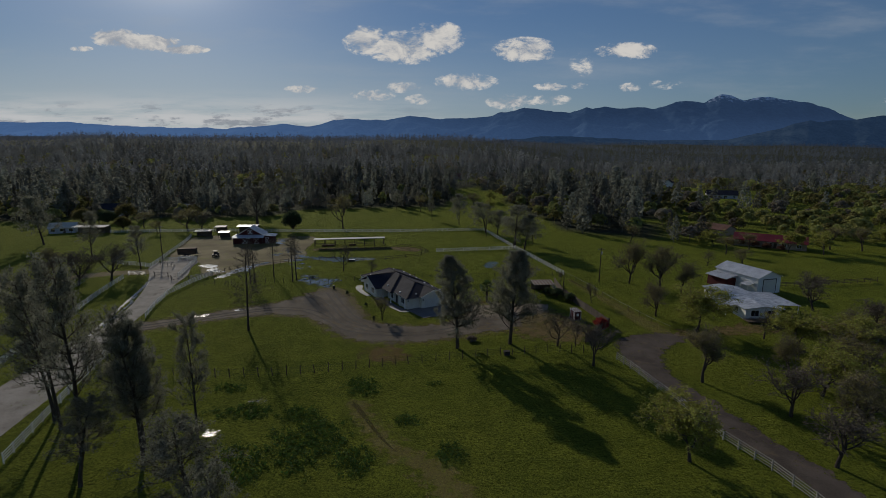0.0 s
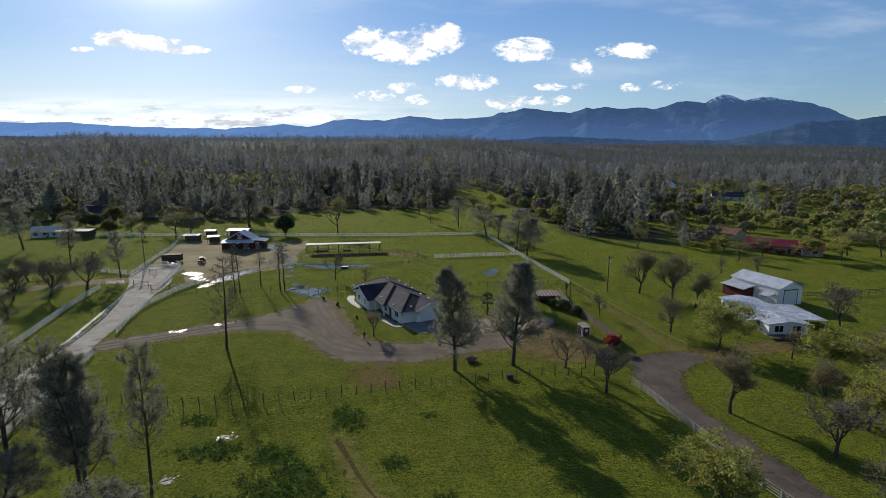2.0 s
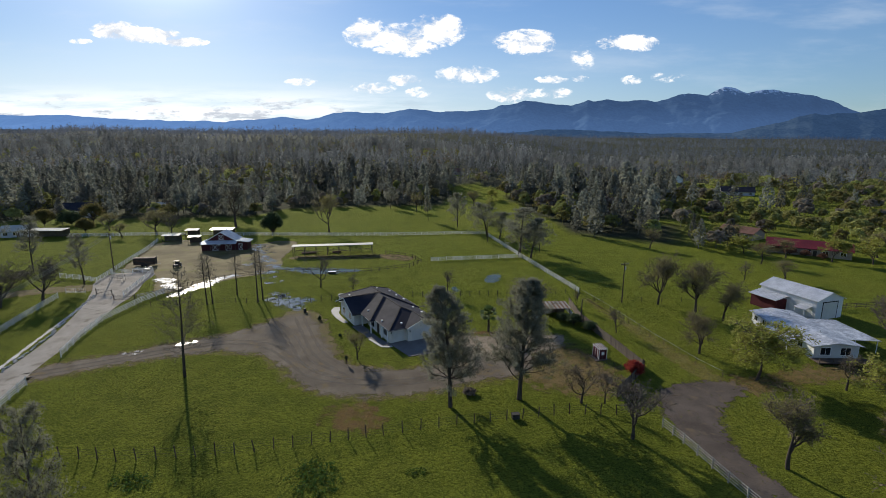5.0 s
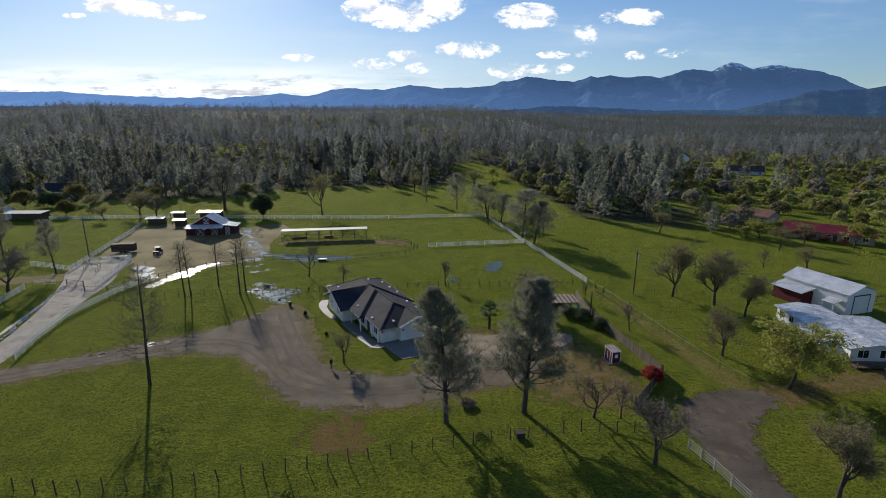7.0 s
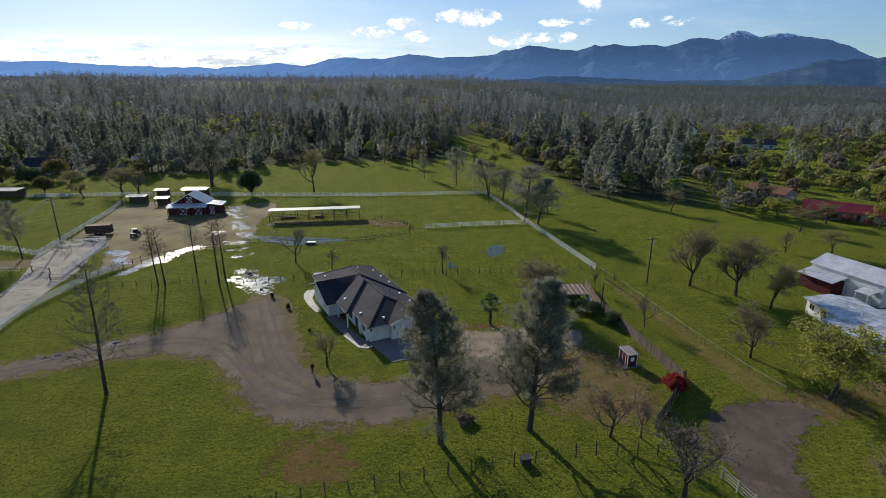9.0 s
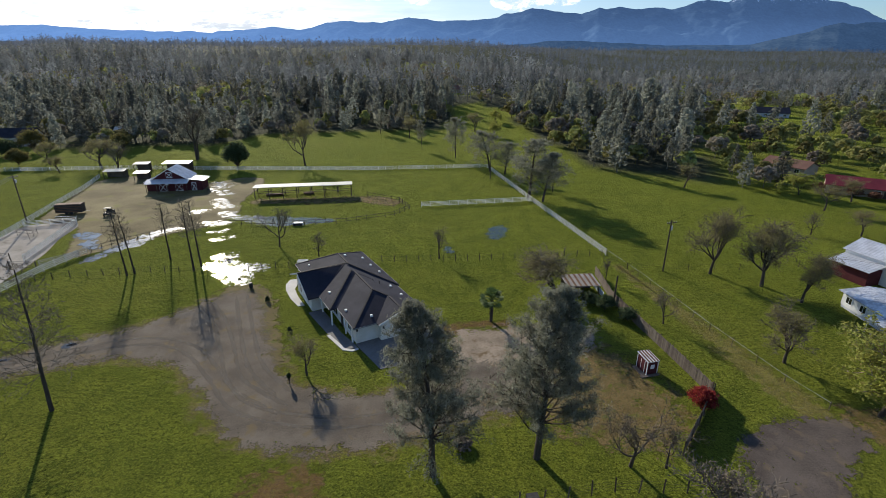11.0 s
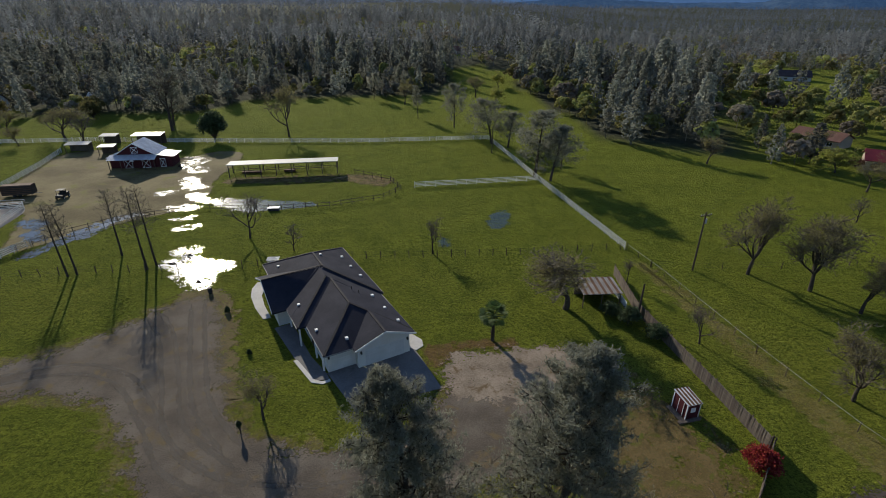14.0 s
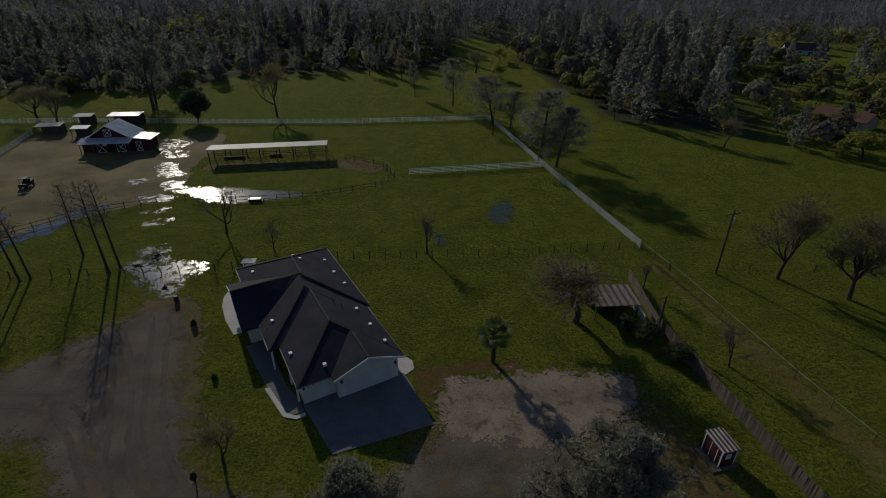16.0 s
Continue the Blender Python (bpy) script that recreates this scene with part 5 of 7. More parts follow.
def woods(name, pts, kind, low, high, mat, seed, clumps, per, label, variants=4):
    g = np.random.default_rng(seed)
    keep = np.ones(len(pts), bool)
    for cx, cy, r in CLEARINGS:
        keep &= np.hypot(pts[:, 0] - cx, pts[:, 1] - cy) > r
    pts = pts[keep]
    z = land(pts[:, 0], pts[:, 1])
    h = low + (high - low) * g.beta(1.6, 1.9, len(pts)) * (0.75 + 0.35 * np.sin(pts[:, 0] / 61.0) * np.sin(pts[:, 1] / 47.0 + 1.0))
    wide = h * g.uniform(0.85, 1.35, len(pts))
    turn = g.uniform(0, 6.283, len(pts))
    which = g.integers(0, variants, len(pts))
    tone = g.random(len(pts))
    vs, ts, tones, k = [], [], [], 0
    for i in range(variants):
        tv, tt = wood_template(kind, seed * 10 + i, clumps, per, clumps < 10)
        sel = which == i
        c, s = np.cos(turn[sel])[:, None], np.sin(turn[sel])[:, None]
        x = (tv[None, :, 0] * c - tv[None, :, 1] * s) * wide[sel][:, None] + pts[sel, 0][:, None]
        y = (tv[None, :, 0] * s + tv[None, :, 1] * c) * wide[sel][:, None] + pts[sel, 1][:, None]
        zz = tv[None, :, 2] * h[sel][:, None] + z[sel][:, None]
        vs.append(np.stack([x, y, zz], -1).reshape(-1, 3))
        ts.append((tt[None] + (np.arange(sel.sum()) * len(tv))[:, None, None]).reshape(-1, 3) + k)
        tones.append(np.repeat(tone[sel], len(tv)))
        k += len(tv) * int(sel.sum())
    ob = new(name, tri_mesh(name, np.concatenate(vs), np.concatenate(ts), mat))
    ob.data.attributes.new("tone", "FLOAT", "POINT").data.foreach_set("value", np.concatenate(tones).astype(np.float32))
    return tagged(ob, label, "woods", kind="stuff")


edge_pts = scatter(1, 170, 430, 8.2, 1.05)
mid_pts = scatter(2, 430, 900, 11.5, 1.02)
far_pts = scatter(3, 900, 3300, 29.0, 1.0)


def pick(pts, seed, share):
    """Sorts points between pines, leafing oaks and bare crowns: oaks stand thinly in the orchard land."""
    g = np.random.default_rng(seed)
    open_ = orchard(pts[:, 0], pts[:, 1])
    pts = pts[g.random(len(pts)) > 0.40 * open_]
    open_ = orchard(pts[:, 0], pts[:, 1])
    r = g.random(len(pts)) + 0.35 * np.sin(pts[:, 0] / 47.0 + pts[:, 1] / 83.0) * np.sin(pts[:, 1] / 39.0)
    rim = smooth_step(26, 4, pts[:, 1] - wood_edge(pts[:, 0]))
    oak = share + 0.38 * rim
    bare = 0.12 + 0.08 * rim
    oak, bare = oak + (0.90 - oak) * open_, bare + (0.18 - bare) * open_
    return pts[r > oak + bare], pts[r < oak], pts[(r >= oak) & (r <= oak + bare)]


a_, b_, c_ = pick(edge_pts, 5, 0.26)
woods("pine_woods", a_, "pine", 9, 27, FOREST_PINE, 11, 58, 7, "grey-green pine woods behind the meadow", 8)
woods("oak_woods", b_, "oak", 5, 12, FOREST_OAK, 12, 42, 9, "yellow-green spring oaks at the wood's edge", 6)
woods("bare_woods", c_, "oak", 5, 12, FOREST_GREY, 13, 44, 10, "leafless grey trees among the woods", 5)
a_, b_, c_ = pick(mid_pts, 6, 0.12)
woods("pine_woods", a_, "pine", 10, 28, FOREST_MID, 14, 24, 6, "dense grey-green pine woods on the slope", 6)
woods("oak_woods", b_, "oak", 6, 14, FOREST_OAK, 15, 18, 5, "scattered yellow-green oaks in the woods", 5)
woods("bare_woods", c_, "oak", 7, 15, FOREST_GREY, 16, 16, 5, "grey leafless crowns in the woods", 4)
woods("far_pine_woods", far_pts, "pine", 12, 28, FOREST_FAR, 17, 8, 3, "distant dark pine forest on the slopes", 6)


# ---- mountains ----
# crest line: x over y, height over distance
PEAKS = [(-1.4, 0.060), (-1.1, 0.052), (-0.872, 0.055), (-0.706, 0.052), (-0.601, 0.047), (-0.429, 0.043), (-0.384, 0.048), (-0.317, 0.051), (-0.267, 0.049), (-0.217, 0.061), (-0.117, 0.061), (-0.067, 0.070), (-0.045, 0.066), (-0.002, 0.064), (0.06, 0.065), (0.093, 0.068), (0.11, 0.075), (0.137, 0.079), (0.157, 0.087), (0.198, 0.081), (0.25, 0.076), (0.28, 0.088), (0.291, 0.084), (0.316, 0.090), (0.341, 0.085), (0.379, 0.087), (0.412, 0.084), (0.434, 0.090), (0.455, 0.099), (0.471, 0.101), (0.49, 0.100), (0.51, 0.095), (0.526, 0.104), (0.541, 0.111), (0.563, 0.109), (0.586, 0.101), (0.613, 0.107), (0.635, 0.108), (0.674, 0.101), (0.719, 0.095), (0.753, 0.086), (0.788, 0.072), (0.812, 0.065), (0.95, 0.050), (1.4, 0.060)]
HILLS = [(-1.4, 0.030), (-0.7, 0.027), (-0.3, 0.023), (0.061, 0.019), (0.128, 0.024), (0.194, 0.031), (0.221, 0.031), (0.249, 0.031), (0.289, 0.029), (0.406, 0.024), (0.562, 0.025), (0.616, 0.038), (0.67, 0.049), (0.691, 0.057), (0.723, 0.064), (0.746, 0.061), (0.767, 0.064), (0.8, 0.064), (0.843, 0.071), (0.863, 0.073), (1.02, 0.070), (1.4, 0.075)]


def mountain_range(name, peaks, near, far, mat, label, rough_, rows=46, cols=760):
    """A ridge whose crest follows a row of peaks, falling towards the camera."""
    u = np.linspace(-1.35, 1.35, cols)
    crest = np.interp(u, [p[0] for p in peaks], [p[1] for p in peaks])
    crest += np.array([0.0011 * noise.fractal((v * 40.0, 1.0, 3.0), 0.8, 2.0, 5) for v in u])
    vs = []
    for j in range(rows):
        t = j / (rows - 1)
        yy = near + (far - near) * t
        for i in range(cols):
            x = u[i] * yy
            n1 = noise.fractal((x / 330.0, yy / 330.0, 2.0), 1.0, 2.1, 6)
            spur = abs(noise.noise((u[i] * 11 + 0.8 * t, t * 1.6, 5.0)))
            prof = t ** 1.25
            top = crest[i] * far + 36
            z = top * prof * (1 - 0.5 * spur * (1 - t)) + n1 * rough_ * (0.25 + (1 - t) * t * 3.2)
            if j == 0:
                z = -60
            vs.append((x, yy, z))
    k = np.arange(rows * cols).reshape(rows, cols)
    q0, q1, q2, q3 = k[:-1, :-1].ravel(), k[:-1, 1:].ravel(), k[1:, 1:].ravel(), k[1:, :-1].ravel()
    ob = new(name, tri_mesh(name, np.array(vs), np.concatenate([np.stack([q0, q1, q2], 1), np.stack([q0, q2, q3], 1)]), mat, True))
    return tagged(ob, label, "mountains", kind="structure")


mountain_range("backdrop", PEAKS, 3500, 4650, MOUNTAIN, "distant mountains under painted blue haze, snow on the highest peaks", 62)
mountain_range("backdrop", HILLS, 2900, 3500, FOOTHILL, "dark wooded foothills under painted blue haze", 12, rows=24)


# ---- low growth ----
def tuft_field(name, seed, count, box, reach, size, slim, mat, label, keep, per=2):
    """Many small grass or weed tufts on the pasture."""
    g = np.random.default_rng(seed)
    p = np.stack([g.uniform(box[0], box[1], count), g.uniform(box[2], box[3], count)], 1)
    p = p[keep(p[:, 0], p[:, 1])]
    tips = [(np.array([x, y, size * 0.4]), None) for x, y in p]
    v, t = tufts(tips, per, reach, size, slim, seed)
    v[:, 2] = np.maximum(v[:, 2], -0.05)
    return tagged(new(name, tri_mesh(name, v, t, mat)), label, "grass", kind="stuff")


def inside(ring, x, y):
    """Which points lie inside a plan outline."""
    hit = np.zeros(np.shape(x), bool)
    for (x0, y0), (x1, y1) in zip(ring, ring[1:] + ring[:1]):
        if y0 != y1:
            hit ^= ((y0 > y) != (y1 > y)) & (x < (x1 - x0) * (y - y0) / (y1 - y0) + x0)
    return hit


def off_track(x, y):
    lane = (x > 32) & (x < 51) & (y < 92)
    yard = (x < -58) & (y > 66)
    pad = (x > 0) & (x < 31) & (y > 86) & (y < 112.5)
    u, v = (x + 8.4) * 0.866 + (y - 105.1) * 0.5, -(x + 8.4) * 0.5 + (y - 105.1) * 0.866
    house_ = (u > -4.5) & (u < 13) & (v > -8.5) & (v < 27)
    soil = np.hypot(x + 10.5, y - 79.6) < 4.0
    return ~(inside(DRIVE_LINE, x, y) | lane | yard | pad | house_ | soil)


tuft_field("grass_tufts", 41, 72000, (-62, 62, 60, 148), 0.26, 0.10, 0.26, TUFT, "uneven tufts of pasture grass", off_track)
WEED_SPOTS = [(-17, 52, 5.0, 6.0), (-12.8, 67, 2.8, 3.2), (-5, 57, 1.9, 1.4), (1, 49.5, 1.8, 2.4), (-28, 59, 4.5, 2.0), (-20, 58, 3.0, 2.5), (-10.5, 48, 2.5, 3), (-33, 66, 2.5, 1.5), (-1.5, 68, 1.2, 0.7), (-24, 47, 4, 4)]


def weedy(x, y):
    wave = 0.35 * np.sin(x * 0.9 + y * 0.7) + 0.3 * np.sin(x * 1.7 - y * 1.3) + 0.3 * np.sin(x * 3.1 + y * 2.3)
    best = np.full(np.shape(x), 9.0)
    for cx, cy, rx, ry in WEED_SPOTS:
        best = np.minimum(best, ((x - cx) / rx) ** 2 + ((y - cy) / ry) ** 2)
    return best + wave + 0.5 * np.sin(x * 7.1) * np.sin(y * 6.3) < 0.8


tuft_field("weed_patches", 42, 34000, (-42, 6, 36, 76), 0.2, 0.15, 0.5, WEEDS, "lush green weeds in the damp pasture", weedy, 4)


# ---- main house ----
def hip_roof(x0, x1, y0, y1, ze, zr, xr, hip0, hip1, thick=0.2):
    """A pitched roof along y with some thickness; a hip of 0 leaves an open gable end."""
    a, c = (xr, y0 + hip0, zr), (xr, y1 - hip1, zr)
    p = [(x0, y0, ze), (x1, y0, ze), (x1, y1, ze), (x0, y1, ze)]
    sheets = [(p[0], a, c, p[3]), (p[1], p[2], c, a)]
    rim = [(p[3], p[0]), (p[1], p[2])]
    if hip0:
        sheets.append((p[0], p[1], a))
        rim.append((p[0], p[1]))
    else:
        rim += [(p[0], a), (a, p[1])]
    if hip1:
        sheets.append((p[2], p[3], c))
        rim.append((p[2], p[3]))
    else:
        rim += [(p[2], c), (c, p[3])]
    b = Build()

    def low(q):
        return (q[0], q[1], q[2] - thick)
    for k, s in enumerate(sheets):
        b.face(*(s[::-1] if k == 0 else s))
        b.face(*[low(q) for q in (s if k == 0 else s[::-1])])
    for s, t in rim:
        b.face(low(s), low(t), t, s)
    return b


def window(parent, m, wide, high, bars=1, label=""):
    """A framed window set on a wall, facing local -y."""
    f = Build()
    t = 0.09
    f.box(-wide / 2 - t, wide / 2 + t, -0.06, 0.04, -t, 0)
    f.box(-wide / 2 - t, wide / 2 + t, -0.06, 0.04, high, high + t)
    f.box(-wide / 2 - t, -wide / 2, -0.06, 0.04, 0, high)
    f.box(wide / 2, wide / 2 + t, -0.06, 0.04, 0, high)
    for i in range(bars):
        x = -wide / 2 + wide * (i + 1) / (bars + 1)
        f.box(x - 0.025, x + 0.025, -0.05, 0.02, 0, high)
    win = part("window", f, TRIM, parent, label, m=m)
    part("pane", Build().box(-wide / 2, wide / 2, -0.02, 0.0, 0, high), GLASS, win, "dark window glass")
    return win


def house():
    root = thing("ranch_house", pose(-8.4, 105.1, 0, 0, 0, 30), "single-storey cream stucco ranch house with charcoal hip roofs", "house")
    wall = Build()
    wall.box(0.5, 10.3, 0.6, 12, 0, 2.75)
    part("wall", wall, STUCCO, root)
    part("wall", Build().box(1.6, 10.4, 12.004, 25.6, 0, 2.75), STUCCO, root)
    part("wall", Build().box(-2.2, 1.596, 13.0, 21.6, 0, 2.72), STUCCO, root)
    part("wall", Build().box(-0.4, 1.596, 21.604, 25.6, 0, 2.72), STUCCO, root)
    g = Build()
    ring = [(3.8, 0), (10.35, 0), (10.35, 2.82), (7.1, 4.08), (3.8, 2.80)]
    g.solid([(x, -0.35, z) for x, z in ring][::-1], [(x, 0.596, z) for x, z in ring][::-1])
    part("gable_wall", g, STUCCO, root)
    gb = Build()
    gb.solid([(-2.2, 13.0, 2.724), (-2.2, 21.6, 2.724), (-2.2, 17.3, 4.75)], [(-2.0, 13.0, 2.724), (-2.0, 21.6, 2.724), (-2.0, 17.3, 4.75)])
    part("gable_wall", gb, STUCCO, root)
    part("roof", hip_roof(0, 10.95, 0, 16, 2.82, 4.85, 5.4, 6.3, 0.0), SHINGLE, root)
    part("roof", hip_roof(-1.15, 10.7, 6.9, 20, 2.84, 5.12, 4.9, 7.2, 0.0), SHINGLE, root)
    part("roof", hip_roof(-1.2, 11.35, 9.7, 26.4, 2.86, 5.20, 5.4, 7.0, 4.4), SHINGLE, root)
    part("roof", hip_roof(3.35, 11.0, -0.85, 6.5, 2.83, 4.30, 7.1, 0.0, 2.0), SHINGLE, root)
    wing = hip_roof(11.8, 22.7, -5.2, 3.0, 2.84, 5.02, 17.3, 0.0, 0.0)
    wing.v = [(-y, x, z) for x, y, z in wing.v]
    part("roof", wing, SHINGLE, root)
    for p, q in (((5.4, 6.3, 4.88), (5.4, 14.3, 4.88)), ((0.02, 0.02, 2.85), (5.4, 6.3, 4.88)), ((10.93, 0.02, 2.85), (5.4, 6.3, 4.88)), ((7.1, -0.83, 4.33), (7.1, 3.8, 4.33)), ((-3.0, 17.3, 5.05), (5.4, 17.3, 5.22)), ((5.4, 17.0, 5.23), (5.4, 22.0, 5.23)),
                 ((-1.1, 6.95, 2.88), (4.9, 14.1, 5.15)), ((11.3, 9.75, 2.9), (5.4, 16.7, 5.23)), ((5.4, 22.0, 5.23), (11.3, 26.35, 2.9)), ((5.4, 22.0, 5.23), (-1.15, 26.35, 2.9))):
        part("ridge_cap", Build().beam(p, q, 0.26, 0.07), RIDGE, root)
    for x, y, z in ((0.5, 23.4, 3.45), (0.3, 11.3, 3.40), (0.7, 5.0, 3.14), (9.7, 21.7, 3.55), (6.4, 21.4, 4.85), (9.8, 18.1, 3.50), (10.1, 14.9, 3.40), (9.4, 8.8, 3.44), (9.7, 5.4, 3.30), (10.0, 2.0, 3.26), (3.2, 1.4, 3.34)):
        part("roof_vent", Build().box(x - 0.17, x + 0.17, y - 0.19, y + 0.19, z - 0.2, z + 0.14), TRIM, root, "white box roof vent")
    for x, y, z in ((7.2, 10.5, 4.3), (7.8, 9.4, 4.1)):
        part("vent_pipe", Build().beam((x, y, z - 0.3), (x, y, z + 0.4), 0.1, n=8), DARK_IRON, root)
    # fascia along the eaves
    for p, q in (((-0.02, 0, 2.74), (-0.02, 7, 2.74)), ((-1.18, 7, 2.76), (-1.18, 12, 2.76)), ((0, -0.02, 2.74), (3.4, -0.02, 2.74)), ((11.0, -0.8, 2.74), (11.0, 9.7, 2.74)), ((11.38, 9.7, 2.78), (11.38, 26.4, 2.78)), ((-1.22, 22.6, 2.78), (-1.22, 26.4, 2.78))):
        part("gutter", Build().beam(p, q, 0.09, 0.11), GUTTER, root, "dull grey eaves gutter")
    for p, q in (((3.33, -0.88, 2.78), (7.1, -0.88, 4.22)), ((11.02, -0.88, 2.78), (7.1, -0.88, 4.22)), ((-3.03, 11.8, 2.76), (-3.03, 17.3, 4.95)), ((-3.03, 22.7, 2.76), (-3.03, 17.3, 4.95))):
        part("barge_board", Build().beam(p, q, 0.05, 0.2), TRIM, root)

    def garage(x0, x1, y, rows):
        d = part("garage_door", Build().box(x0, x1, y - 0.05, y + 0.02, 0.02, 2.2), GARAGE, root, "pale sectional garage door")
        for r in range(rows):
            for k in range(max(2, round((x1 - x0) / 0.62))):
                n = max(2, round((x1 - x0) / 0.62))
                xa, xb = x0 + (x1 - x0) * (k + 0.12) / n, x0 + (x1 - x0) * (k + 0.88) / n
                part("panel", Build().box(xa, xb, y - 0.075, y - 0.05, 0.1 + r * 0.54, 0.48 + r * 0.54), GARAGE, d)
    garage(0.95, 3.4, 0.6, 4)
    garage(4.7, 9.6, -0.35, 4)
    for x, y, z in ((0.66, 0.52, 2.1), (4.2, -0.43, 2.1), (10.05, -0.43, 2.1)):
        part("wall_lamp", Build().box(x - 0.09, x + 0.09, y - 0.12, y + 0.1, z - 0.16, z + 0.16), DARK_IRON, root, "small black wall lantern")
    side = Matrix.Rotation(radians(-90), 4, "Z")
    for x, y, z, wd, hg in ((0.5, 3.0, 0.95, 1.6, 1.2), (0.5, 9.4, 0.6, 1.8, 1.6), (-2.2, 15.4, 0.8, 1.6, 1.4), (-2.2, 19.4, 0.8, 1.6, 1.4), (-0.4, 23.7, 0.9, 1.5, 1.3)):
        window(root, pose(x, y, z) @ side, wd, hg, 1)
    part("front_door", Build().box(0.44, 0.52, 6.0, 7.0, 0.05, 2.1), DARK_FRAME, root, "dark timber front door")
    for y in (22.5, 18.5, 14.5, 5.0):
        window(root, pose(10.3 if y < 12 else 10.4, y, 0.9) @ Matrix.Rotation(radians(90), 4, "Z"), 1.5, 1.2, 1)
    for y in (6.6, 11.4):
        part("porch_post", Build().box(-0.95, -0.75, y + 0.4, y + 0.6, 0, 2.7), TRIM, root)
    for y in (1.2, 4.0):
        part("porch_post", Build().box(-0.1 + 0.15, 0.25, y - 0.1, y + 0.1, 0, 2.66), TRIM, root)
    part("meter_box", Build().box(10.35, 10.5, 1.2, 1.7, 1.2, 2.0), DARK_IRON, root)
    return root


house()
HOUSE = pose(-8.4, 105.1, 0, 0, 0, 30)


def slab(name, ring, z0, z1, label, mat=None, cat="paving"):
    b = Build().solid([(x, y, z0) for x, y in ring], [(x, y, z1) for x, y in ring])
    ob = part(name, b, mat or CONCRETE, m=HOUSE)
    return tagged(ob, label, cat, kind="structure")


slab("garage_apron", [(1.0, -6.6), (10.5, -8.0), (11.0, -1.6), (11.0, 0.55), (0.3, 0.55)], -0.05, 0.075, "smooth grey concrete apron before the garage", APRON)
slab("side_path", [(10.5, 0.6), (11.1, -0.6), (12.3, -0.2), (12.7, 1.0), (12.2, 2.6), (11.9, 12), (10.45, 12)], -0.05, 0.085, "pale concrete path along the house wall")
slab("front_walk", [(-1.7, 0.0), (0.25, -0.5), (0.25, 0.55), (-0.4, 4.4), (-0.6, 12.7), (-2.9, 12.7), (-2.2, 4.6)], -0.05, 0.070, "dark grey front walk along the house", APRON)
slab("walk_edge", [(-1.75, -0.1), (-0.7, -1.0), (0.25, -0.95), (0.25, -0.55), (-0.6, -0.55), (-1.3, 0.2), (-2.0, 4.6), (-2.5, 4.7)], -0.05, 0.080, "pale concrete edging of the front walk")
slab("curved_walk", [(-3.75, 15.6), (-2.75, 15.5), (-2.85, 19), (-2.6, 22.2), (-1.6, 24.2), (-1.0, 26.2), (-2.4, 26.4), (-3.5, 24.8), (-4.05, 22.6), (-4.15, 19)], -0.05, 0.082, "pale curved concrete walk round the wing")


# ---- outbuildings ----
def sheet_roof(x0, x1, y0, y1, z0, z1, rib=0.6, thick=0.06, rise=0.045):
    """A sloped ribbed metal roof in one folded sheet: z0 at y0, z1 at y1."""
    line = [(x0, 0.0)]
    x = x0 + rib * 0.5
    while x < x1 - 0.08:
        line += [(x - 0.05, 0.0), (x - 0.03, rise), (x + 0.03, rise), (x + 0.05, 0.0)]
        x += rib
    line.append((x1, 0.0))
    b, n = Build(), len(line)
    for yy, zz in ((y0, z0), (y1, z1)):
        b.v += [(px, yy, zz + dz) for px, dz in line] + [(x0, yy, zz - thick), (x1, yy, zz - thick)]
    m = n + 2
    b.f += [(i, i + 1, m + i + 1, m + i) for i in range(n - 1)]
    b.f += [(n, m + n, m + n + 1, n + 1), (0, m, m + n, n), (n - 1, n + 1, m + n + 1, m + n - 1)]
    b.f += [(n, n + 1) + tuple(range(n - 1, -1, -1)), (m + n + 1, m + n) + tuple(range(m, m + n))]
    return b


def turned(build, m):
    build.v = [tuple(m @ Vector(p)) for p in build.v]
    return build


def arena_shelter():
    root = thing("loafing_shelter", pose(-49.6, 180.2, 0, 0, 0, 10) @ Matrix.Diagonal((0.95, 1, 0.8, 1)), "long open-fronted shelter with a pale sheet roof on posts", "shelter")
    part("roof", sheet_roof(0, 28.8, 0, 5.2, 4.2, 3.8, 0.9), PALE_ROOF, root)
    part("fascia", Build().box(0, 28.8, -0.05, -0.005, 4.05, 4.22), PALE_ROOF, root)
    pm = mesh_of("post", Build().beam((0, 0, -0.1), (0, 0, 3.75), 0.2), WOOD)
    for i in range(8):
        for y in (0.35, 4.9):
            part("post", pm, WOOD, root, m=pose(0.4 + i * 4.0, y, 0))
    for y, z in ((0.35, 4.12), (4.9, 3.78)):
        part("beam", Build().box(0.1, 28.7, y - 0.06, y + 0.06, z - 0.18, z), WOOD, root)
    for i in range(7):
        part("stall_rail", Build().beam((0.4 + i * 4, 4.9, 1.2), (4.4 + i * 4, 4.9, 1.2), 0.06, 0.14), WOOD, root)
        part("stall_rail", Build().beam((0.4 + i * 4, 4.9, 0.6), (4.4 + i * 4, 4.9, 0.6), 0.06, 0.14), WOOD, root)
        part("divider", Build().beam((4.4 + i * 4, 0.4, 1.2), (4.4 + i * 4, 4.9, 1.2), 0.05, 0.14), WOOD, root)
    part("feed_trough", Build().box(3.0, 8.0, 3.4, 4.2, 0.1, 0.7), RUST, root)
    part("feed_trough", Build().box(14.0, 17.0, 3.4, 4.2, 0.1, 0.8), RUST, root)


arena_shelter()


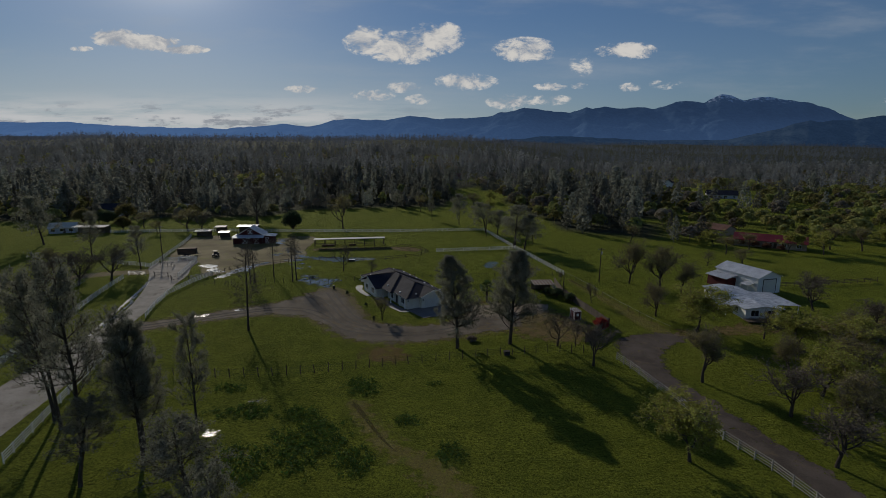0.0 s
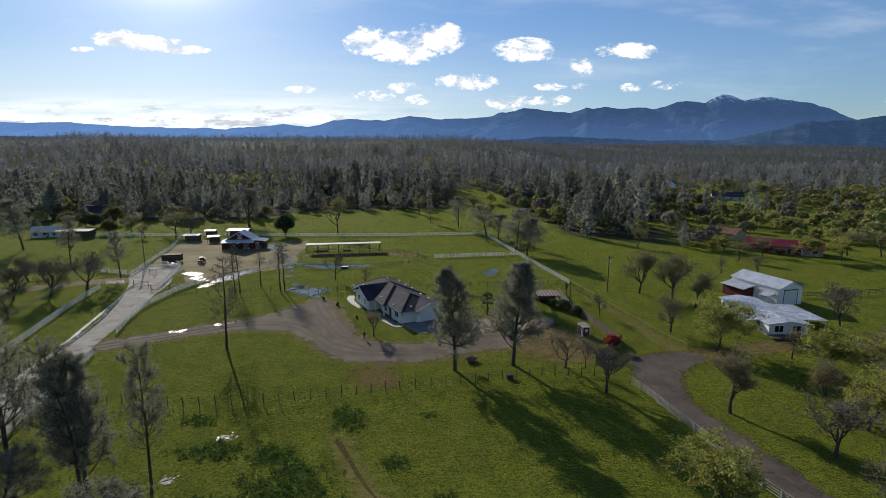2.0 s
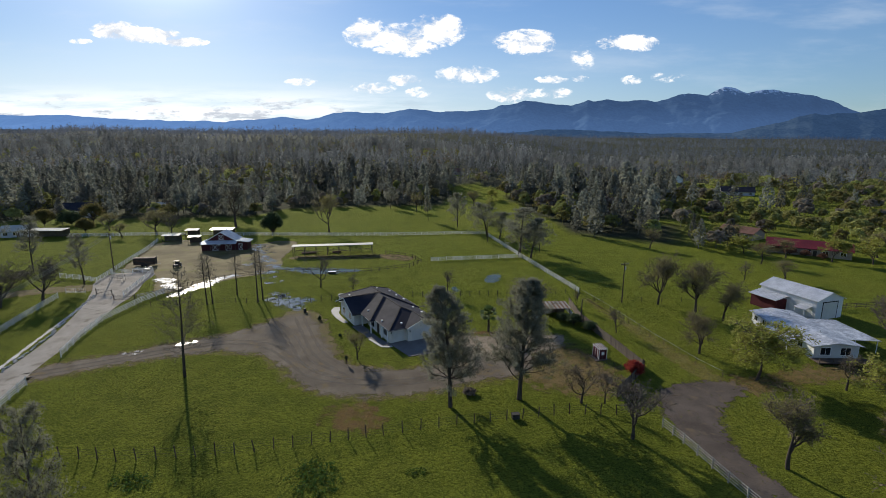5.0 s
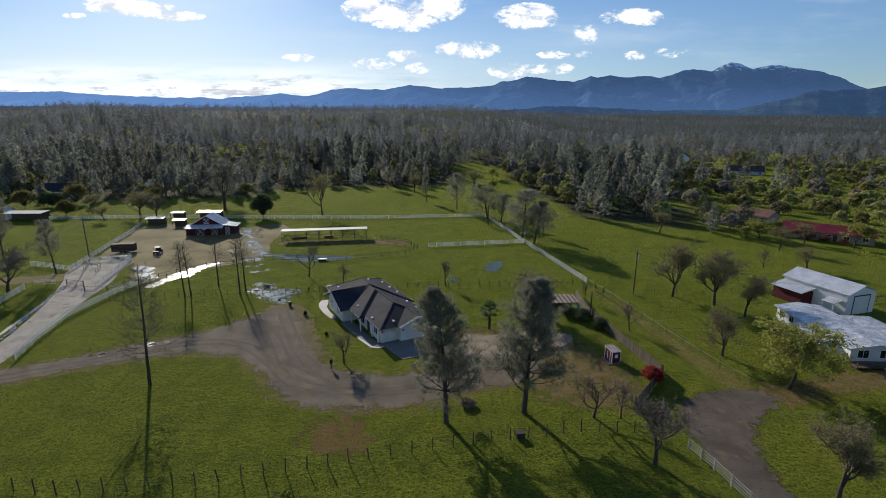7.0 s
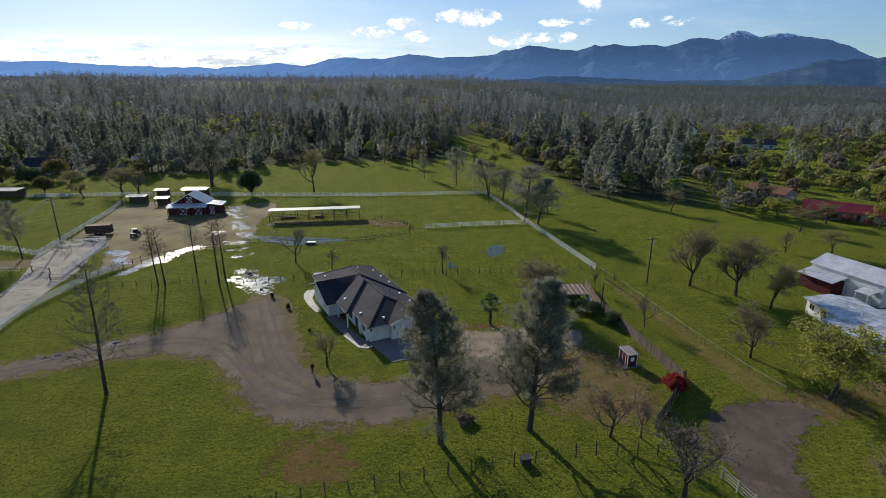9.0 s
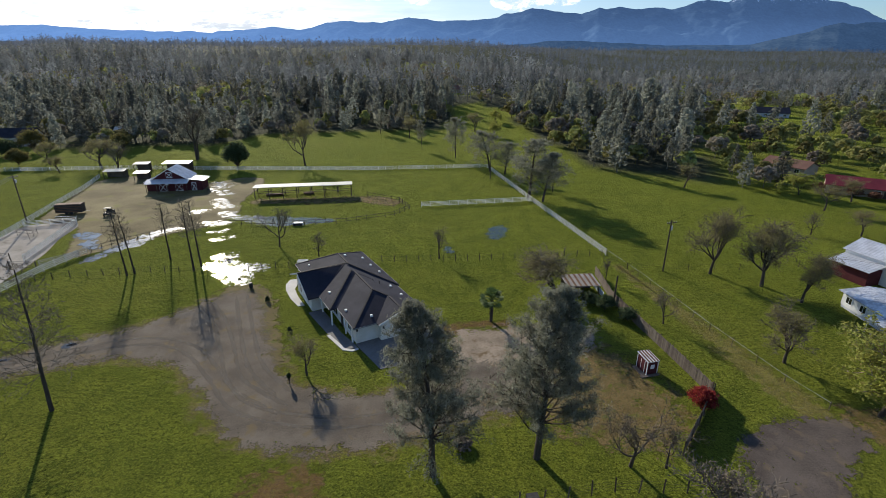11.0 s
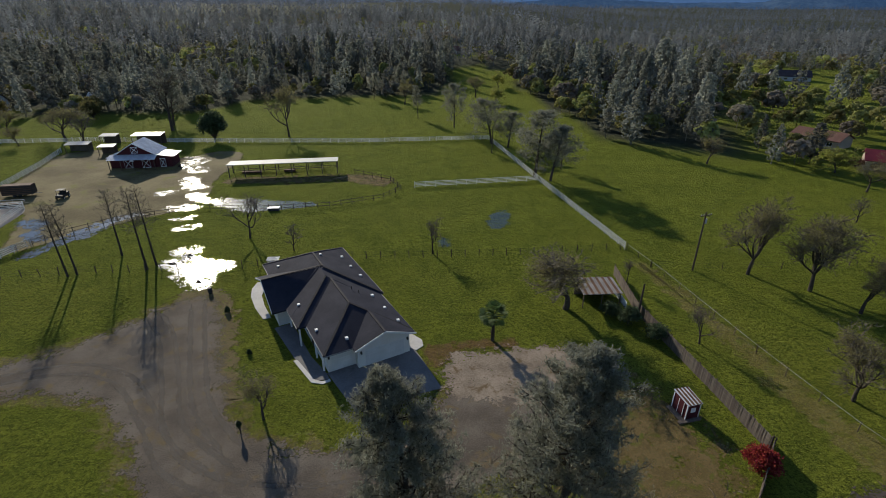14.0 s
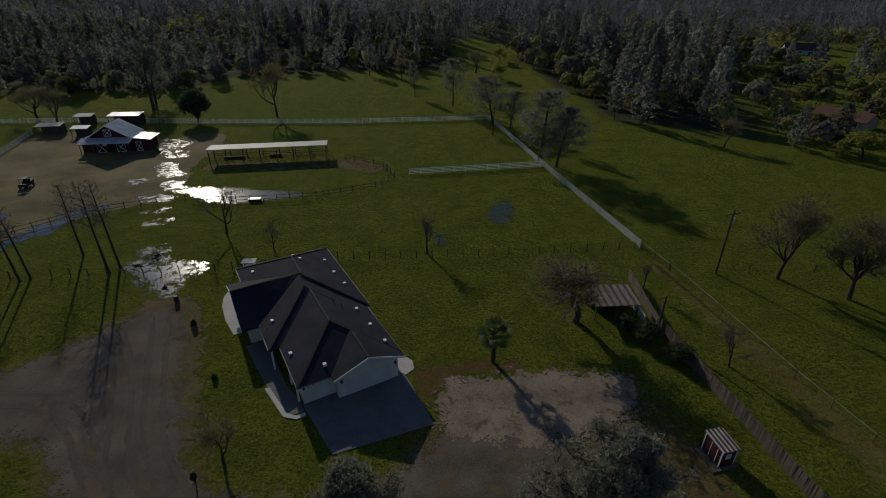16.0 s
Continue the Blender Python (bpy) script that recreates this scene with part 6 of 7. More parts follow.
def x_door(parent, x0, x1, y, z0, z1):
    d = part("door", Build().box(x0, x1, y - 0.04, y, z0, z1), BARN_RED, parent, "red door with a white cross brace")
    for p, q in (((x0, z0), (x1, z1)), ((x0, z1), (x1, z0)), ((x0, z0), (x1, z0)), ((x0, z1), (x1, z1)), ((x0, z0), (x0, z1)), ((x1, z0), (x1, z1))):
        part("brace", Build().beam((p[0], y - 0.06, p[1]), (q[0], y - 0.06, q[1]), 0.05, 0.16), TRIM, d, "white painted brace")


def barn():
    root = thing("red_barn", pose(-77.2, 189.2, 0, 0, 0, 8) @ Matrix.Diagonal((0.9, 0.66, 1.05, 1)), "red horse barn with white trim and pale metal roofs", "barn")
    ring = [(-5, 0), (5, 0), (5, 3.6), (0, 6.2), (-5, 3.6)]
    part("wall", Build().solid([(x, 0, z) for x, z in ring][::-1], [(x, 11, z) for x, z in ring][::-1]), BARN_RED, root)
    for s in (-1, 1):
        b = sheet_roof(-0.6, 11.6, 0, 5.9, 3.35, 6.35, 0.6)
        b.v = [((s * (5.9 - y)), x, z) for x, y, z in b.v]
        part("roof", b, GALV, root)
    part("awning", sheet_roof(-7.0, 6.2, -4.0, 0.0, 2.7, 3.5, 0.6), GALV, root, "sloping metal front awning")
    for x in (-6.6, -3.4, 0, 3.2, 5.8):
        part("post", Build().beam((x, -3.7, 0), (x, -3.7, 2.65), 0.16), WOOD, root)
    part("lean_to_wall", Build().box(5.004, 9.6, 0.6, 9, 0, 2.6), BARN_RED, root)
    part("lean_to_roof", turned(sheet_roof(0, 9.6, 0, 5.6, 2.75, 3.35, 0.6), pose(10.6, 0.0, 0, 0, 0, 90)), GALV, root)
    part("lean_to_wall", Build().box(-7.6, -5.004, 0.6, 9, 0, 2.5), BARN_RED, root)
    part("lean_to_roof", turned(sheet_roof(0, 9.6, 0, 3.4, 2.65, 3.3, 0.6), pose(-8.4, 9.6, 0, 0, 0, -90)), GALV, root)
    x_door(root, -0.9, 0.9, -0.004, 3.85, 5.3)
    x_door(root, -3.6, -1.4, -0.004, 0.05, 2.3)
    x_door(root, 1.4, 3.6, -0.004, 0.05, 2.3)
    x_door(root, 6.3, 7.8, 0.594, 0.05, 2.2)
    part("lamp_plate", Build().box(-0.45, 0.45, -4.08, -4.0, 2.3, 2.75), TRIM, root, "white plate on the awning edge")
    for s in (-1, 1):
        part("barge_board", Build().beam((s * 5.9, -0.62, 3.3), (0, -0.62, 6.3), 0.05, 0.22), TRIM, root)


barn()


def small_shelter(x, y, rz, wx, wy, h, roof, label, open_front=True):
    root = thing("small_shelter", pose(x, y, 0, 0, 0, rz), label, "shelter")
    part("roof", sheet_roof(-wx / 2, wx / 2, -wy / 2, wy / 2, h, h + 0.35, 0.6), roof, root)
    for sx in (-1, 1):
        for sy in (-1, 1):
            part("post", Build().beam((sx * (wx / 2 - 0.2), sy * (wy / 2 - 0.2), -0.05), (sx * (wx / 2 - 0.2), sy * (wy / 2 - 0.2), h + 0.17 * (1 + sy) - 0.05), 0.13), WOOD, root)
    part("back_wall", Build().box(-wx / 2 + 0.1, wx / 2 - 0.1, wy / 2 - 0.2, wy / 2 - 0.1, 0, h + 0.15), WOOD, root)
    return root


small_shelter(-104.0, 205.8, 10, 6.5, 3.2, 2.5, PALE_ROOF, "small open pen shelter with a pale roof")
small_shelter(-101.0, 216.0, 6, 5.0, 3.0, 2.8, PALE_ROOF, "small open pen shelter with a pale roof")
small_shelter(-94.0, 203.5, 8, 4.5, 2.6, 2.4, GALV, "low metal-roofed shelter beside the barn")
small_shelter(-88.5, 215.8, 6, 9.0, 4.0, 3.2, GALV, "metal-roofed hay shelter behind the barn")
small_shelter(-157.6, 212.6, 3, 14.5, 5.0, 3.2, PALE_ROOF, "long low open shed in the far field")


def gable_house(name, m, wx, wy, eave, ridge, wall, roof, label, cat="house", wins=3, over=0.5):
    """A plain gabled house with its ridge along x."""
    root = thing(name, m, label, cat)
    ring = [(-wy / 2, 0), (wy / 2, 0), (wy / 2, eave), (0, ridge - 0.15), (-wy / 2, eave)]
    part("wall", Build().solid([(-wx / 2, y, z) for y, z in ring], [(wx / 2, y, z) for y, z in ring]), wall, root)
    slope = (ridge - eave) / (wy / 2)
    for s in (-1, 1):
        b = Build()
        e = (s * (wy / 2 + over), eave - over * slope)
        p = [(-wx / 2 - over, e[0], e[1]), (wx / 2 + over, e[0], e[1]), (wx / 2 + over, 0, ridge), (-wx / 2 - over, 0, ridge)]
        b.solid([(x, y, z) for x, y, z in p], [(x, y, z + 0.14) for x, y, z in p])
        part("roof", b, roof, root)
    for i in range(wins):
        x = -wx / 2 + wx * (i + 0.5) / wins
        window(root, pose(x, -wy / 2 - 0.01, 0.9), 1.5, 1.2)
    part("door", Build().box(wx * 0.08 - 0.5, wx * 0.08 + 0.5, -wy / 2 - 0.05, -wy / 2 - 0.004, 0.05, 2.1), DARK_FRAME, root)
    return root


gable_house("red_roofed_house", pose(130.5, 188.5, 0, 0, 0, -33), 24, 9, 2.7, 4.7, TAN_WALL, RED_METAL, "low ranch house with a long red metal roof", wins=5)
gable_house("brown_roofed_house", pose(126.0, 220.5, 0, 0, 0, -60), 14, 9, 2.7, 4.6, TAN_WALL, BROWN_ROOF, "brown-roofed house among the trees", wins=3)
gable_house("grey_far_house", pose(-186, 270, float(land(-186, 270)), 0, 0, 15), 13, 10, 4.2, 7.4, GREY_WALL, SHINGLE, "grey gabled house among dark trees", wins=3)
gable_house("far_dark_roof_house", pose(227, 398, float(land(227, 398)) - 0.1, 0, 0, -22), 22, 12, 3.0, 6.2, GREY_WALL, SHINGLE, "distant house with a broad dark roof", wins=4)
gable_house("far_white_house", pose(230, 502, float(land(230, 502)) - 0.1, 0, 0, 60), 12, 8, 4.5, 7.4, TRIM, SHINGLE, "distant white gabled house", wins=2)
gable_house("far_meadow_house", pose(12, 493, float(land(12, 493)) - 0.1, 0, 0, 10), 15, 9, 3.0, 5.8, TAN_WALL, BROWN_ROOF, "distant house at the top of the meadow", wins=3)
gable_house("far_pale_roof_shed", pose(-161, 768, float(land(-161, 768)) - 0.1, 0, 0, 5), 24, 9, 3.0, 5.0, TAN_WALL, PALE_ROOF, "distant pale-roofed shed in the woods", "shed", wins=3)
gable_house("far_pale_roof_shed", pose(-315, 756, float(land(-315, 756)) - 0.1, 0, 0, -8), 16, 9, 3.0, 5.0, TAN_WALL, PALE_ROOF, "distant pale-roofed shed in the woods", "shed", wins=3)
gable_house("yard_shed", pose(-161, 306, 0, 0, 0, 12), 9, 5, 2.4, 3.6, GREY_WALL, PALE_ROOF, "pale-roofed shed among cluttered yards", "shed", wins=2)
gable_house("yard_shed", pose(-172, 216, 0, 0, 0, 20), 10, 7, 2.6, 4.4, GREY_WALL, PALE_ROOF, "pale-roofed house beyond the far field", "house", wins=3)
# a shed shape fills the place of a white vehicle among the trees
gable_house("vehicle_stand_in", pose(75.5, 261, 0, 0, 0, 4), 7, 4, 2.3, 3.3, GREY_WALL, WHITE_ROOF, "small pale shed shape in place of a white vehicle", "shed", wins=1)


def mobile_home():
    root = thing("mobile_home", pose(71.4, 99.3, 0, 0, 0, -1.5) @ Matrix.Diagonal((1, 0.87, 1, 1)), "pale double-wide mobile home with a white coated metal roof", "mobile home")
    part("wall", Build().box(-3.9, 3.9, 0, 21.5, 0.45, 2.75), SIDING, root)
    part("skirting", Build().box(-3.82, 3.82, 0.08, 21.4, 0, 0.446), GREY_WALL, root)
    for s in (-1, 1):
        b = sheet_roof(-0.5, 22.0, 0, 4.5, 2.7, 3.35, 0.75, rise=0.014)
        b.v = [(s * (4.5 - y), x, z) for x, y, z in b.v]
        part("roof", b, WHITE_ROOF, root)
    gable = Build()
    gable.solid([(-3.9, -0.02, 2.752), (3.9, -0.02, 2.752), (0, -0.02, 3.28)], [(-3.9, 0.1, 2.752), (3.9, 0.1, 2.752), (0, 0.1, 3.28)])
    part("gable_panel", gable, SIDING, root)
    for x in (-1.9, 1.6):
        window(root, pose(x, -0.01, 1.0), 1.7, 1.3, 1)
    left = Matrix.Rotation(radians(-90), 4, "Z")
    for y in (4.0, 11.0, 16.5, 19.8):
        window(root, pose(-3.91, y, 1.1) @ left, 1.3, 1.0, 1)
    part("side_door", Build().box(-3.96, -3.904, 7.2, 8.1, 0.5, 2.5), DARK_FRAME, root)
    part("porch_roof", turned(sheet_roof(0, 9.0, 0, 2.6, 2.35, 2.68, 0.6), pose(-6.4, 12.5, 0, 0, 0, -90)), WHITE_ROOF, root, "white porch awning")
    for y in (4.2, 8.0, 12.0):
        part("porch_post", Build().beam((-6.2, y, 0), (-6.2, y, 2.35), 0.1), TRIM, root)
    part("carport_roof", turned(sheet_roof(0, 13, 0, 6.4, 2.45, 2.7, 0.6, rise=0.016), pose(10.2, 3.5, 0, 0, 0, 90)), WHITE_ROOF, root, "flat white carport awning")
    for y in (4.0, 9.5, 15.5):
        part("carport_post", Build().beam((9.9, y, 0), (9.9, y, 2.45), 0.1), TRIM, root)
    part("deck", Build().box(-4.4, 5.2, -2.6, -0.1, 0.25, 0.42), WOOD, root, "low timber front deck")
    for x in (-4.3, -1.9, 0.5, 2.9, 5.1):
        part("deck_post", Build().beam((x, -2.5, 0), (x, -2.5, 1.3), 0.09), WOOD, root)
    for z in (0.8, 1.28):
        part("deck_rail", Build().beam((-4.3, -2.5, z), (5.1, -2.5, z), 0.05, 0.09), WOOD, root)
    for x, y in ((0.6, 6), (-0.8, 12), (1.2, 17)):
        part("roof_vent", Build().beam((x, y, 3.1), (x, y, 3.6), 0.16, n=8), GALV, root)


mobile_home()


def metal_shop():
    root = thing("metal_shop", pose(82.8, 119.7, 0, 0, 0, 17) @ Matrix.Diagonal((0.92, 0.97, 1.14, 1)), "white sheet-metal workshop with a grey ribbed roof", "workshop")
    ring = [(0, 0), (8.4, 0), (8.4, 3.9), (4.2, 5.2), (0, 3.9)]
    part("wall", Build().solid([(x, 0, z) for x, z in ring][::-1], [(x, 14, z) for x, z in ring][::-1]), WHITE_METAL, root)
    for i in range(40):
        part("rib", Build().box(-0.03, -0.002, 0.15 + i * 0.35, 0.21 + i * 0.35, 0.02, 3.85), WHITE_METAL, root)
    for s in (0, 1):
        b = sheet_roof(-0.4, 14.4, 0, 4.6, 3.85, 5.3, 0.6)
        b.v = [((4.2 - 4.6 + y) if s == 0 else (4.2 + 4.6 - y), x, z) for x, y, z in b.v]
        part("roof", b, GALV, root)
    door = part("roller_door", Build().box(2.0, 6.6, -0.04, -0.004, 0.02, 3.3), GARAGE, root, "tall pale roller door")
    f = Build().box(1.8, 2.0, -0.06, -0.003, 0, 3.5).box(6.6, 6.8, -0.06, -0.003, 0, 3.5).box(1.8, 6.8, -0.06, -0.003, 3.3, 3.5)
    part("door_frame", f, DARK_IRON, door, "dark blue-grey door frame")
    part("lean_to_wall", Build().box(-3.6, -0.034, 7.0, 13.6, 0, 2.4), BARN_RED, root, "rust-red boarded lean-to")
    part("lean_to_roof", turned(sheet_roof(0, 7.4, 0, 4.4, 2.5, 3.2, 0.6), pose(-4.3, 14.0, 0, 0, 0, -90)), GALV, root)
    part("side_awning", turned(sheet_roof(0, 2.6, 0, 2.6, 2.2, 2.6, 0.6), pose(-2.7, 3.4, 0, 0, 0, -90)), GALV, root)
    for y in (1.0, 3.2):
        part("awning_post", Build().beam((-2.5, y, 0), (-2.5, y, 2.25), 0.1), TRIM, root)


metal_shop()


def garden_shed():
    root = thing("garden_shed", pose(29.35, 98.9, 0, 0, 0, 14) @ Matrix.Diagonal((0.68, 0.70, 0.86, 1)), "small red timber shed with white corner trim and ribbed roof", "shed")
    part("wall", Build().box(0, 2.2, 0, 2.9, 0.12, 2.2), BARN_RED, root)
    part("roof", turned(sheet_roof(-0.15, 2.35, -0.2, 3.1, 2.28, 2.55, 0.3), pose(0, 0, 0)), GALV, root, "striped white and brown ribbed roof")
    for i in range(4):
        part("roof_stripe", turned(sheet_roof(0.1 + i * 0.6, 0.4 + i * 0.6, -0.2, 3.1, 2.3, 2.57, 0.4), pose(0, 0, 0.03)), RUST, root, "rusty roof strip")
    for x in (0, 2.2):
        for y in (0, 2.9):
            part("corner_trim", Build().box(x - 0.07, x + 0.07, y - 0.07, y + 0.07, 0.1, 2.2), TRIM, root)
    part("door", Build().box(-0.05, -0.004, 0.7, 1.7, 0.15, 2.0), BARN_RED, root)
    for y in (0.66, 1.7):
        part("door_trim", Build().box(-0.08, -0.004, y, y + 0.08, 0.15, 2.05), TRIM, root)
    part("side_window", Build().box(0.7, 1.5, -0.04, -0.004, 1.0, 1.7), TRIM, root)
    part("deck", Build().box(-1.3, 2.4, -0.6, -0.08, 0, 0.14).box(-0.9, -0.09, -0.08, 3.0, 0, 0.14), FENCE_BOARD, root, "worn timber deck boards")
    part("skirt", Build().box(0.02, 2.18, 0.02, 2.88, 0, 0.118), WOOD, root)


garden_shed()


def carport():
    root = thing("carport", pose(24.3, 120.0, 0, 0, 0, 4), "open carport with a streaky corrugated roof on posts", "carport")
    part("roof", sheet_roof(-0.2, 5.4, -0.2, 4.2, 2.35, 2.6, 0.3), DULL_ROOF, root)
    for i in range(6):
        part("roof_stripe", turned(sheet_roof(0.15 + i * 0.9, 0.5 + i * 0.9, -0.2, 4.2, 2.37, 2.62, 0.5), pose(0, 0, 0.03)), RUST, root, "rust-streaked roof sheet")
    for x in (0, 2.6, 5.2):
        for y in (0.1, 3.9):
            part("post", Build().beam((x, y, 0), (x, y, 2.35), 0.12), WOOD, root)
    part("back_wall", Build().box(0, 5.2, 3.96, 4.02, 0, 2.3), FENCE_BOARD, root)
    part("pale_panel", Build().box(5.3, 5.36, -1.8, 3.6, 0.9, 1.9), WHITE_METAL, root, "pale sheet panel beside the carport")


carport()


# ---- poles, wires and yard things ----
def power_pole(x, y, h, arm, label, turn=0.0, lean=0.0):
    root = thing("power_pole", pose(x, y, -0.1, 0, lean, turn), label, "power pole")
    part("pole", Build().beam((0, 0, 0), (0, 0, h), 0.3, taper=0.7, n=10), POLE_WOOD, root)
    if arm:
        part("crossarm", Build().box(-arm, arm, -0.14, -0.02, h - 0.55, h - 0.42), POLE_WOOD, root)
        for k in (-0.9, -0.45, 0.45, 0.9):
            part("insulator", Build().beam((k * arm, -0.08, h - 0.42), (k * arm, -0.08, h - 0.24), 0.09, n=8), GREY_WALL, root)
        part("transformer", Build().beam((0.28, 0.05, h - 1.9), (0.28, 0.05, h - 1.1), 0.42, n=12), GREY_WALL, root)
    return root


power_pole(45.0, 131.8, 10.1, 1.1, "weathered wooden power pole with a crossarm in the pasture", 20)
power_pole(31.3, 118.0, 5.2, 0, "short wooden service pole by the carport", 0, 1)
power_pole(-94.3, 156.6, 12.2, 1.0, "tall wooden power pole at the yard gate", 60)
power_pole(18.9, 207.0, 8.0, 0, "slim bare pole inside the paddock")
power_pole(27.2, 180.8, 3.0, 0, "thick fence corner post in the paddock")


def wire(name, p, q, sag, label, r=0.012, mat=None):
    p, q = Vector(p), Vector(q)
    pts = [p.lerp(q, t / 12) - Vector((0, 0, sag * 4 * t / 12 * (1 - t / 12))) for t in range(13)]
    ob = part(name, Build().sheet([(c - Vector((0, 0, r)), c + Vector((0, 0, r))) for c in pts]), mat or WIRE)
    return tagged(ob, label, "wire", "overhead wires")


for k in (-0.8, 0.0, 0.8):
    wire("power_wire", (-94.3 + k * 0.5, 156.6 + k, 11.8), (-66 + k * 0.5, 62 + k, 10.0), 1.0, "pale overhead power wire by the driveway", 0.03, PALE_WIRE)
wire("power_wire", (44.6, 131.8, 9.6), (31.3, 118, 5.0), 0.5, "thin service wire to the short pole")
wire("power_wire", (44.6, 131.8, 9.6), (80.5, 126, 4.0), 0.8, "thin service wire to the workshop")
wire("power_wire", (44.6, 131.8, 9.7), (120, 205, 10), 1.2, "thin overhead wire across the pasture", 0.015)


def wheel(parent, x, y, r=0.32, wide=0.2):
    b = Build().beam((x - wide / 2, y, r), (x + wide / 2, y, r), 2 * r, n=14)
    wl = part("wheel", b, RUBBER, parent)
    part("hub", Build().beam((x - wide / 2 - 0.01, y, r), (x + wide / 2 + 0.01, y, r), r, n=10), GALV, wl)


def stock_trailer():
    root = thing("stock_trailer", pose(-90.8, 166.2, 0, 0, 0, 12), "dark enclosed stock trailer parked in the yard", "trailer")
    part("body", Build().box(-3.0, 3.0, -1.1, 1.1, 0.55, 2.5), DARK_IRON, root)
    part("roof", Build().solid([(-3.1, -1.18, 2.5), (3.1, -1.18, 2.5), (3.1, 1.18, 2.5), (-3.1, 1.18, 2.5)], [(-3.0, -0.9, 2.68), (3.0, -0.9, 2.68), (3.0, 0.9, 2.68), (-3.0, 0.9, 2.68)]), RUST, root)
    for i in range(4):
        part("side_slat", Build().box(-2.95, 2.95, -1.14, -1.1, 0.75 + i * 0.42, 0.93 + i * 0.42), RUST, root)
    part("tongue", Build().beam((3.0, 0, 0.6), (4.4, 0, 0.5), 0.12), DARK_IRON, root)
    for x in (-0.6, 0.5):
        for y in (-1.0, 1.0):
            b = Build().beam((x, y - 0.11, 0.36), (x, y + 0.11, 0.36), 0.72, n=14)
            part("wheel", b, RUBBER, root)


def flat_trailer():
    root = thing("flat_trailer", pose(-88.0, 159.8, 0, 0, 0, 8), "low flatbed trailer with pale side rails", "trailer")
    part("bed", Build().box(-2.4, 2.4, -1.0, 1.0, 0.5, 0.62), WOOD, root)
    part("tongue", Build().beam((2.4, 0, 0.55), (3.9, 0, 0.5), 0.1), DARK_IRON, root)
    for y in (-1, 1):
        part("side_rail", Build().beam((-2.4, y, 0.95), (2.4, y, 0.95), 0.06), GALV, root)
        for x in (-2.3, 0, 2.3):
            part("stake", Build().beam((x, y, 0.6), (x, y, 0.96), 0.06), GALV, root)
        part("wheel", Build().beam((-0.3, y * 0.95 - 0.1, 0.32), (-0.3, y * 0.95 + 0.1, 0.32), 0.64, n=14), RUBBER, root)


def utility_cart():
    root = thing("utility_cart", pose(-80.3, 164.9, 0, 0, 0, 5), "dark four-wheeled utility cart with a roof", "cart")
    part("body", Build().box(-0.75, 0.75, -1.3, 1.3, 0.45, 0.95), DARK_IRON, root)
    part("seat", Build().box(-0.65, 0.65, -0.1, 0.4, 0.95, 1.25).box(-0.65, 0.65, 0.4, 0.55, 0.95, 1.6), RUBBER, root)
    part("cargo_bed", Build().box(-0.72, 0.72, 0.6, 1.5, 0.95, 1.2), DARK_IRON, root)
    for x in (-0.68, 0.68):
        for y in (-0.7, 0.5):
            part("roof_post", Build().beam((x, y, 0.9), (x, y, 1.95), 0.06), DARK_IRON, root)
    part("roof", Build().box(-0.75, 0.75, -0.8, 0.62, 1.95, 2.03), DARK_IRON, root)
    for x in (-0.75, 0.75):
        for y in (-0.9, 0.95):
            wheel(root, x, y)


stock_trailer()
flat_trailer()
utility_cart()

fence("pipe_corral", [(-93.2, 136.4), (-88.2, 136.4)], "thin grey pipe panels at the yard gate", GALV, (0.4, 0.75, 1.1, 1.4), 1.5, 2.5, 0.08, (0.045, 0.045), 0, n=8)
fence("pipe_corral", [(-91.0, 149.5), (-87.0, 150.2), (-85.6, 146.2)], "loose dark pipe pen panels in the gate yard", DARK_IRON, (0.4, 0.75, 1.1, 1.4), 1.5, 2.2, 0.08, (0.05, 0.05), 0, n=8)
fence("pipe_corral", [(-72.4, 131.8), (-69.6, 135.2), (-67.9, 139.3)], "pale rail panels joining the driveway fence", PALE_BOARD, (0.4, 0.75, 1.1, 1.4), 1.5, 2.2, 0.1, (0.05, 0.1), 0)


def gate(x, y, rz, wide, label):
    root = thing("metal_gate", pose(x, y, 0, 0, 0, rz), label, "gate")
    part("gate_frame", Build().beam((0, 0, 0.25), (wide, 0, 0.25), 0.06).beam((0, 0, 1.35), (wide, 0, 1.35), 0.06).beam((0, 0, 0.2), (0, 0, 1.4), 0.06).beam((wide, 0, 0.2), (wide, 0, 1.4), 0.06), WIRE, root)
    for z in (0.5, 0.75, 1.05):
        part("bar", Build().beam((0, 0, z), (wide, 0, z), 0.04), WIRE, root)
    part("brace", Build().beam((0, 0, 0.25), (wide, 0, 1.35), 0.04), WIRE, root)
    for k in (-0.15, wide + 0.15):
        part("post", Build().beam((k, 0, 0), (k, 0, 1.6), 0.16, n=8), WOOD, root)


gate(-85.4, 136.3, -13, 4.6, "wide open-barred metal gate across the driveway")
gate(-77.7, 131.4, 1, 4.8, "wide open-barred metal gate across the driveway")


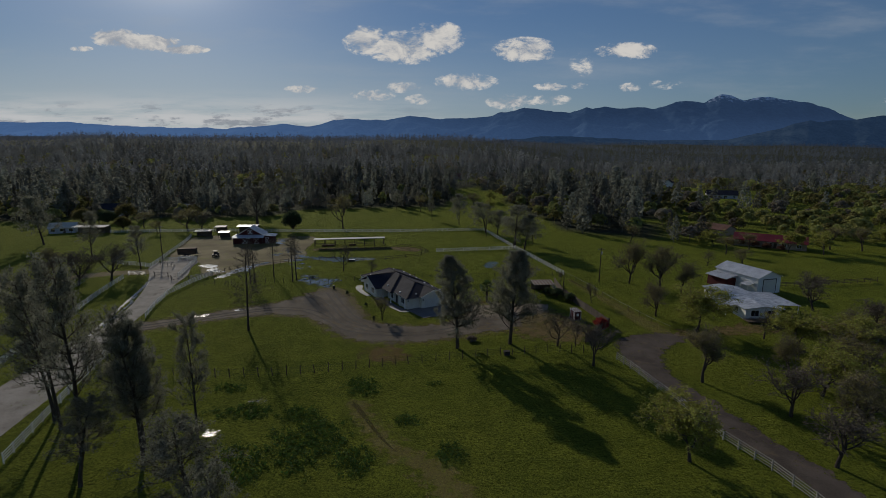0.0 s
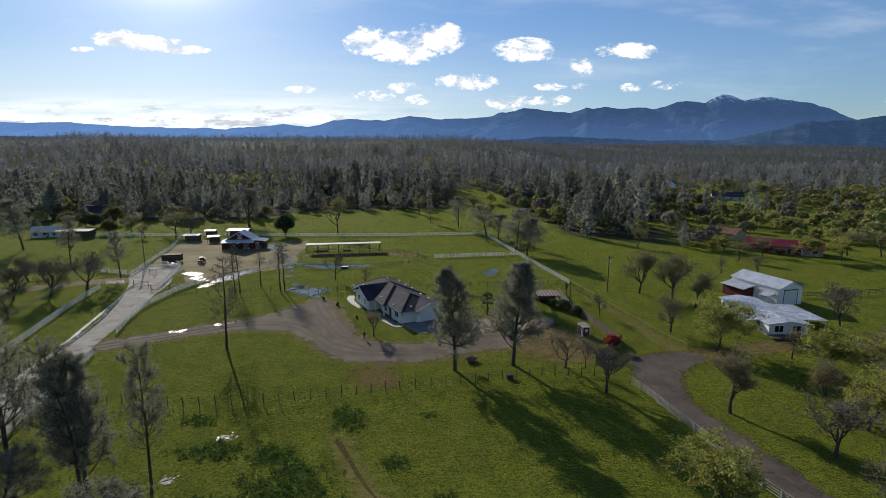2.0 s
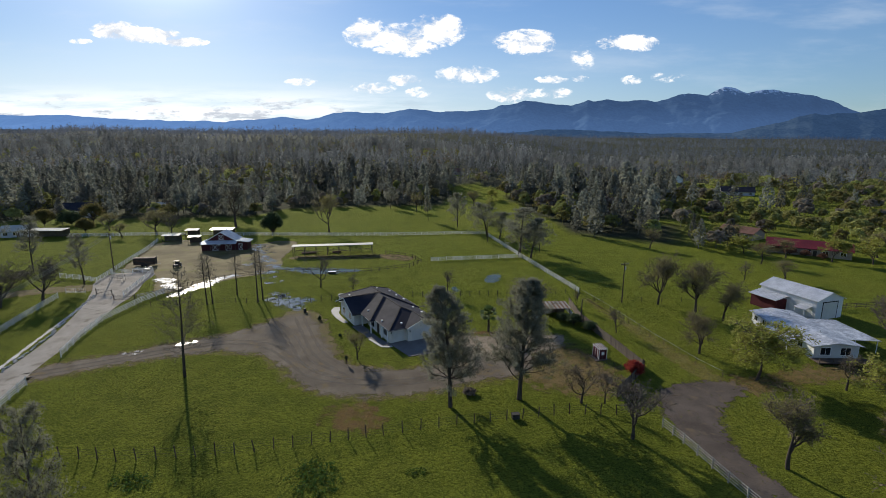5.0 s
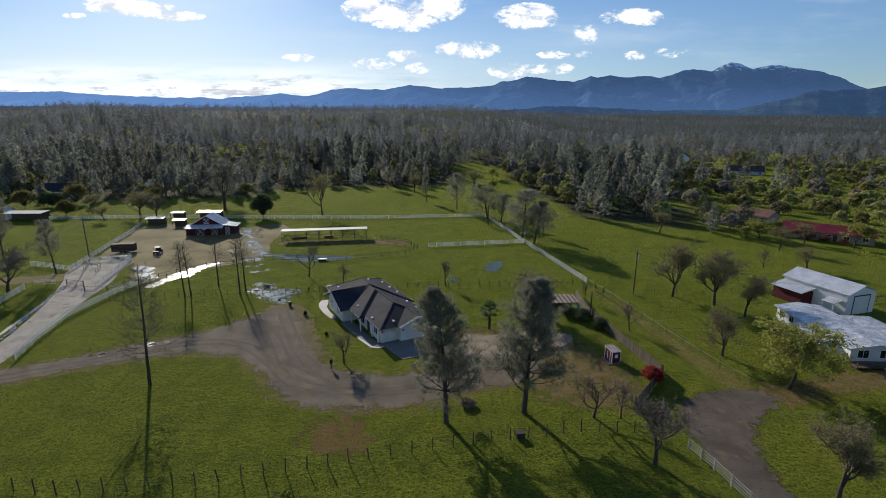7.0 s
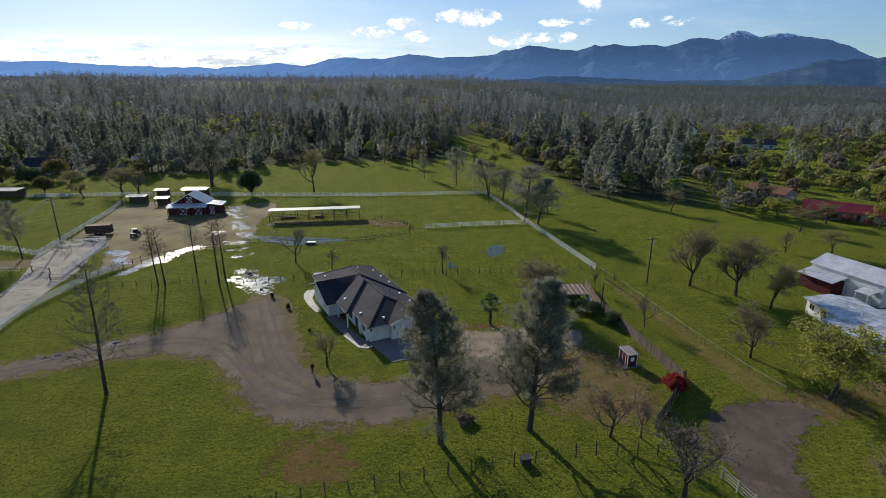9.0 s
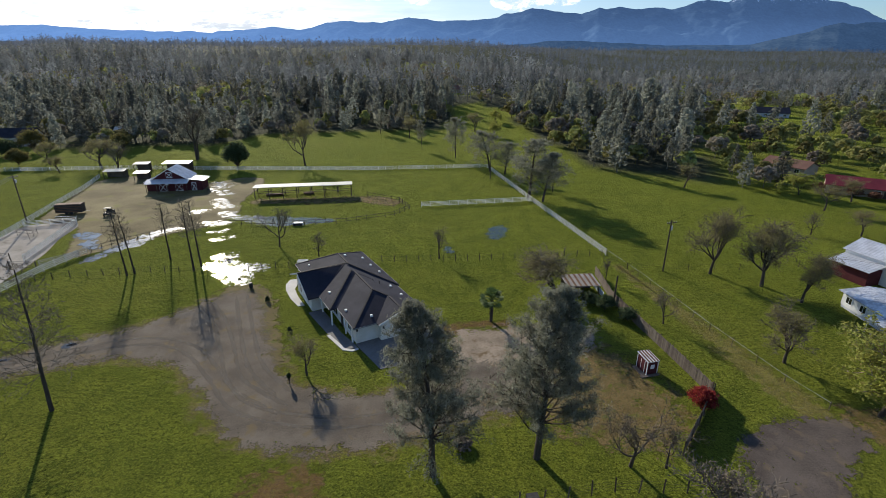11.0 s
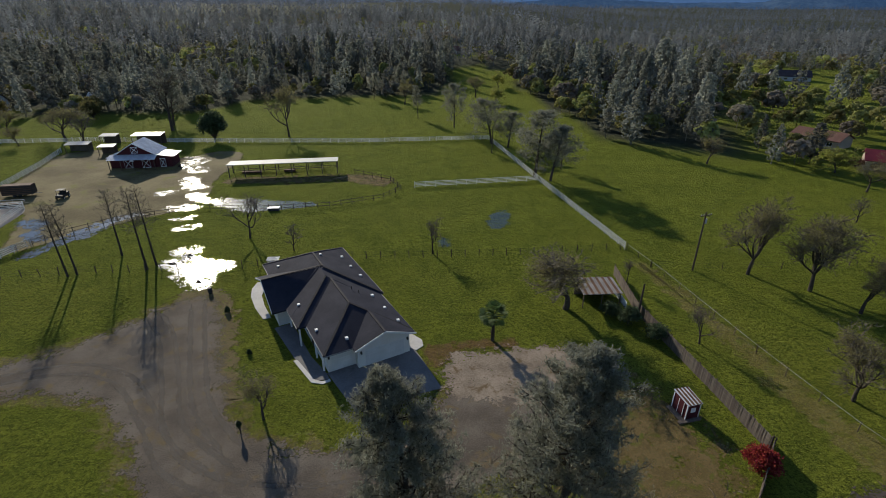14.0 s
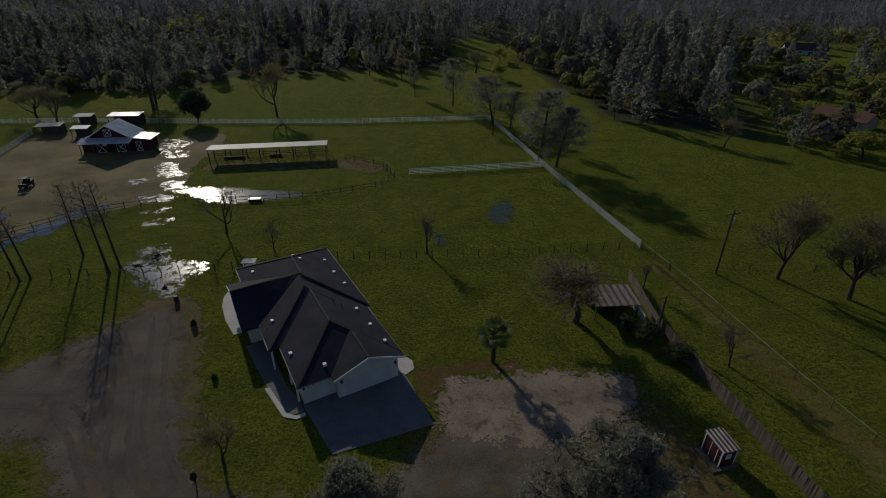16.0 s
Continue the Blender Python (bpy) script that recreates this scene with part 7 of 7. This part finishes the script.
def stones(line, step, label):
    root = thing("stone_edging", pose(line[0][0], line[0][1], 0), label, "stones")
    rng = random.Random(8)
    shapes = []
    for k in range(4):
        bm = bmesh.new()
        bmesh.ops.create_icosphere(bm, subdivisions=1, radius=0.3)
        for v in bm.verts:
            v.co *= rng.uniform(0.75, 1.2)
            v.co.z *= 0.6
        me = bpy.data.meshes.new("stone")
        bm.to_mesh(me)
        bm.free()
        me.materials.append(STONE)
        shapes.append(me)
    for (x0, y0), (x1, y1) in zip(line, line[1:]):
        k = int(math.hypot(x1 - x0, y1 - y0) / step)
        for i in range(k):
            t = (i + rng.uniform(-0.3, 0.3)) / k
            part("stone", rng.choice(shapes), STONE, root, m=pose(x0 + (x1 - x0) * t - line[0][0] + rng.gauss(0, 0.18), y0 + (y1 - y0) * t - line[0][1] + rng.gauss(0, 0.18), 0.08, 0, 0, rng.uniform(0, 360)) @ Matrix.Scale(rng.uniform(0.7, 1.3), 4))


stones([(-69.8, 72), (-71.4, 83), (-71.6, 93), (-73.4, 101), (-76.2, 110), (-81.6, 124), (-85.4, 136)], 0.55, "row of pale stones edging the concrete driveway")
stones([(-88, 204), (-84, 206), (-80, 204)], 0.8, "pale stones behind the barn")


def barrel(x, y):
    root = thing("barrel", pose(x, y, 0), "dark plastic barrel at the pasture's edge", "barrel")
    b = Build()
    rings = [(0.26, 0), (0.31, 0.2), (0.33, 0.45), (0.31, 0.7), (0.26, 0.9)]
    for (r0, z0), (r1, z1) in zip(rings, rings[1:]):
        a = [2 * math.pi * i / 14 for i in range(14)]
        b.solid([(r0 * math.cos(t), r0 * math.sin(t), z0) for t in a], [(r1 * math.cos(t), r1 * math.sin(t), z1) for t in a])
    part("drum", b, DARK_IRON, root)
    part("lid", Build().beam((0, 0, 0.9), (0, 0, 0.95), 0.54, n=14), DARK_IRON, root)


barrel(-29.5, 123.6)


leaf_ball("lawn_topiary", -14.9, 96.7, 1.6, 0.22, DARK_LEAF, "small dark topiary on a thin stem", "shrub", 4, 80, 0.08, 14, 0.24)


def hutch(x, y):
    root = thing("water_hutch", pose(x, y, 0, 0, 0, 5), "white-framed animal hutch by the pasture fence", "hutch")
    for sx in (-0.7, 0.7):
        for sy in (-0.5, 0.5):
            part("leg", Build().beam((sx, sy, 0), (sx, sy, 1.7), 0.1), TRIM, root)
    part("roof", Build().box(-0.95, 0.95, -0.7, 0.7, 1.7, 1.78), PALE_ROOF, root)
    part("cage", Build().box(-0.68, 0.68, -0.48, 0.48, 0.6, 1.1), GREY_WALL, root)
    part("base", Build().box(-0.8, 0.8, -0.6, 0.6, 0.0, 0.35), TRIM, root)


hutch(-22.6, 131.6)


def trough(x, y, rz, label):
    root = thing("stock_tank", pose(x, y, 0, 0, 0, rz), label, "trough")
    part("tank", Build().box(-1.1, 1.1, -0.45, 0.45, 0, 0.6), DARK_IRON, root)
    part("rim", Build().box(-1.15, 1.15, -0.5, 0.5, 0.6, 0.66), GALV, root)


trough(-31.0, 157.9, 5, "dark stock tank on the paddock fence")
trough(-16.5, 135.2, 8, "grey stock tank behind the house")
box_ = thing("feed_box", pose(11.9, 79.7, 0, 0, 0, 10), "small dark box beside the pasture fence", "box")
part("body", Build().box(-0.5, 0.5, -0.35, 0.35, 0, 0.7), DARK_IRON, box_)
part("lid", Build().box(-0.55, 0.55, -0.4, 0.4, 0.7, 0.76), DARK_IRON, box_)
